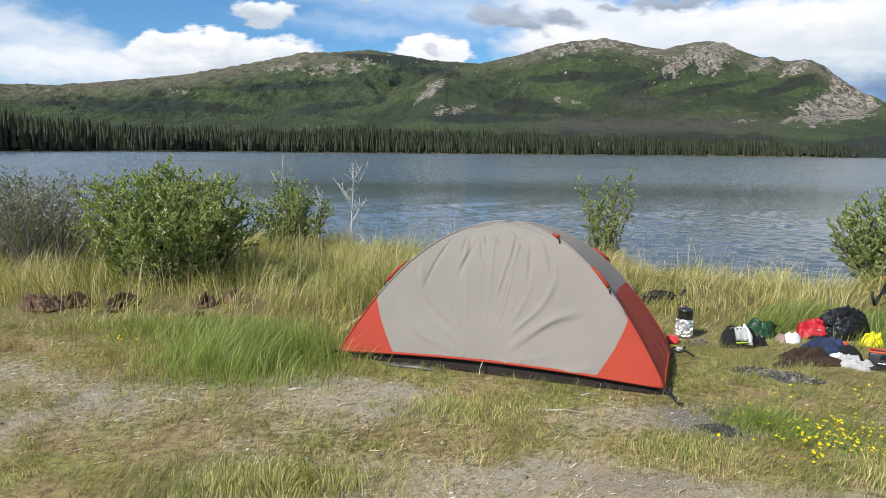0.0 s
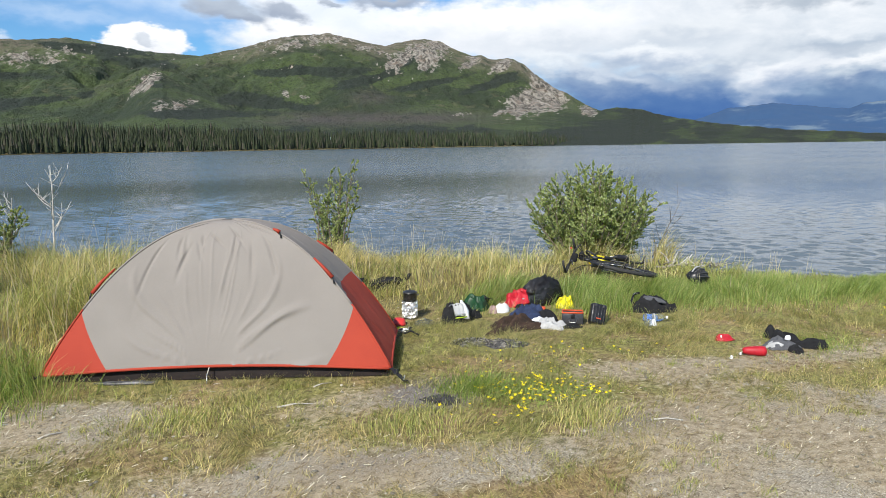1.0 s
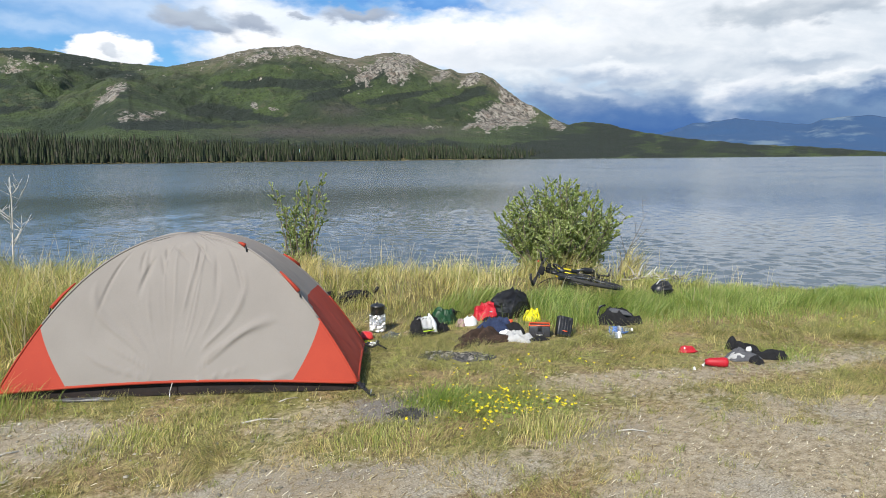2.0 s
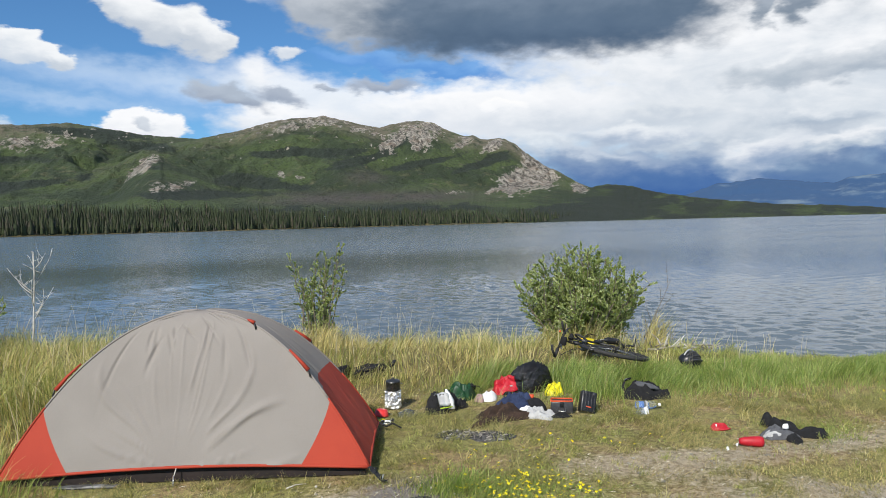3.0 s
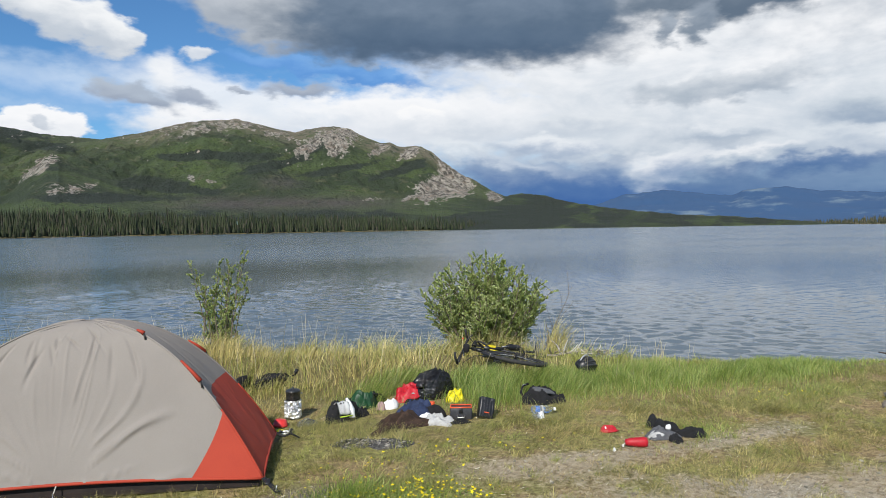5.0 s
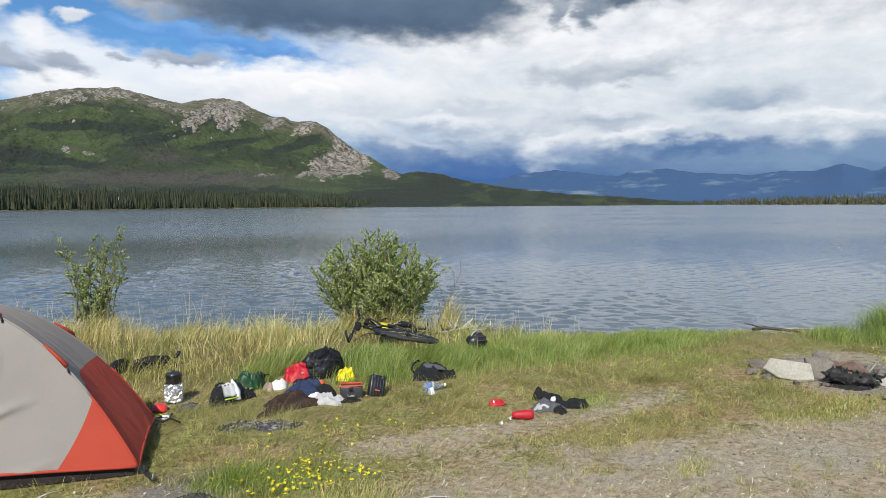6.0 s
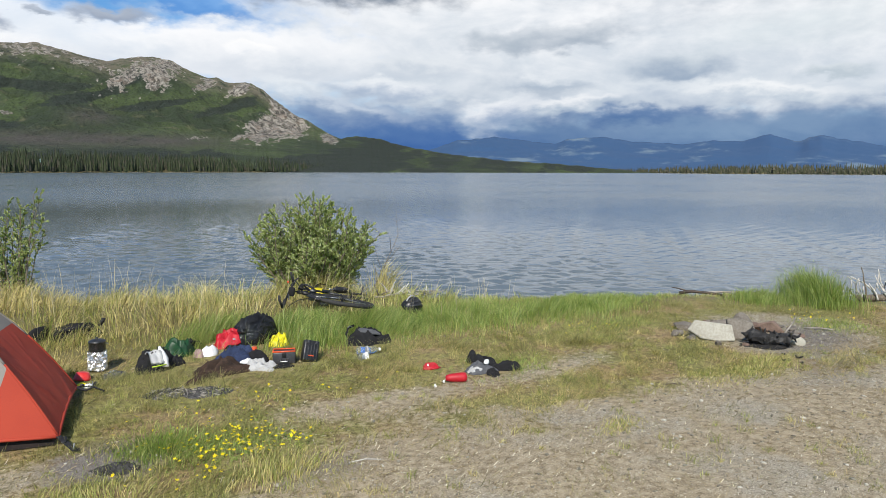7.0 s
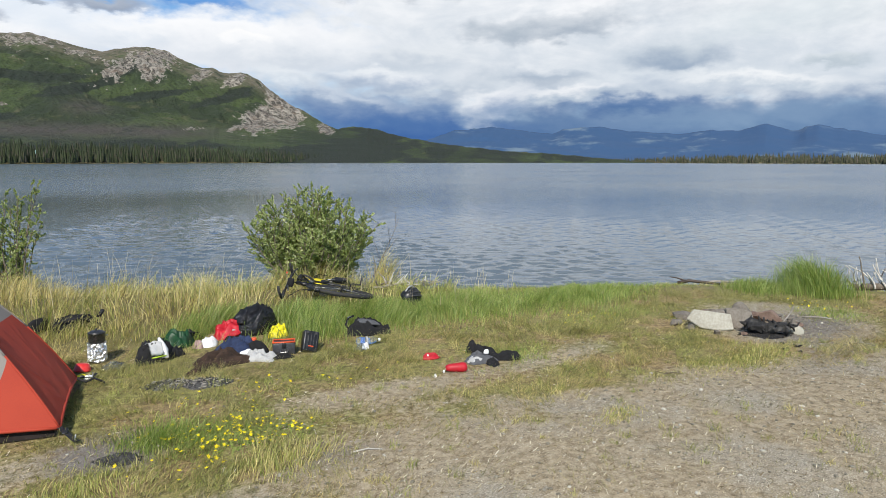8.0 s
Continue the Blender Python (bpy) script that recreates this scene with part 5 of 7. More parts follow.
shirt = set_down("shirt", 3.22, 5.32, -28, "white shirt with black sleeves lying on the grass", "shirt", 0.84, 0.72)
part("hem", heap(0.10, 0.03, 0.04, 38, 0.8, 20, 2.2, 0.7, pose(-0.16, -0.03, 0.0, 0, 0, -28)), cloth_white, shirt)
part("shirt_body", heap(0.17, 0.10, 0.10, 36, 0.9, 9, 2.2, 0.8, Matrix(), 80, 24, 0.3), cloth_light, shirt)
part("collar", heap(0.07, 0.03, 0.05, 39, 0.5, 20, 2.2, 0.7, pose(-0.13, 0.06, 0.075, 0, 12, 20)), cloth_white, shirt, "white collar")
part("sleeve", heap(0.13, 0.045, 0.05, 37, 0.5, 14, 2.2, 0.7, pose(0.21, 0.0, 0, 0, 0, 10)), cloth_black, shirt, "black sleeve end")
org = set_down("bottle_cap", 3.38, 5.74, 0, "orange cap showing behind blue fleece", "cap", 0.62)
part("cap_shell", lathe([(0.035, 0.06), (0.038, 0.07), (0.038, 0.12), (0.033, 0.128)], 20), orange_plastic, org)
part("bottle_neck", lathe([(0.040, 0.0), (0.040, 0.04), (0.03, 0.062)], 20), box_grey, org)

# red bag and the black rubbish bag
red = set_down("dry_bag", 3.40, 6.24, -6, "bright red nylon dry bag, half full", "bag", 1.04, 0.70)
part("bag_body", heap(0.19, 0.13, 0.13, 41, 0.75, 9, 2.5, 0.85, pose(0.0, 0, 0.04, 0, -20, 0), sag=0.05), cloth_red, red)
part("base_panel", heap(0.18, 0.12, 0.06, 42, 0.4, 9, 2.5, 0.6, pose(0.05, -0.035, 0)), cloth_black, red, "black base panel")
part("logo_patch", box(0.035, 0.003, 0.018, 0.001, pose(-0.01, -0.112, 0.10, -42, 0, 0)), cloth_light, red, "pale patch")
rub = set_down("rubbish_bag", 3.64, 6.22, 12, "shiny black plastic rubbish bag, filled and tied", "rubbish bag", 0.98, 0.88)
part("bag_film", heap(0.235, 0.17, 0.27, 43, 0.30, 13, 2.4, 0.55, n=110, rings=34, lobe=0.10, sag=0.05), bin_bag, rub)
part("knot", heap(0.05, 0.045, 0.07, 44, 0.6, 20, m=pose(-0.20, -0.06, 0.16)), bin_bag, rub)
yb = set_down("yellow_bag", 3.73, 5.92, 0, "bright yellow nylon bag, crumpled", "bag", 0.80, 0.85)
part("bag_body", heap(0.125, 0.085, 0.13, 45, 0.8, 12, 2.2, 0.75), cloth_yellow, yb)
part("bag_neck", tube([(0.05, 0.0, 0.08), (0.07, 0.0, 0.13), (0.075, 0.01, 0.165)], 0.028, 0.012, 8), cloth_yellow, yb)
cl = set_down("plastic_tub", 4.22, 6.15, 0, "clear plastic tub in long grass", "tub")
part("tub_wall", lathe([(0.05, 0.0), (0.06, 0.01), (0.075, 0.16), (0.08, 0.165), (0.075, 0.17), (0.07, 0.16), (0.05, 0.012)], 24), clear_plastic, cl)
clf = set_down("plastic_bag", 3.82, 6.42, 0, "small clear plastic bag in long grass", "plastic bag")
part("bag_film", heap(0.07, 0.06, 0.15, 46, 0.6, 18), clear_plastic, clf)


# tool box with an orange rim, and a ribbed black case
tb = set_down("tool_box", 3.47, 5.36, -30, "open charcoal plastic box with an orange rim", "box", 0.84)
part("box_body", box(0.23, 0.13, 0.125, 0.012), box_grey, tb)
part("rim", tube([(-0.11, -0.06, 0.13), (0.11, -0.06, 0.13), (0.11, 0.06, 0.13), (-0.11, 0.06, 0.13), (-0.11, -0.06, 0.13)], 0.0085, None, 8), orange_plastic, tb, "orange rim")
part("latch", box(0.04, 0.01, 0.05, 0.003, pose(0, -0.068, 0.07)), black_plastic, tb)
part("carry_handle", tube([(-0.04, -0.067, 0.055), (-0.035, -0.08, 0.03), (0.035, -0.08, 0.03), (0.04, -0.067, 0.055)], 0.005, None, 6), steel, tb)
cs = set_down("hard_case", 3.64, 5.24, -18, "ribbed black plastic case standing on end", "case", 0.92)
lean_m = pose(0, 0, 0.004, -22, 15, 0)
part("case_body", box(0.15, 0.09, 0.20, 0.014, lean_m), black_plastic, cs)
for k in range(5):
    part("rib", box(0.012, 0.006, 0.165, 0.002, lean_m @ pose(-0.055 + 0.0275 * k, -0.0465, 0.02)), black_plastic, cs)
part("badge", box(0.05, 0.004, 0.010, 0.001, lean_m @ pose(0, -0.0525, 0.045)), orange_plastic, cs, "small orange badge")
for s in (-1, 1):
    part("latch", box(0.022, 0.012, 0.03, 0.003, lean_m @ pose(0.04 * s, -0.05, 0.165)), box_grey, cs)

# pannier and bottle in front of the bicycle
pan = set_down("pannier", 4.42, 5.46, -28, "black cycle pannier with a grey flap, lying open in the grass", "pannier", 0.68, 1.0)
part("bag_body", heap(0.28, 0.14, 0.20, 51, 0.55, 8, 2.6, 0.75, sag=-0.06), cloth_black, pan)
part("flap", heap(0.15, 0.075, 0.05, 52, 0.2, 8, 2.6, 0.6, pose(0.03, -0.02, 0.165, 0, 14, 0)), cloth_grey, pan, "grey flap")
part("side_pocket", heap(0.08, 0.08, 0.12, 53, 0.3, 12, 2.2, 0.6, pose(0.27, -0.02, 0)), cloth_black, pan)
part("open_mouth", tube([(-0.24, -0.07, 0.06), (-0.29, -0.05, 0.16), (-0.25, 0.02, 0.24), (-0.17, 0.05, 0.26)], 0.022, 0.016, 8), cloth_black, pan)
part("hook", tube([(-0.20, -0.02, 0.25), (-0.24, -0.03, 0.275), (-0.27, -0.04, 0.25)], 0.006, None, 6), steel, pan)
bot = set_down("water_bottle", 4.17, 5.12, -22, "clear plastic water bottle with a pale label, lying on its side", "bottle", 0.85)
lie = pose(-0.1, 0, 0.045, 0, 90, 0)
part("bottle_body", lathe([(0.02, 0.0), (0.04, 0.006), (0.043, 0.02), (0.043, 0.17), (0.03, 0.205), (0.014, 0.222), (0.014, 0.24)], 24, None, lie), clear_plastic, bot)
part("label_band", lathe([(0.0435, 0.10), (0.0445, 0.101), (0.0445, 0.118), (0.0435, 0.119)], 24, None, lie), cloth_light, bot, "pale label band")
part("cap", lathe([(0.017, 0.238), (0.017, 0.258), (0.014, 0.26)], 16, None, lie), cloth_white, bot, "white cap")
wb = set_down("plastic_bag", 4.05, 5.02, 10, "crumpled clear and white plastic bag", "plastic bag")
part("bag_film", heap(0.06, 0.045, 0.06, 54, 0.8, 14), clear_plastic, wb)
part("white_corner", heap(0.03, 0.025, 0.06, 55, 0.5, 22, m=pose(0.03, -0.02, 0)), cloth_white, wb)
bl = set_down("tarp_strip", 4.27, 5.24, 18, "bright blue plastic strip in front of the pannier", "tarp")
part("tarp_fold", heap(0.11, 0.014, 0.03, 56, 0.6, 14, 2.3), blue_plastic, bl)

# beanie, red sack, jacket on the open grass
bea = set_down("beanie", 4.31, 4.38, -25, "red knitted beanie lying on the grass", "hat", 0.9, 0.7)
part("crown", heap(0.085, 0.055, 0.065, 61, 0.7, 13, 2.2, 0.7, sag=-0.02), cloth_red, bea)
part("brim", tube([(-0.02, -0.055, 0.014), (0.045, -0.052, 0.016), (0.085, -0.02, 0.014)], 0.012, 0.010, 8), cloth_red, bea)
part("tag", box(0.012, 0.003, 0.028, 0.001, pose(-0.035, -0.036, 0.045, -30, 0, 0)), cloth_white, bea, "small white tag")
rs = set_down("stuff_sack", 4.21, 3.95, -31, "small red stuff sack lying on its side", "bag", 0.9)
part("sack_body", lathe([(0.014, -0.10), (0.024, -0.095), (0.034, -0.06), (0.040, 0.0), (0.043, 0.055), (0.039, 0.082), (0.02, 0.092)], 28, None, pose(0, 0, 0.042, 0, 90, 0)), cloth_red, rs)
part("drawcord", tube([(-0.095, 0, 0.04), (-0.12, -0.02, 0.02), (-0.14, 0.01, 0.012)], 0.004, None, 6), cord, rs)
part("toggle", box(0.015, 0.015, 0.024, 0.004, pose(-0.12, -0.025, 0.008)), cloth_white, rs, "white toggle")
bit = set_down("paper_scrap", 4.0, 3.97, 0, "small crumpled white paper scrap", "paper")
part("paper", heap(0.013, 0.010, 0.022, 65, 0.7, 40), cloth_white, bit)
jk = set_down("softshell_jacket", 4.58, 4.02, -30, "black and grey softshell jacket spread on the grass", "jacket", 0.80, 1.1)
part("jacket_body", heap(0.16, 0.11, 0.085, 62, 0.6, 11, 2.2, 0.85, pose(-0.03, -0.01, 0)), cloth_grey, jk)
part("chest_panel", heap(0.075, 0.055, 0.03, 63, 0.2, 9, 2.6, 0.8, pose(-0.105, -0.055, 0.035, 20, -14, 0)), cloth_light, jk, "pale grey chest panel")
part("sleeve", heap(0.19, 0.06, 0.11, 64, 0.5, 9, 3.0, 0.7, pose(0.07, 0.20, 0, 0, 0, -62)), cloth_black, jk, "black sleeve")
part("sleeve_end", heap(0.07, 0.06, 0.10, 69, 0.5, 12, 2.8, 0.7, pose(-0.02, 0.37, 0, 0, 0, -50)), cloth_black, jk, "black sleeve end")
part("sleeve", heap(0.19, 0.05, 0.075, 66, 0.7, 12, 2.8, 0.6, pose(0.23, 0.02, 0, 0, 0, -14)), cloth_black, jk, "black sleeve")
part("cuff", heap(0.05, 0.10, 0.05, 67, 0.8, 16, 2.4, 0.7, pose(0.06, -0.14, 0, 0, 0, 12)), cloth_black, jk)
part("collar", heap(0.028, 0.022, 0.03, 68, 0.5, 20, 2.2, 0.6, pose(0.05, 0.06, 0.065)), cloth_white, jk, "pale collar lining")

# dark gear in the long grass behind the tent
bg = set_down("rucksack", 2.32, 7.35, -10, "black rucksack lying flat in long grass", "rucksack", 0.74, 0.72)
part("pack_body", heap(0.30, 0.16, 0.22, 75, 0.3, 7, 2.4, 0.6), cloth_black, bg)
part("shoulder_strap", tube([(-0.28, -0.1, 0.05), (-0.15, -0.17, 0.2), (0.05, -0.17, 0.22), (0.2, -0.12, 0.1)], 0.02, 0.016, 8), strap_black, bg)
part("haul_loop", tube([(0.28, 0, 0.16), (0.33, 0, 0.26), (0.34, 0.02, 0.28)], 0.03, 0.026, 8), strap_black, bg)
bg2 = set_down("shoe", 2.02, 7.42, 30, "black shoe in long grass", "shoe")
part("upper", heap(0.13, 0.055, 0.11, 76, 0.2, 9, 2.4, 0.55, pose(0, 0, 0.02)), cloth_black, bg2)
part("sole", box(0.27, 0.1, 0.022, 0.008), rubber, bg2)

# helmet
hel = set_down("cycle_helmet", 5.36, 5.93, 20, "black and white cycle helmet lying in the grass", "helmet")
bm = bmesh.new()
bmesh.ops.create_uvsphere(bm, u_segments=36, v_segments=20, radius=1)
for v in bm.verts:
    rib = 0.07 * (math.sin(math.atan2(v.co.y, v.co.x * 0.4 + 1.6) * 26) > 0.2)
    v.co = Vector((v.co.x * (0.145 - 0.1 * rib * max(0, v.co.z)), v.co.y * (0.105 - 0.06 * rib), max(v.co.z, -0.15) * (0.13 - 0.12 * rib)))
    v.co = pose(0, 0, 0.13, 38, 12, 0) @ v.co
part("shell", bm, black_plastic, hel, "glossy black vented shell")
for k in range(4):
    t = -0.9 + 0.6 * k
    part("vent_band", tube([pose(0, 0, 0.13, 38, 12, 0) @ Vector((-0.13 * math.cos(a) , 0.105 * math.sin(t) * math.sin(a) * 0.95, 0.128 * math.sin(a) * math.cos(t * 0.6))) for a in (0.5, 0.9, 1.3, 1.7, 2.1, 2.5)], 0.009, 0.007, 6),
         cloth_light if k == 3 else box_grey, hel)
part("chin_strap", tube([(-0.08, -0.09, 0.08), (-0.05, -0.16, 0.03), (0.03, -0.17, 0.02), (0.08, -0.1, 0.06)], 0.007, None, 6), strap_black, hel)
part("rear_edge", tube([pose(0, 0, 0.13, 38, 12, 0) @ Vector((0.147 * math.cos(a), 0.108 * math.sin(a), -0.012)) for a in (-1.3, -0.8, -0.3, 0.2, 0.7, 1.2)], 0.011, None, 8), cloth_white, hel, "white rear edge")


# ---- bicycle, lying on its side ----
fore = Vector((-0.61, -0.785, 0.11)).normalized()
upw = Vector((-0.775, 0.60, 0.18))
upw = (upw - upw.dot(fore) * fore).normalized()
lat = upw.cross(fore)
turn_m = Matrix((fore, lat, upw)).transposed().to_4x4()
hub_at = Vector((4.72, 6.33, 0.25))
bike_at = Matrix.Translation(hub_at - turn_m @ Vector((0.61, 0, 0.35))) @ turn_m
bike = thing("bicycle", bike_at, "black touring bicycle with yellow frame bag, lying in long grass", "bicycle")


def wheel(x, name):
    rest = part(name, torus(0.338, 0.022, 64, 10, pose(x, 0, 0.35, 90, 0, 0)), rubber, bike)
    part("rim", torus(0.305, 0.012, 64, 8, pose(x, 0, 0.35, 90, 0, 0)), black_plastic, rest)
    part("hub", lathe([(0.012, -0.05), (0.024, -0.035), (0.016, -0.02), (0.016, 0.02), (0.024, 0.035), (0.012, 0.05)], 16, None, pose(x, 0, 0.35, 90, 0, 0)), black_plastic, rest)
    for k in range(28):
        t = 2 * math.pi * k / 28
        s = 0.03 if k % 2 else -0.03
        d = Vector((math.cos(t), 0, math.sin(t)))
        part("spoke", tube([Vector((x, s, 0.35)) + d * 0.02, Vector((x, 0, 0.35)) + d * 0.30], 0.0014, None, 4, None, False), steel, rest)


def barred(x, y, z, turn=-68):
    """A point of the handlebar, which is turned on its stem."""
    c, s = math.cos(radians(turn)), math.sin(radians(turn))
    return (0.45 + c * x + s * y, -s * x + c * y, z)


wheel(-0.44, "rear_wheel")
wheel(0.61, "front_wheel")
BB, SEAT, HEAD, CROWN = (0, 0, 0.28), (-0.17, 0, 0.76), (0.40, 0, 0.86), (0.45, 0, 0.72)
for name, pts, r in (("seat_tube", (BB, SEAT), 0.016), ("top_tube", ((-0.15, 0, 0.71), (0.41, 0, 0.82)), 0.016), ("down_tube", (BB, (0.435, 0, 0.755)), 0.019),
                     ("head_tube", (CROWN, HEAD), 0.021), ("seat_post", (SEAT, (-0.205, 0, 0.88)), 0.0135), ("stem", (HEAD, (0.385, 0, 0.92), (0.45, 0, 0.945)), 0.016)):
    part(name, tube(pts, r), black_plastic, bike)
for s in (-1, 1):
    part("chain_stay", tube([(0, 0.03 * s, 0.28), (-0.44, 0.065 * s, 0.35)], 0.010), black_plastic, bike)
    part("seat_stay", tube([(-0.16, 0.02 * s, 0.72), (-0.44, 0.065 * s, 0.35)], 0.008), black_plastic, bike)
    part("fork_blade", tube([(0.455, 0.05 * s, 0.70), (0.52, 0.055 * s, 0.55), (0.61, 0.055 * s, 0.35)], 0.013, 0.009), black_plastic, bike)
    part("grip", tube([barred(-0.02, 0.19 * s, 0.95), barred(-0.05, 0.31 * s, 0.955)], 0.018), rubber, bike)
    part("brake_lever", tube([barred(0.0, 0.17 * s, 0.94), barred(0.05, 0.20 * s, 0.92), barred(0.04, 0.28 * s, 0.90)], 0.008), dark_metal, bike)
    part("bar_end", tube([barred(-0.05, 0.31 * s, 0.955), barred(0.03, 0.32 * s, 0.99), barred(0.08, 0.31 * s, 1.0)], 0.014), rubber, bike)
    part("pedal_crank", tube([(0, 0.05 * s, 0.28), (0.12 * s, 0.075 * s, 0.28 - 0.11 * s)], 0.011), dark_metal, bike)
    part("pedal", box(0.095, 0.085, 0.022, 0.004, pose(0.12 * s, 0.12 * s, 0.27 - 0.11 * s)), black_plastic, bike)
    part("rack_rail", tube([(-0.22, 0.06 * s, 0.74), (-0.66, 0.06 * s, 0.74), (-0.50, 0.075 * s, 0.36)], 0.006), black_plastic, bike)
part("handlebar", tube([barred(-0.05, -0.31, 0.955), barred(-0.01, -0.14, 0.945), barred(0, 0, 0.945), barred(-0.01, 0.14, 0.945), barred(-0.05, 0.31, 0.955)], 0.013), black_plastic, bike)
part("fork_crown", box(0.05, 0.13, 0.04, 0.008, pose(0.455, 0, 0.68)), black_plastic, bike)
part("rack_deck", box(0.42, 0.10, 0.012, 0.004, pose(-0.44, 0, 0.74)), black_plastic, bike)
part("chainring", lathe([(0.03, 0.045), (0.09, 0.046), (0.094, 0.048), (0.09, 0.051), (0.03, 0.052)], 40, None, Matrix.Translation(BB) @ pose(0, 0, 0, 90, 0, 0)), dark_metal, bike)
part("cassette", lathe([(0.02, 0.02), (0.055, 0.022), (0.04, 0.04), (0.02, 0.045)], 30, None, pose(-0.44, 0, 0.35, 90, 0, 0)), steel, bike)
part("derailleur", tube([(-0.44, -0.06, 0.30), (-0.40, -0.06, 0.22), (-0.42, -0.06, 0.16)], 0.012), dark_metal, bike)
part("chain", tube([(0.0, -0.05, 0.37), (-0.44, -0.045, 0.40)], 0.004, None, 4), steel, bike)
sad = bmesh.new()
bmesh.ops.create_uvsphere(sad, u_segments=28, v_segments=14, radius=1)
for v in sad.verts:
    q = (v.co.x + 1) / 2
    v.co = Vector((-0.22 + 0.14 * v.co.x, v.co.y * (0.075 * (1 - q) + 0.022 * q), 0.905 + v.co.z * 0.028 + 0.012 * (v.co.x**2)))
part("saddle", sad, cloth_black, bike, "black padded saddle")
part("frame_bag", box(0.34, 0.11, 0.17, 0.02, pose(0.15, 0, 0.57, 0, -10, 0)), yellow_paint, bike, "yellow frame bag")
part("bar_bag", box(0.07, 0.10, 0.07, 0.02, pose(0.50, 0.0, 0.88)), cloth_black, bike, "small black handlebar bag")
part("lamp", lathe([(0.005, 0.0), (0.010, 0.005), (0.011, 0.018), (0.009, 0.02)], 18, None, pose(0.50, 0.10, 0.97, 0, 90, 0)), orange_plastic, bike, "small orange lamp")
for s in (-1, 1):
    part("brake_cable", tube([(0.48, 0.19 * s, 0.93), (0.60, 0.14 * s, 0.90), (0.60, 0.06 * s, 0.80), (0.50, 0.04 * s, 0.70)], 0.0045, None, 6), rubber, bike)
    part("brake_caliper", box(0.05, 0.025, 0.06, 0.006, pose(0.50, 0.045 * s, 0.66)), dark_metal, bike)
    part("bottle_cage", tube([(0.10, 0.08 * s, 0.36), (0.20, 0.09 * s, 0.44), (0.28, 0.08 * s, 0.54)], 0.005, None, 6), steel, bike)
    part("fork_mount", box(0.03, 0.03, 0.09, 0.006, pose(0.53, 0.075 * s, 0.50, 0, 20, 0)), black_plastic, bike)
part("water_bottle", lathe([(0.03, 0.0), (0.036, 0.01), (0.036, 0.13), (0.022, 0.15), (0.022, 0.17)], 18, None, pose(0.12, 0.085, 0.36, 0, 42, 0)), black_plastic, bike, "dark water bottle")
part("pump", tube([(-0.12, -0.06, 0.42), (-0.19, -0.06, 0.68)], 0.014, None, 8), steel, bike)
part("lock", torus(0.075, 0.011, 30, 8, pose(0.36, 0.06, 0.74, 70, 0, 20)), rubber, bike)
part("front_mudguard", tube([(0.61 + 0.372 * math.cos(a), 0, 0.35 + 0.372 * math.sin(a)) for a in (0.6, 1.0, 1.4, 1.8, 2.2, 2.6)], 0.013, None, 6), black_plastic, bike)


# ---- fire ring and driftwood ----
slab_pale = plain("pale lichened stone", (0.31, 0.29, 0.235), (0.45, 0.43, 0.36), 6, 0.9, 0.7, (0.26, 0.245, 0.19), 40)
slab_grey = plain("grey-brown stone", (0.13, 0.112, 0.09), (0.23, 0.205, 0.17), 6, 0.9, 0.4, (0.09, 0.08, 0.07), 40)
slab_rust = plain("reddish burnt stone", (0.13, 0.085, 0.065), (0.23, 0.16, 0.125), 9, 0.9, 0.5)
charcoal = plain("charred wood", (0.006, 0.006, 0.006), (0.028, 0.026, 0.025), 30, 0.75, 0.8, (0.10, 0.095, 0.09), depth=0.01)
drift = plain("grey driftwood", (0.20, 0.175, 0.145), (0.40, 0.365, 0.315), 14, 0.9, 0.5, (0.14, 0.11, 0.085))
litter_mat = plain("bleached wood chips", (0.24, 0.22, 0.19), (0.52, 0.49, 0.43), 30, 0.9, 0.3)


def rock(x, y, sx, sy, sz, seed, material, label, rx=0, ry=0, rz=0, sink=0.3, cut=0.75, group="fire ring stones"):
    ob = part("stone", stone(sx, sy, sz, seed, Matrix(), cut), material, None, "", False)
    ob.matrix_world = pose(x, y, gz(x, y) + sz * (1 - sink) * 0.6, rx, ry, rz)
    return tagged(ob, label, "stone", group)


def flagstone(outline, thick, seed):
    """A split slab: an uneven outline, broken edges and a rough face."""
    bm = bmesh.new()
    face = bm.faces.new([bm.verts.new((x, 0, z)) for x, z in outline])
    top = bmesh.ops.extrude_face_region(bm, geom=[face])["geom"]
    for v in top:
        if isinstance(v, bmesh.types.BMVert):
            v.co.y += thick
    bmesh.ops.recalc_face_normals(bm, faces=bm.faces[:])
    bmesh.ops.bevel(bm, geom=bm.edges[:], offset=0.009, segments=1, affect="EDGES")
    bmesh.ops.triangulate(bm, faces=bm.faces[:])
    for v in bm.verts:
        v.co += v.co.normalized() * 0.012 * noise.noise(v.co * 14 + Vector((seed, 0, 0))) + Vector((0, 0.008 * noise.noise(v.co * 40), 0))
    return bm


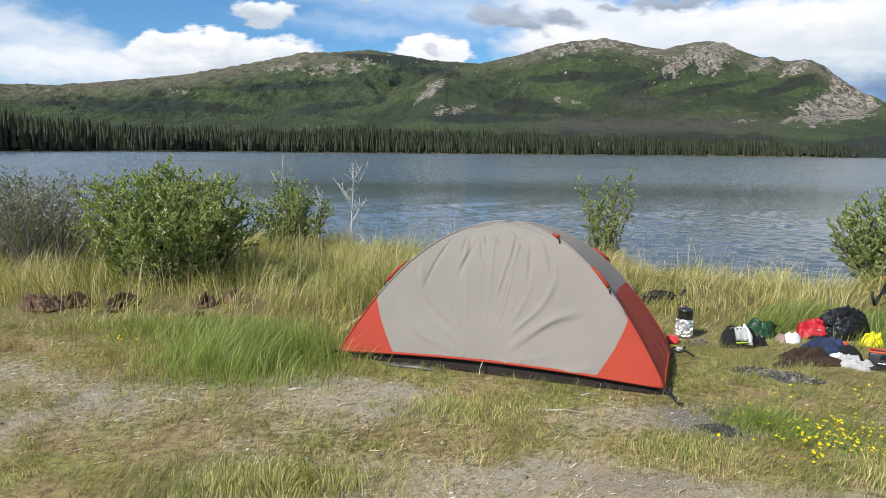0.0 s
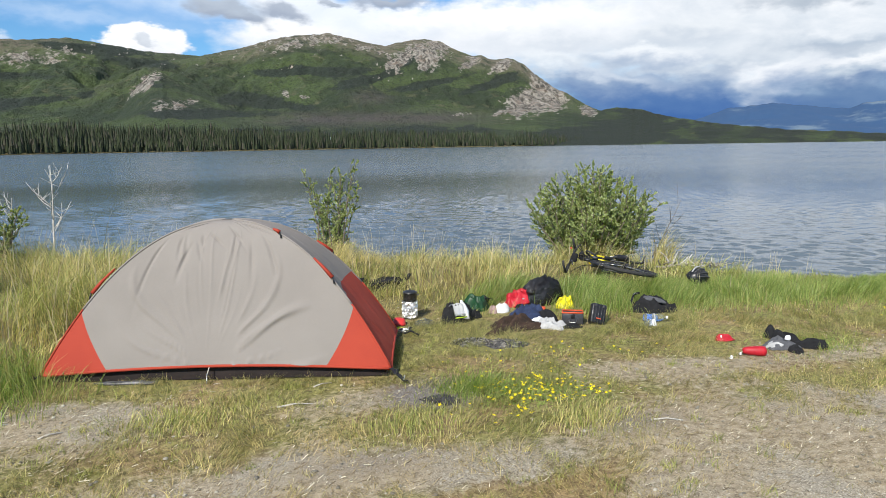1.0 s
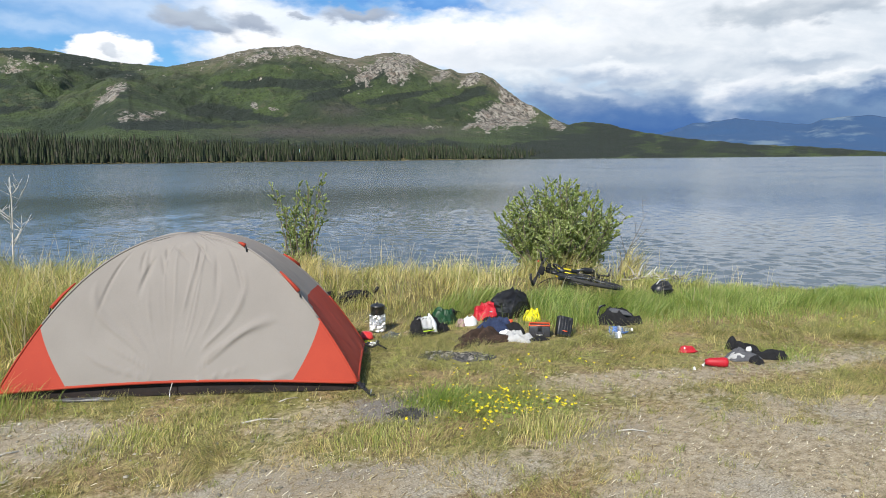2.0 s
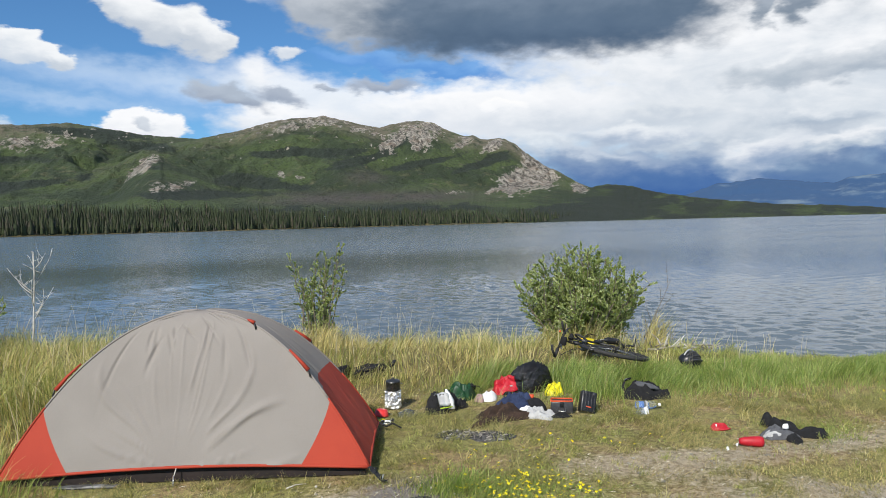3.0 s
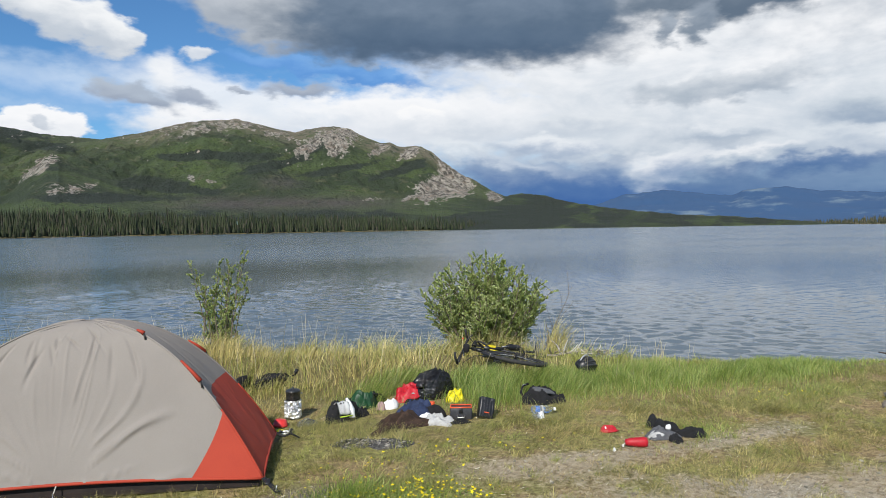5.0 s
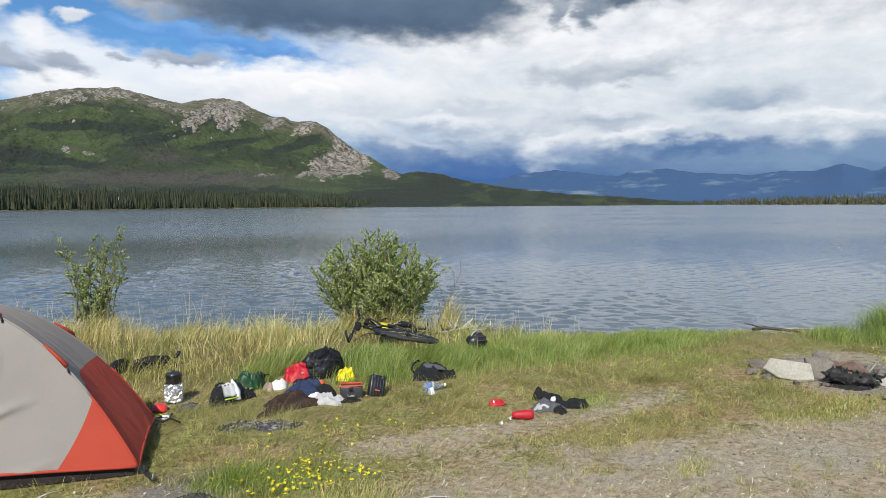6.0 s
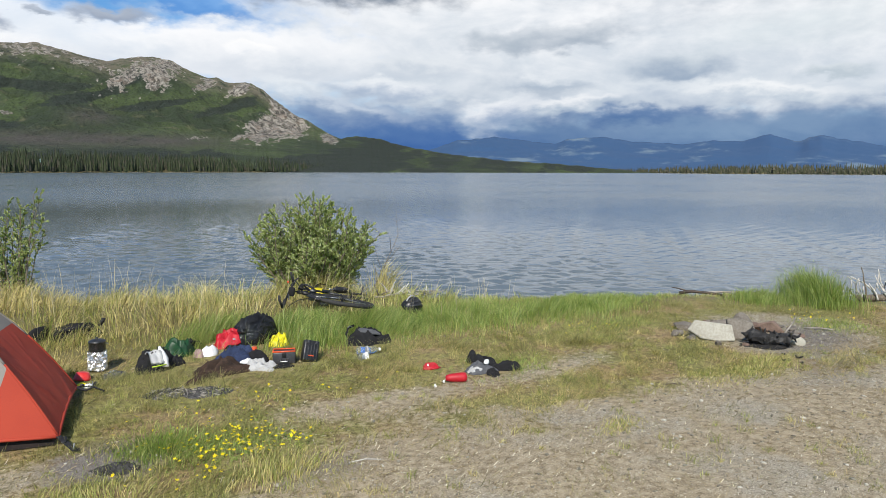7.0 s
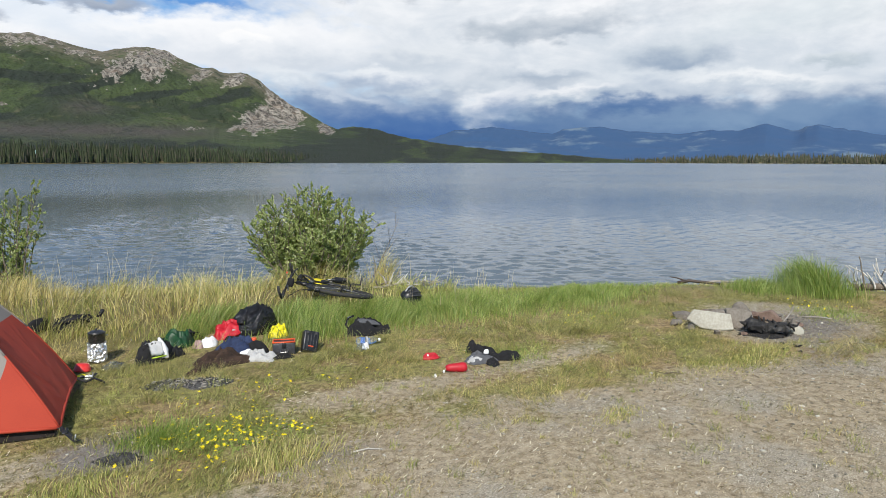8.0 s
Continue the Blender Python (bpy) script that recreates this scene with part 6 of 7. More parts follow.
for x, y, rx, ry, rz, outline, th, seed, mat_, label in (
        (6.99, 3.27, -30, 3, -66, ((-0.23, 0.08), (-0.17, 0.185), (0.02, 0.18), (0.18, 0.19), (0.23, 0.03), (0.08, 0.0), (-0.08, 0.005)), 0.07, 5, slab_pale, "flat pale stone slab tilted at the fire ring"),
        (7.22, 3.08, -30, 6, -60, ((-0.15, 0.20), (-0.02, 0.215), (0.10, 0.20), (0.17, 0.04), (0.12, 0.0), (-0.08, 0.0)), 0.07, 6, slab_grey, "leaning grey-brown stone slab at the fire ring")):
    ob = part("stone", flagstone(outline, th, seed), mat_, None, "", False)
    ob.matrix_world = pose(x, y, gz(x, y) + 0.01, rx, ry, rz)
    tagged(ob, label, "stone", "fire ring stones")
rock(7.46, 2.64, 0.085, 0.065, 0.06, 3, slab_pale, "rounded pale stone at the fire ring", 0, 10, -40, 0.3, 0.9)
rock(7.60, 3.55, 0.26, 0.15, 0.06, 4, slab_grey, "broad weathered stone at the back of the fire ring", -10, -6, -50, 0.35, 0.6)
rock(7.32, 3.75, 0.16, 0.11, 0.065, 5, slab_grey, "grey stone at the back of the fire ring", 0, 0, 30, 0.35)
rock(7.82, 3.05, 0.21, 0.13, 0.09, 6, slab_rust, "reddish burnt stone at the back of the fire ring", -18, 0, -55, 0.35, 0.6)
rock(7.55, 3.25, 0.15, 0.1, 0.09, 7, slab_rust, "small burnt stone inside the fire ring", 0, 12, -20, 0.35)
rock(6.98, 3.62, 0.09, 0.06, 0.06, 8, slab_grey, "small dark stone beside a pale slab", 0, 0, 10, 0.35)
rock(7.95, 3.4, 0.11, 0.09, 0.10, 9, slab_grey, "small grey stone behind the fire ring", 0, 0, 70, 0.35)
g = random.Random(44)
for k in range(34):
    t = g.uniform(0, 6.28)
    x, y, q = 7.55 + 0.62 * math.cos(t) * g.uniform(0.5, 1.15), 3.18 + 0.55 * math.sin(t) * g.uniform(0.6, 1.15), g.uniform(0.02, 0.06)
    rock(x, y, q * 1.3, q, q * 0.8, 500 + k, (slab_grey, slab_rust, slab_grey)[k % 3], "small broken brown stone at the fire ring", g.uniform(-20, 20), 0, g.uniform(0, 180), 0.3, 0.65)
log = thing("charred_log", pose(7.20, 2.79, gz(7.20, 2.79) + 0.055, 0, 0, -58) @ Matrix.Diagonal((0.92, 1.1, 1.15, 1)), "black charred log with broken branch stubs in the fire ring", "log")
bm = tube([(-0.2 + 0.05 * k, 0.012 * math.sin(k * 2.1), 0.02 + 0.02 * math.sin(k * 1.3)) for k in range(9)], 0.06, 0.045, 12)
for v in bm.verts:
    v.co += v.normal * 0.0 + Vector((noise.noise(v.co * 19), noise.noise(v.co * 19 + Vector((4, 0, 0))), noise.noise(v.co * 17 + Vector((0, 7, 0))))) * 0.035
part("trunk", bm, charcoal, log, "", False)
g = random.Random(12)
for k in range(34):
    x = g.uniform(-0.22, 0.22)
    d = Vector((g.uniform(-1, 1), g.uniform(-1, 0.6), g.uniform(-0.3, 0.55)))
    part("stub", tube(limb(g, (x, 0, 0.04), d, g.uniform(0.05, 0.11), 0.5, 0.0, 3), g.uniform(0.010, 0.024), 0.006, 5), charcoal, log)
ashes = thing("fire_ash", pose(7.2, 2.82, gz(7.2, 2.82)), "black ash and burnt ends on the ground of the fire ring", "ash")
part("ash_bed", heap(0.22, 0.14, 0.02, 81, 1.6, 40, 2.0, 0.9, pose(0, 0, 0, 0, 0, -55), 70, 20, 0.35), charcoal, ashes)
st = thing("stick", pose(7.62, 2.80, gz(7.62, 2.8) + 0.05), "bleached stick leaning out of the fire ring", "stick")
part("wood", tube([(-0.05, 0, 0.02), (0.1, 0.0, 0.08), (0.24, 0.02, 0.13)], 0.009, 0.006, 7), drift, st)
st2 = thing("stick", pose(8.3, 2.75, gz(8.3, 2.75) + 0.015, 0, 0, -60), "short bleached stick lying on gravel", "stick")
part("wood", tube([(-0.14, 0, 0), (0.0, 0.012, 0.008), (0.14, 0, 0)], 0.008, 0.006, 7), drift, st2)
for k in range(9):
    x, y = 6.72 + 0.34 * g.random(), 2.32 + 0.3 * g.random()
    c = part("charcoal_lump", stone(0.018, 0.015, 0.012, 200 + k, Matrix(), 0.8, 2), charcoal, None, "", False)
    c.matrix_world = pose(x, y, gz(x, y) + 0.008, 0, 0, 40 * k)
    tagged(c, "small black charcoal lump on dry grass", "charcoal", "charcoal lumps")

sl = thing("driftwood_log", pose(10.0, 4.95, gz(10.0, 4.95) + 0.02, 0, 0, -52), "dark wet driftwood log stranded at the water's edge", "driftwood")
wet = plain("wet dark wood", (0.025, 0.017, 0.012), (0.075, 0.05, 0.036), 20, 0.6, 0.4)
part("log", tube([(-0.32, 0, 0.02), (-0.16, 0.02, 0.05), (0.1, -0.02, 0.035), (0.34, 0.02, 0.0)], 0.026, 0.016, 9), wet, sl)
part("branch", tube([(-0.2, 0, 0.05), (-0.33, 0.06, 0.08), (-0.42, 0.08, 0.09)], 0.012, 0.007, 6), wet, sl)
rub2 = thing("driftwood_log", pose(10.35, 4.75, gz(10.35, 4.75) + 0.03, 0, 0, -48), "low brown drift wood on the gravel shore", "driftwood")
part("log", tube([(-0.3, 0, 0), (-0.1, 0.03, 0.01), (0.15, 0.0, 0.01), (0.3, 0.03, 0)], 0.018, 0.012, 8), drift, rub2)

# driftwood behind the bicycle
dw = thing("driftwood_branch", pose(5.80, 6.55, gz(5.80, 6.55) + 0.04, 0, 0, -40) @ Matrix.Diagonal((0.85, 0.8, 0.45, 1)), "tangled pale driftwood branch on the bank", "driftwood")
part("trunk", tube(limb(g, (-0.45, 0, 0.02), (1, 0, 0.02), 0.95, 0.34, 0.0, 9), 0.034, 0.016, 8), drift, dw)
for k in range(22):
    x = g.uniform(-0.4, 0.4)
    part("branch", tube(limb(g, (x, 0, 0.08), (g.uniform(-0.6, 0.8), g.uniform(-0.8, 0.8), g.uniform(0.1, 0.7)), g.uniform(0.15, 0.42), 0.25, 0.02, 5), 0.018, 0.006, 6), drift if k % 3 else white_wood, dw)

# upright bleached roots at the east shore
rt = thing("driftwood_stump", pose(11.15, 2.95, gz(11.15, 2.95) + 0.02, 0, 0, -70), "bleached driftwood stump with upright broken roots on the shore", "driftwood")
part("butt", tube([(-0.35, 0, 0.02), (0, 0.03, 0.05), (0.3, -0.02, 0.03), (0.8, 0, 0.04)], 0.05, 0.045, 9), bark, rt)
for k in range(30):
    x = -0.60 + 1.0 * k / 29 + g.uniform(-0.05, 0.05)
    part("root", tube(limb(g, (x, g.uniform(-0.08, 0.08), 0.02), (g.uniform(-0.7, 0.6), g.uniform(-0.3, 0.3), 1), g.uniform(0.18, 0.46) * (0.6 + 0.5 * (k > 8)), 0.35, 0.03, 5), g.uniform(0.009, 0.018), 0.006, 6),
         white_wood if k % 4 else bark, rt)

# clods of turf in the western grass, ash heaps by the clothes
turf_mat = plain("dry brown peat", (0.055, 0.030, 0.018), (0.20, 0.12, 0.075), 18, 0.95, 0.9, (0.2, 0.15, 0.09), depth=0.015)
for k, (x, y, rx, ry, h) in enumerate(((-3.9, 6.75, 0.22, 0.15, 0.17), (-3.62, 6.85, 0.15, 0.12, 0.16), (-3.15, 6.85, 0.22, 0.14, 0.15), (-2.35, 6.9, 0.12, 0.11, 0.16), (-2.08, 7.0, 0.12, 0.11, 0.17), (-2.35, 6.5, 0.15, 0.1, 0.08))):
    c = part("turf_clod", heap(1.05 * rx, 0.9 * ry, 0.55 * h, 90 + k, 1.2, 16, 2.0, 0.7, lobe=0.35), turf_mat, None, "", False)
    c.matrix_world = pose(x, y, gz(x, y), 0, 0, 40 * k)
    tagged(c, "overturned clod of dry brown turf in tall grass", "turf clod", "turf clods")
def chips(x, y, rx, ry, turn, seed, label):
    ob = thing("ash_heap", pose(x, y, gz(x, y), 0, 0, turn), label, "ash heap")
    part("ash_bed", heap(rx, ry, 0.022, seed, 1.2, 34, 2.0, 0.9), plain("grey ash", (0.03, 0.03, 0.029), (0.15, 0.147, 0.14), 30, 0.95, 0.6), ob)
    g = random.Random(seed)
    for k in range(110):
        q, t = g.random()**0.5, g.uniform(0, 6.28)
        p = Vector((rx * q * math.cos(t), ry * q * math.sin(t), 0.022 * (1 - q * q) + 0.008))
        d = Vector((g.gauss(0, 1), g.gauss(0, 1), g.gauss(0, 0.25))).normalized() * g.uniform(0.008, 0.028)
        part("chip", tube([p - d, p + d], g.uniform(0.002, 0.004), 0.0015, 4), litter_mat if k % 2 else charcoal, ob)


chips(2.37, 5.13, 0.17, 0.12, -20, 101, "heap of grey ash and wood chips on short grass")
chips(2.60, 4.98, 0.17, 0.13, -35, 102, "second heap of dark grey ash and chips on short grass")
old = part("burnt_patch", heap(0.12, 0.09, 0.022, 103, 1.4, 36, 2.0, 0.9), plain("old charcoal", (0.012, 0.012, 0.012), (0.075, 0.073, 0.07), 40, 0.95, 0.8), None, "", False)
old.matrix_world = pose(1.66, 4.0, gz(1.66, 4.0) - 0.004, 0, 0, -15)
tagged(old, "small heap of old black charcoal in the grass", "charcoal")
for k, (x, y, ln, t, r) in enumerate(((-2.72, 3.98, 0.30, -8, 0.014), (-1.72, 4.38, 0.16, -30, 0.006), (-0.6, 4.35, 0.13, 25, 0.006), (0.78, 4.28, 0.22, -4, 0.006), (1.02, 4.6, 0.14, 15, 0.005), (-0.95, 4.62, 0.18, 8, 0.006), (5.4, 2.75, 0.16, -35, 0.005), (2.75, 3.15, 0.18, -25, 0.005))):
    s = part("stick", tube([(-ln / 2, 0, 0), (0, ln * 0.06, 0.006), (ln / 2, -ln * 0.03, 0)], r, r * 0.6, 6), white_wood if k != 6 else bark, None)
    s.matrix_world = pose(x, y, gz(x, y) + r * 0.8, 0, 0, t)
    tagged(s, "thin bleached stick lying on bare ground", "stick", "loose sticks")


# ---- grass, flowers, pebbles ----
def blades(name, x, y, h, wide, lean, dry, material, seed, segments=2, comb=0.0):
    """Bent blades, one island each: x, y, height, width, lean and dryness as arrays."""
    g = np.random.default_rng(seed)
    n_ = len(x)
    t, s = g.uniform(0, 2 * np.pi, n_), g.uniform(0, 2 * np.pi, n_)
    if comb:
        t = 4 * np.pi * fbm(x * comb, y * comb, 3, 300) + g.normal(0, 0.75, n_)
    z = land(x, y) - 0.008
    dx, dy = np.cos(t) * lean * h + 0.10 * h, np.sin(t) * lean * h
    ax, ay = np.cos(s) * wide / 2, np.sin(s) * wide / 2
    V = []
    cuts = [k / segments for k in range(segments)]
    for q in cuts:
        w_ = 1 - 0.55 * q
        px, py, pz = x + dx * q * q, y + dy * q * q, z + h * q * (1 - 0.18 * lean * q)
        V += [np.stack([px - ax * w_, py - ay * w_, pz], -1), np.stack([px + ax * w_, py + ay * w_, pz], -1)]
    V.append(np.stack([x + dx, y + dy, z + h * (1 - 0.3 * lean)], -1))
    per = len(V)
    V = np.stack(V, 1).reshape(-1, 3)
    F = []
    for k in range(segments - 1):
        F += [(2 * k, 2 * k + 1, 2 * k + 3), (2 * k, 2 * k + 3, 2 * k + 2)]
    F.append((2 * segments - 2, 2 * segments - 1, 2 * segments))
    faces = (np.array(F)[None] + (np.arange(n_) * per)[:, None, None]).reshape(-1, 3)
    return bulk(name, V, faces, material, False, {"dry": np.repeat(dry, per)})


def sown(count, a_lo, a_hi, r_lo, r_hi, seed):
    g = np.random.default_rng(seed)
    a, r = np.radians(g.uniform(a_lo, a_hi, count)), np.sqrt(g.uniform(r_lo**2, r_hi**2, count))
    return r * np.sin(a), r * np.cos(a), g


def clear_of_tent(x, y, pad=0.03):
    inv = tent_at.inverted()
    u, v = inv[0][0] * x + inv[0][1] * y + inv[0][3], inv[1][0] * x + inv[1][1] * y + inv[1][3]
    return (np.abs(u) > HX + pad) | (np.abs(v) > HY + pad)


CLEAR = ((2.17, 6.12, 0.13), (2.55, 5.86, 0.22), (2.93, 5.42, 0.28), (3.16, 5.6, 0.24), (3.22, 5.32, 0.2), (3.32, 6.25, 0.2), (3.63, 6.15, 0.2), (3.47, 5.36, 0.15), (3.62, 5.2, 0.12),
         (4.42, 5.4, 0.22), (4.16, 5.08, 0.16), (4.31, 4.38, 0.12), (4.21, 3.95, 0.13), (4.58, 4.02, 0.24), (2.86, 6.16, 0.16), (3.08, 6.0, 0.14), (7.2, 3.0, 0.5), (7.5, 3.4, 0.45),
         (3.72, 5.86, 0.15), (3.45, 6.12, 0.2), (3.68, 6.04, 0.16), (2.0, 5.9, 0.09), (5.42, 6.02, 0.12))


def clear_of_things(x, y):
    ok = np.ones(len(x), bool)
    for cx, cy, r in CLEAR:
        ok &= (x - cx)**2 + (y - cy)**2 > r * r
    return ok


meadow = leafy("meadow grass", (0.13, 0.17, 0.036), (0.30, 0.35, 0.075), (0.50, 0.51, 0.16), straw=(0.68, 0.565, 0.27), gloss=0.5, glow=0.32)
turf_blades = leafy("short dry turf", (0.085, 0.105, 0.024), (0.215, 0.23, 0.056), (0.40, 0.38, 0.135), straw=(0.56, 0.425, 0.205), gloss=0.6, glow=0.25)
lush = leafy("fresh green grass", (0.135, 0.225, 0.042), (0.275, 0.385, 0.082), (0.48, 0.56, 0.19), straw=(0.52, 0.45, 0.21), gloss=0.45, glow=0.45)

# tall grass along the bank
x, y, g = sown(270000, -44, 84, 4.4, 17, 5)
bare, tall, ash = covers(x, y)
a, r = polar(x, y)
near = np.interp(a, *NEAR)
clump = 0.5 * fbm(x * 1.5, y * 1.5, 3, 61) + 0.5 * fbm(x * 4.5, y * 4.5, 2, 62)
clump = np.clip(0.5 + 2.4 * (clump - 0.5), 0, 1)
keep = (g.random(len(x)) < tall * np.clip(0.35 + 1.3 * (clump - 0.25), 0.1, 1) * (1 - 0.9 * bare)) & (r < near - 0.25) & clear_of_tent(x, y) & clear_of_things(x, y)
x, y, a, r, near, clump = (v[keep] for v in (x, y, a, r, near, clump))
edge_in = np.clip((y - np.interp(x, *TALL)) / 0.9, 0.35, 1)
high = np.interp(x, [-8, -3, -1, 1, 3, 4.5, 5.5, 6.5, 8, 9, 12], [0.34, 0.27, 0.34, 0.33, 0.29, 0.28, 0.24, 0.17, 0.14, 0.11, 0.11])
h = high * edge_in * (0.4 + 1.2 * clump) * g.uniform(0.45, 1.2, len(x)) * np.clip((near - r) / 2.3, 0.35, 1)
green = np.interp(x, [-8, -3, -1.5, 0, 1.5, 3.3, 4.2, 5.2, 6.2, 9], [0.36, 0.40, 0.56, 0.42, 0.26, 0.34, 0.58, 0.68, 0.88, 0.9]) + 1.5 * (fbm(x * 0.9, y * 0.9, 4, 33) - 0.5)
green = np.where((r > near - 2.0), green - 0.12, green)
dry = np.where(g.random(len(x)) < green, g.uniform(0, 0.25, len(x)), g.uniform(0.6, 1.0, len(x)))
tagged(blades("tall_grass", x, y, h, g.uniform(0.004, 0.008, len(x)), g.uniform(0.15, 1.25, len(x)), dry, meadow, 6, 3, 1.3), "tall dry and green meadow grass along the lake bank", "grass", "", "stuff")

# short turf round the camp
x, y, g = sown(1100000, -44, 86, 2.3, 11.0, 7)
bare, tall, ash = covers(x, y)
a, r = polar(x, y)
fine_clump = fbm(x * 6, y * 6, 3, 71)
chance = np.clip(1 - 1.02 * bare, 0.0, 1) * (1 - 0.75 * ash) * np.clip(0.34 + 2.2 * (fine_clump - 0.3), 0.08, 1) * (1 - 0.8 * tall) * np.clip(1.3 - 0.05 * r, 0.5, 1)
keep = (g.random(len(x)) < np.maximum(chance, 0.07 * (1 - 0.7 * ash) * np.clip(3 * (fine_clump - 0.35), 0.1, 2))) & (r < np.interp(a, *NEAR) - 0.3) & clear_of_tent(x, y, -0.02) & clear_of_things(x, y)
x, y, fine_clump, bare = x[keep], y[keep], fine_clump[keep], bare[keep]
h = g.uniform(0.016, 0.068, len(x)) * (0.45 + 4.2 * np.clip(fine_clump - 0.42, 0, 1) + 0.5 * fine_clump) * (1 - 0.4 * bare)
green = 0.62 + 2.4 * (fbm(x * 0.9, y * 0.9, 4, 81) - 0.5) + 0.15 * (x > 3.0) - 0.4 * bare + 0.8 * (fine_clump - 0.5)
dry = np.where(g.random(len(x)) < green, g.uniform(0.0, 0.3, len(x)), g.uniform(0.5, 1.0, len(x)))
tagged(blades("short_grass", x, y, h, g.uniform(0.0022, 0.0046, len(x)), g.uniform(0.3, 1.5, len(x)), dry, turf_blades, 8, 1, 2.0), "short trampled green and yellow turf round the camp", "grass", "", "stuff")


def tuft(cx, cy, rx, ry, count, h_lo, h_hi, dryness, seed, label, material):
    g = np.random.default_rng(seed)
    x, y = cx + rx * g.normal(0, 0.5, count), cy + ry * g.normal(0, 0.5, count)
    ok = clear_of_tent(x, y) & (np.hypot(x, y) > 2) & clear_of_things(x, y)
    x, y = x[ok], y[ok]
    fall = np.exp(-((x - cx) / rx)**2 - ((y - cy) / ry)**2)
    h = g.uniform(h_lo, h_hi, len(x)) * (0.45 + 0.55 * fall)
    dry = np.where(g.random(len(x)) < dryness, g.uniform(0.5, 1, len(x)), g.uniform(0, 0.2, len(x)))
    tagged(blades("grass_tuft", x, y, h, g.uniform(0.0025, 0.0055, len(x)) + 0.004 * h, g.uniform(0.15, 0.8, len(x)), dry, material, seed + 1, 3, 2.2), label, "grass", "grass tufts", "stuff")


tuft(-1.45, 5.35, 0.85, 0.75, 6000, 0.08, 0.40, 0.2, 301, "lush green grass tuft beside the tent", lush)
tuft(-2.3, 6.1, 0.9, 0.4, 2600, 0.06, 0.26, 0.35, 303, "green grass at the edge of the bare ground", lush)
tuft(-0.75, 3.25, 0.55, 0.28, 2200, 0.05, 0.15, 0.45, 305, "yellow-green grass tuft on dry ground", meadow)
tuft(0.1, 4.3, 0.5, 0.3, 1500, 0.04, 0.10, 0.35, 306, "thin green grass in front of the tent", meadow)
tuft(1.95, 4.12, 0.28, 0.26, 1500, 0.05, 0.13, 0.1, 307, "fresh green grass tuft beside old charcoal", lush)
tuft(1.4, 3.7, 0.5, 0.35, 1600, 0.03, 0.09, 0.3, 308, "thin green grass on dark soil", meadow)
tuft(2.26, 3.94, 0.5, 0.34, 2600, 0.02, 0.055, 0.05, 324, "low green leaves among yellow flowers", lush)
tuft(2.35, 3.35, 0.4, 0.2, 900, 0.04, 0.12, 0.55, 309, "dry grass tuft beside the gravel", meadow)
tuft(9.9, 3.40, 0.34, 0.46, 3000, 0.10, 0.66, 0.06, 310, "tall bright green sedge tuft on the shore", lush)
tuft(9.5, 3.95, 0.35, 0.4, 1800, 0.1, 0.26, 0.1, 311, "low green sedge beside a taller tuft", lush)
tuft(4.75, 4.0, 0.5, 0.3, 1700, 0.03, 0.09, 0.15, 312, "short green grass around a jacket", lush)
tuft(4.05, 6.0, 0.55, 0.55, 4600, 0.12, 0.40, 0.1, 313, "lush green grass between the bags and the pannier", lush)
tuft(3.45, 6.6, 0.5, 0.3, 2200, 0.12, 0.36, 0.25, 320, "green grass behind the bags", lush)
tuft(4.75, 5.95, 0.5, 0.3, 3000, 0.10, 0.32, 0.15, 321, "fresh green grass at the front wheel of the bicycle", lush)
tuft(5.0, 5.75, 0.9, 0.4, 5600, 0.08, 0.26, 0.1, 314, "low green grass in front of the bicycle", lush)
tuft(5.9, 5.6, 0.9, 0.6, 6500, 0.08, 0.24, 0.15, 322, "fresh green grass on the bank beside the driftwood", lush)
tuft(7.4, 5.2, 1.4, 0.6, 9000, 0.07, 0.2, 0.1, 315, "low bright green grass on the bank", lush)
tuft(2.25, 7.1, 0.5, 0.16, 380, 0.10, 0.26, 0.6, 323, "dry grass in front of the rucksack", meadow)
tuft(2.95, 6.2, 0.35, 0.25, 1000, 0.1, 0.24, 0.2, 316, "green grass beside the clothes", lush)
tuft(5.75, 2.75, 0.25, 0.15, 420, 0.02, 0.06, 0.4, 317, "small grass tuft on gravel", meadow)
tuft(4.3, 2.5, 0.3, 0.12, 420, 0.02, 0.07, 0.6, 318, "small dry grass tuft on gravel", meadow)
tuft(6.4, 2.55, 0.9, 0.25, 3200, 0.02, 0.06, 0.4, 319, "thin grass in front of the fire ring", meadow)

tuft(5.30, 7.80, 0.85, 0.30, 1200, 0.15, 0.48, 0.7, 325, "tall dry grass round the foot of a willow", meadow)
tuft(6.35, 7.75, 0.22, 0.2, 260, 0.4, 0.8, 0.95, 326, "tall dry stalks beside a willow", meadow)
tuft(2.2, 9.4, 0.5, 0.25, 700, 0.15, 0.45, 0.85, 327, "dry grass round the foot of a slender willow", meadow)
tuft(8.7, 2.75, 0.5, 0.4, 2200, 0.02, 0.07, 0.35, 328, "thin green grass beside the fire ring", lush)
tuft(7.0, 4.3, 0.9, 0.3, 2600, 0.02, 0.07, 0.35, 329, "thin green grass behind the fire ring", lush)
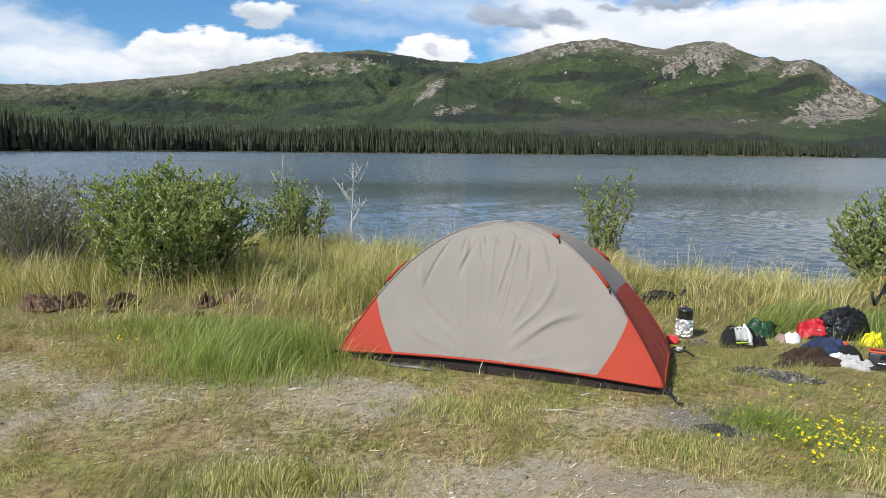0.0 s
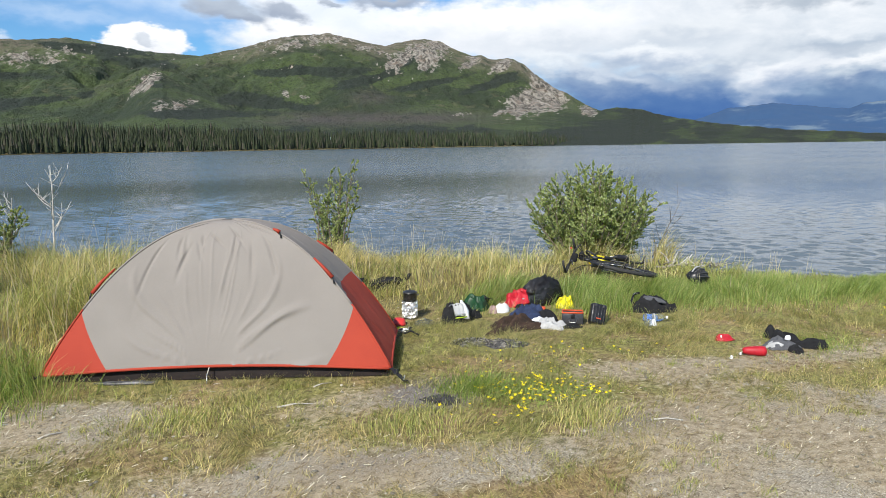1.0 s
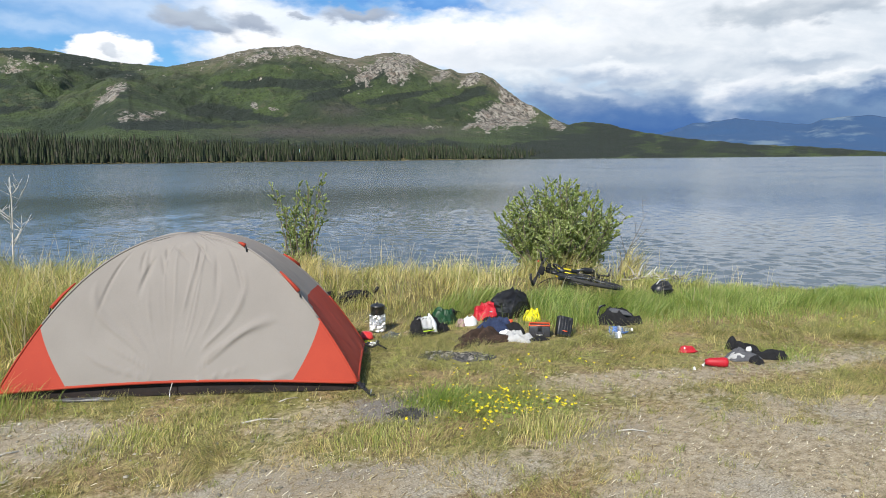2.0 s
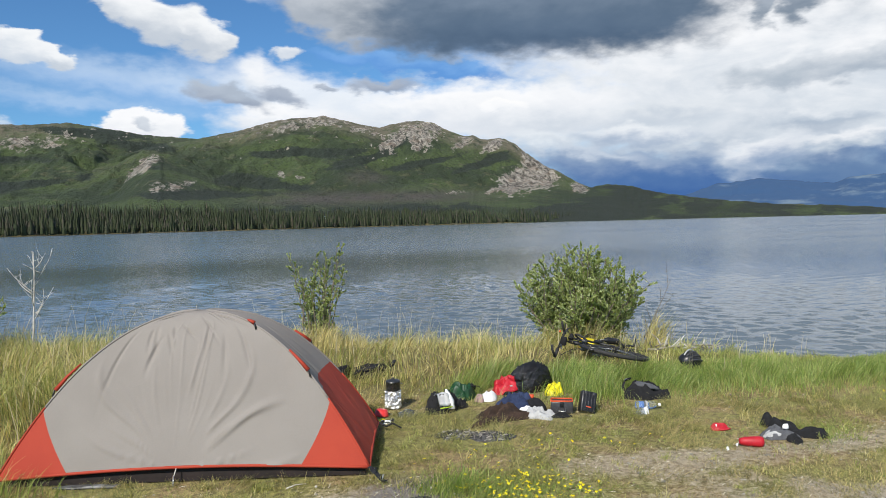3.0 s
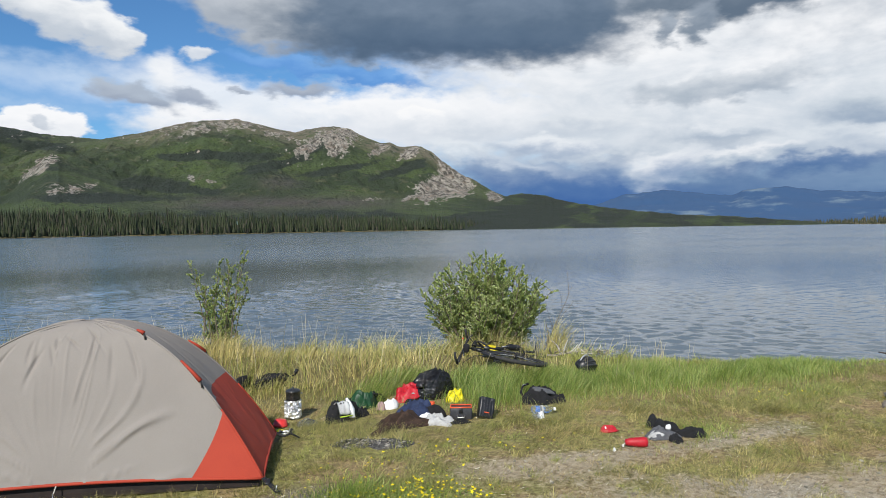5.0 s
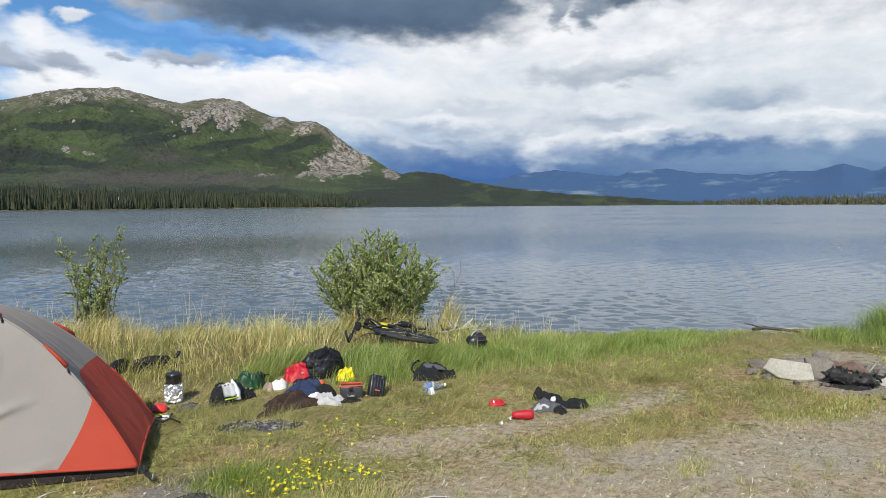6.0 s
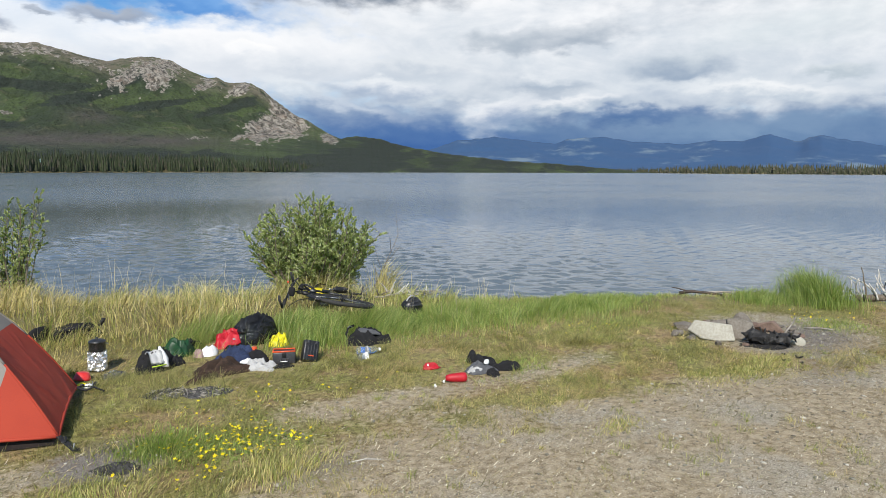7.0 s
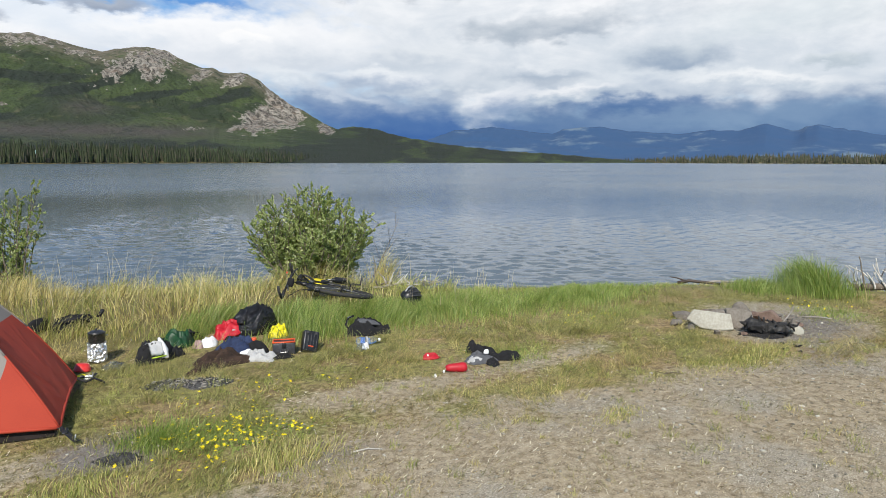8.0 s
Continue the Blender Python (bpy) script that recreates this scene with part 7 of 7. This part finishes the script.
# small tufts all over the turf
x, y, g = sown(2300, -44, 80, 2.5, 8.0, 57)
bare, tall, ash = covers(x, y)
keep = (g.random(len(x)) < (1 - 0.8 * bare) * (1 - tall) * (1 - 0.5 * ash)) & clear_of_tent(x, y, 0.05) & clear_of_things(x, y)
x, y = x[keep], y[keep]
each = 26
big = np.repeat(g.uniform(0.35, 1.0, len(x)), each)
fade = np.repeat(np.where(g.random(len(x)) < 0.4, g.uniform(0.45, 0.9, len(x)), g.uniform(0, 0.25, len(x))), each)
x, y = np.repeat(x, each) + g.normal(0, 0.035, len(x) * each) * big, np.repeat(y, each) + g.normal(0, 0.035, len(y) * each) * big
tagged(blades("small_tufts", x, y, big * g.uniform(0.04, 0.11, len(x)), g.uniform(0.002, 0.004, len(x)), g.uniform(0.2, 1.1, len(x)), np.clip(fade + g.uniform(-0.15, 0.2, len(x)), 0, 1), meadow, 58, 3),
       "small tufts of green and yellow grass round the camp", "grass", "", "stuff")

# seed stalks over the tall grass
x, y, g = sown(2600, -44, 50, 5.6, 12.5, 17)
bare, tall, ash = covers(x, y)
a, r = polar(x, y)
keep = (tall > 0.7) & (r < np.interp(a, *NEAR) - 0.9) & clear_of_tent(x, y, 0.1) & (g.random(len(x)) < 0.45)
x, y = x[keep], y[keep]
stalk = leafy("dry seed stalks", (0.42, 0.36, 0.21), (0.5, 0.43, 0.27), (0.6, 0.53, 0.36), None, gloss=0.7, glow=0.15)
h = np.interp(x, [-6, 0, 4, 8], [0.78, 0.68, 0.55, 0.3]) * g.uniform(0.6, 1.15, len(x))
tagged(blades("seed_stalks", x, y, h, g.uniform(0.004, 0.008, len(x)), g.uniform(0.05, 0.35, len(x)), np.ones(len(x)), stalk, 18, 3), "pale dry grass stalks above the meadow", "grass", "", "stuff")

# straw and chips lying on bare ground
x, y, g = sown(230000, -44, 86, 2.3, 10, 27)
bare, tall, ash = covers(x, y)
keep = (g.random(len(x)) < (0.10 + 0.7 * bare) * (1 - tall)) & clear_of_tent(x, y)
x, y = x[keep], y[keep]
n_ = len(x)
t, ln, wd = g.uniform(0, np.pi, n_), g.uniform(0.006, 0.034, n_) * g.uniform(0.3, 1, n_), g.uniform(0.0007, 0.0022, n_)
z = land(x, y) + g.uniform(0.002, 0.010, n_)
cx, sx = np.cos(t), np.sin(t)
tip = g.uniform(-0.006, 0.006, n_)
V = np.stack([np.stack([x + u * ln * cx - v * wd * sx, y + u * ln * sx + v * wd * cx, z + u * tip + 0.002 * (v > 0)], -1) for u, v in ((-1, -1), (1, -0.6), (0.9, 1), (-0.9, 1))], 1)
chaff = leafy("dry straw litter", (0.17, 0.12, 0.06), (0.44, 0.36, 0.21), (0.80, 0.74, 0.58), None, gloss=0.8, glow=0.05)
tagged(bulk("straw_litter", V.reshape(-1, 3), (np.arange(n_ * 4)).reshape(-1, 4), chaff), "pale straw and wood chips strewn on bare ground", "straw", "", "stuff")

# pebbles
x, y, g = sown(27000, -44, 88, 2.3, 9, 37)
bare, tall, ash = covers(x, y)
keep = (g.random(len(x)) < bare * 0.75) & clear_of_tent(x, y)
x, y = x[keep], y[keep]
n_ = len(x)
size = 0.003 + 0.014 * g.random(n_)**5
phi = (1 + 5**0.5) / 2
ico = np.array([(-1, phi, 0), (1, phi, 0), (-1, -phi, 0), (1, -phi, 0), (0, -1, phi), (0, 1, phi), (0, -1, -phi), (0, 1, -phi), (phi, 0, -1), (phi, 0, 1), (-phi, 0, -1), (-phi, 0, 1)]) / 1.9
tri = np.array([(0, 11, 5), (0, 5, 1), (0, 1, 7), (0, 7, 10), (0, 10, 11), (1, 5, 9), (5, 11, 4), (11, 10, 2), (10, 7, 6), (7, 1, 8), (3, 9, 4), (3, 4, 2), (3, 2, 6), (3, 6, 8), (3, 8, 9), (4, 9, 5), (2, 4, 11), (6, 2, 10), (8, 6, 7), (9, 8, 1)])
V = ico[None] * g.uniform(0.7, 1.25, (n_, 12, 1)) * (size[:, None] * g.uniform(0.6, 1.3, (n_, 3)) * (1, 1, 0.6))[:, None, :]
V += np.stack([x, y, land(x, y) + size * 0.2], -1)[:, None, :]
peb = leafy("pebbles", (0.17, 0.155, 0.12), (0.31, 0.285, 0.225), (0.55, 0.52, 0.44), None, gloss=0.9, glow=0.0)
tagged(bulk("pebbles", V.reshape(-1, 3), (tri[None] + (np.arange(n_) * 12)[:, None, None]).reshape(-1, 3), peb), "small grey and pale pebbles on the bare ground", "pebbles", "", "stuff")

# yellow flowers with their leaves
def flowers(cx, cy, rx, ry, count, seed, label):
    g = np.random.default_rng(seed)
    x, y = cx + rx * g.normal(0, 0.5, count), cy + ry * g.normal(0, 0.5, count)
    z = land(x, y) + g.uniform(0.025, 0.05, count)
    V, F = [], []
    for i in range(count):
        r, tilt, t0 = g.uniform(0.008, 0.015), g.normal(0, 0.35, 2), g.uniform(0, 6.28)
        k = len(V)
        V.append((x[i], y[i], z[i] - 0.003))
        for p in range(10):
            t = t0 + 2 * np.pi * p / 10
            q = r * (1.0 if p % 2 else 0.55)
            V.append((x[i] + q * np.cos(t), y[i] + q * np.sin(t), z[i] + q * (tilt[0] * np.cos(t) + tilt[1] * np.sin(t)) + 0.002 * (p % 2)))
        F += [(k, k + 1 + p, k + 1 + (p + 1) % 10) for p in range(10)]
    tagged(bulk("yellow_flowers", V, F, petals), label, "flowers", "", "stuff")
    n2_ = count * 7
    xx, yy = np.repeat(x, 7) + g.normal(0, 0.035, n2_), np.repeat(y, 7) + g.normal(0, 0.035, n2_)
    tagged(blades("flower_leaves", xx, yy, g.uniform(0.012, 0.032, n2_), g.uniform(0.006, 0.012, n2_), g.uniform(0.4, 1.4, n2_), np.zeros(n2_), lush, seed + 1, 2), "low green leaves of yellow flowers", "plants", "", "stuff")


petals = leafy("yellow petals", (0.80, 0.62, 0.005), (0.88, 0.72, 0.01), (0.92, 0.80, 0.03), None, gloss=0.5, glow=0.2)
flowers(2.24, 3.96, 0.50, 0.34, 130, 401, "yellow meadow flowers in the short grass")
flowers(2.47, 3.68, 0.30, 0.13, 40, 403, "yellow meadow flowers at the edge of the gravel")
flowers(2.3, 4.6, 0.6, 0.3, 26, 405, "scattered yellow flowers on short grass")
flowers(1.95, 3.55, 0.25, 0.12, 12, 407, "few yellow flowers in dry grass")
flowers(-2.6, 5.75, 0.35, 0.1, 16, 409, "yellow flowers at the edge of tall grass")
flowers(6.6, 4.3, 0.5, 0.35, 26, 411, "small yellow flowers on the green bank")
flowers(8.9, 2.9, 0.5, 0.5, 24, 413, "small yellow flowers beside the gravel")
flowers(3.3, 4.4, 0.9, 0.3, 14, 415, "single yellow flowers on short grass")
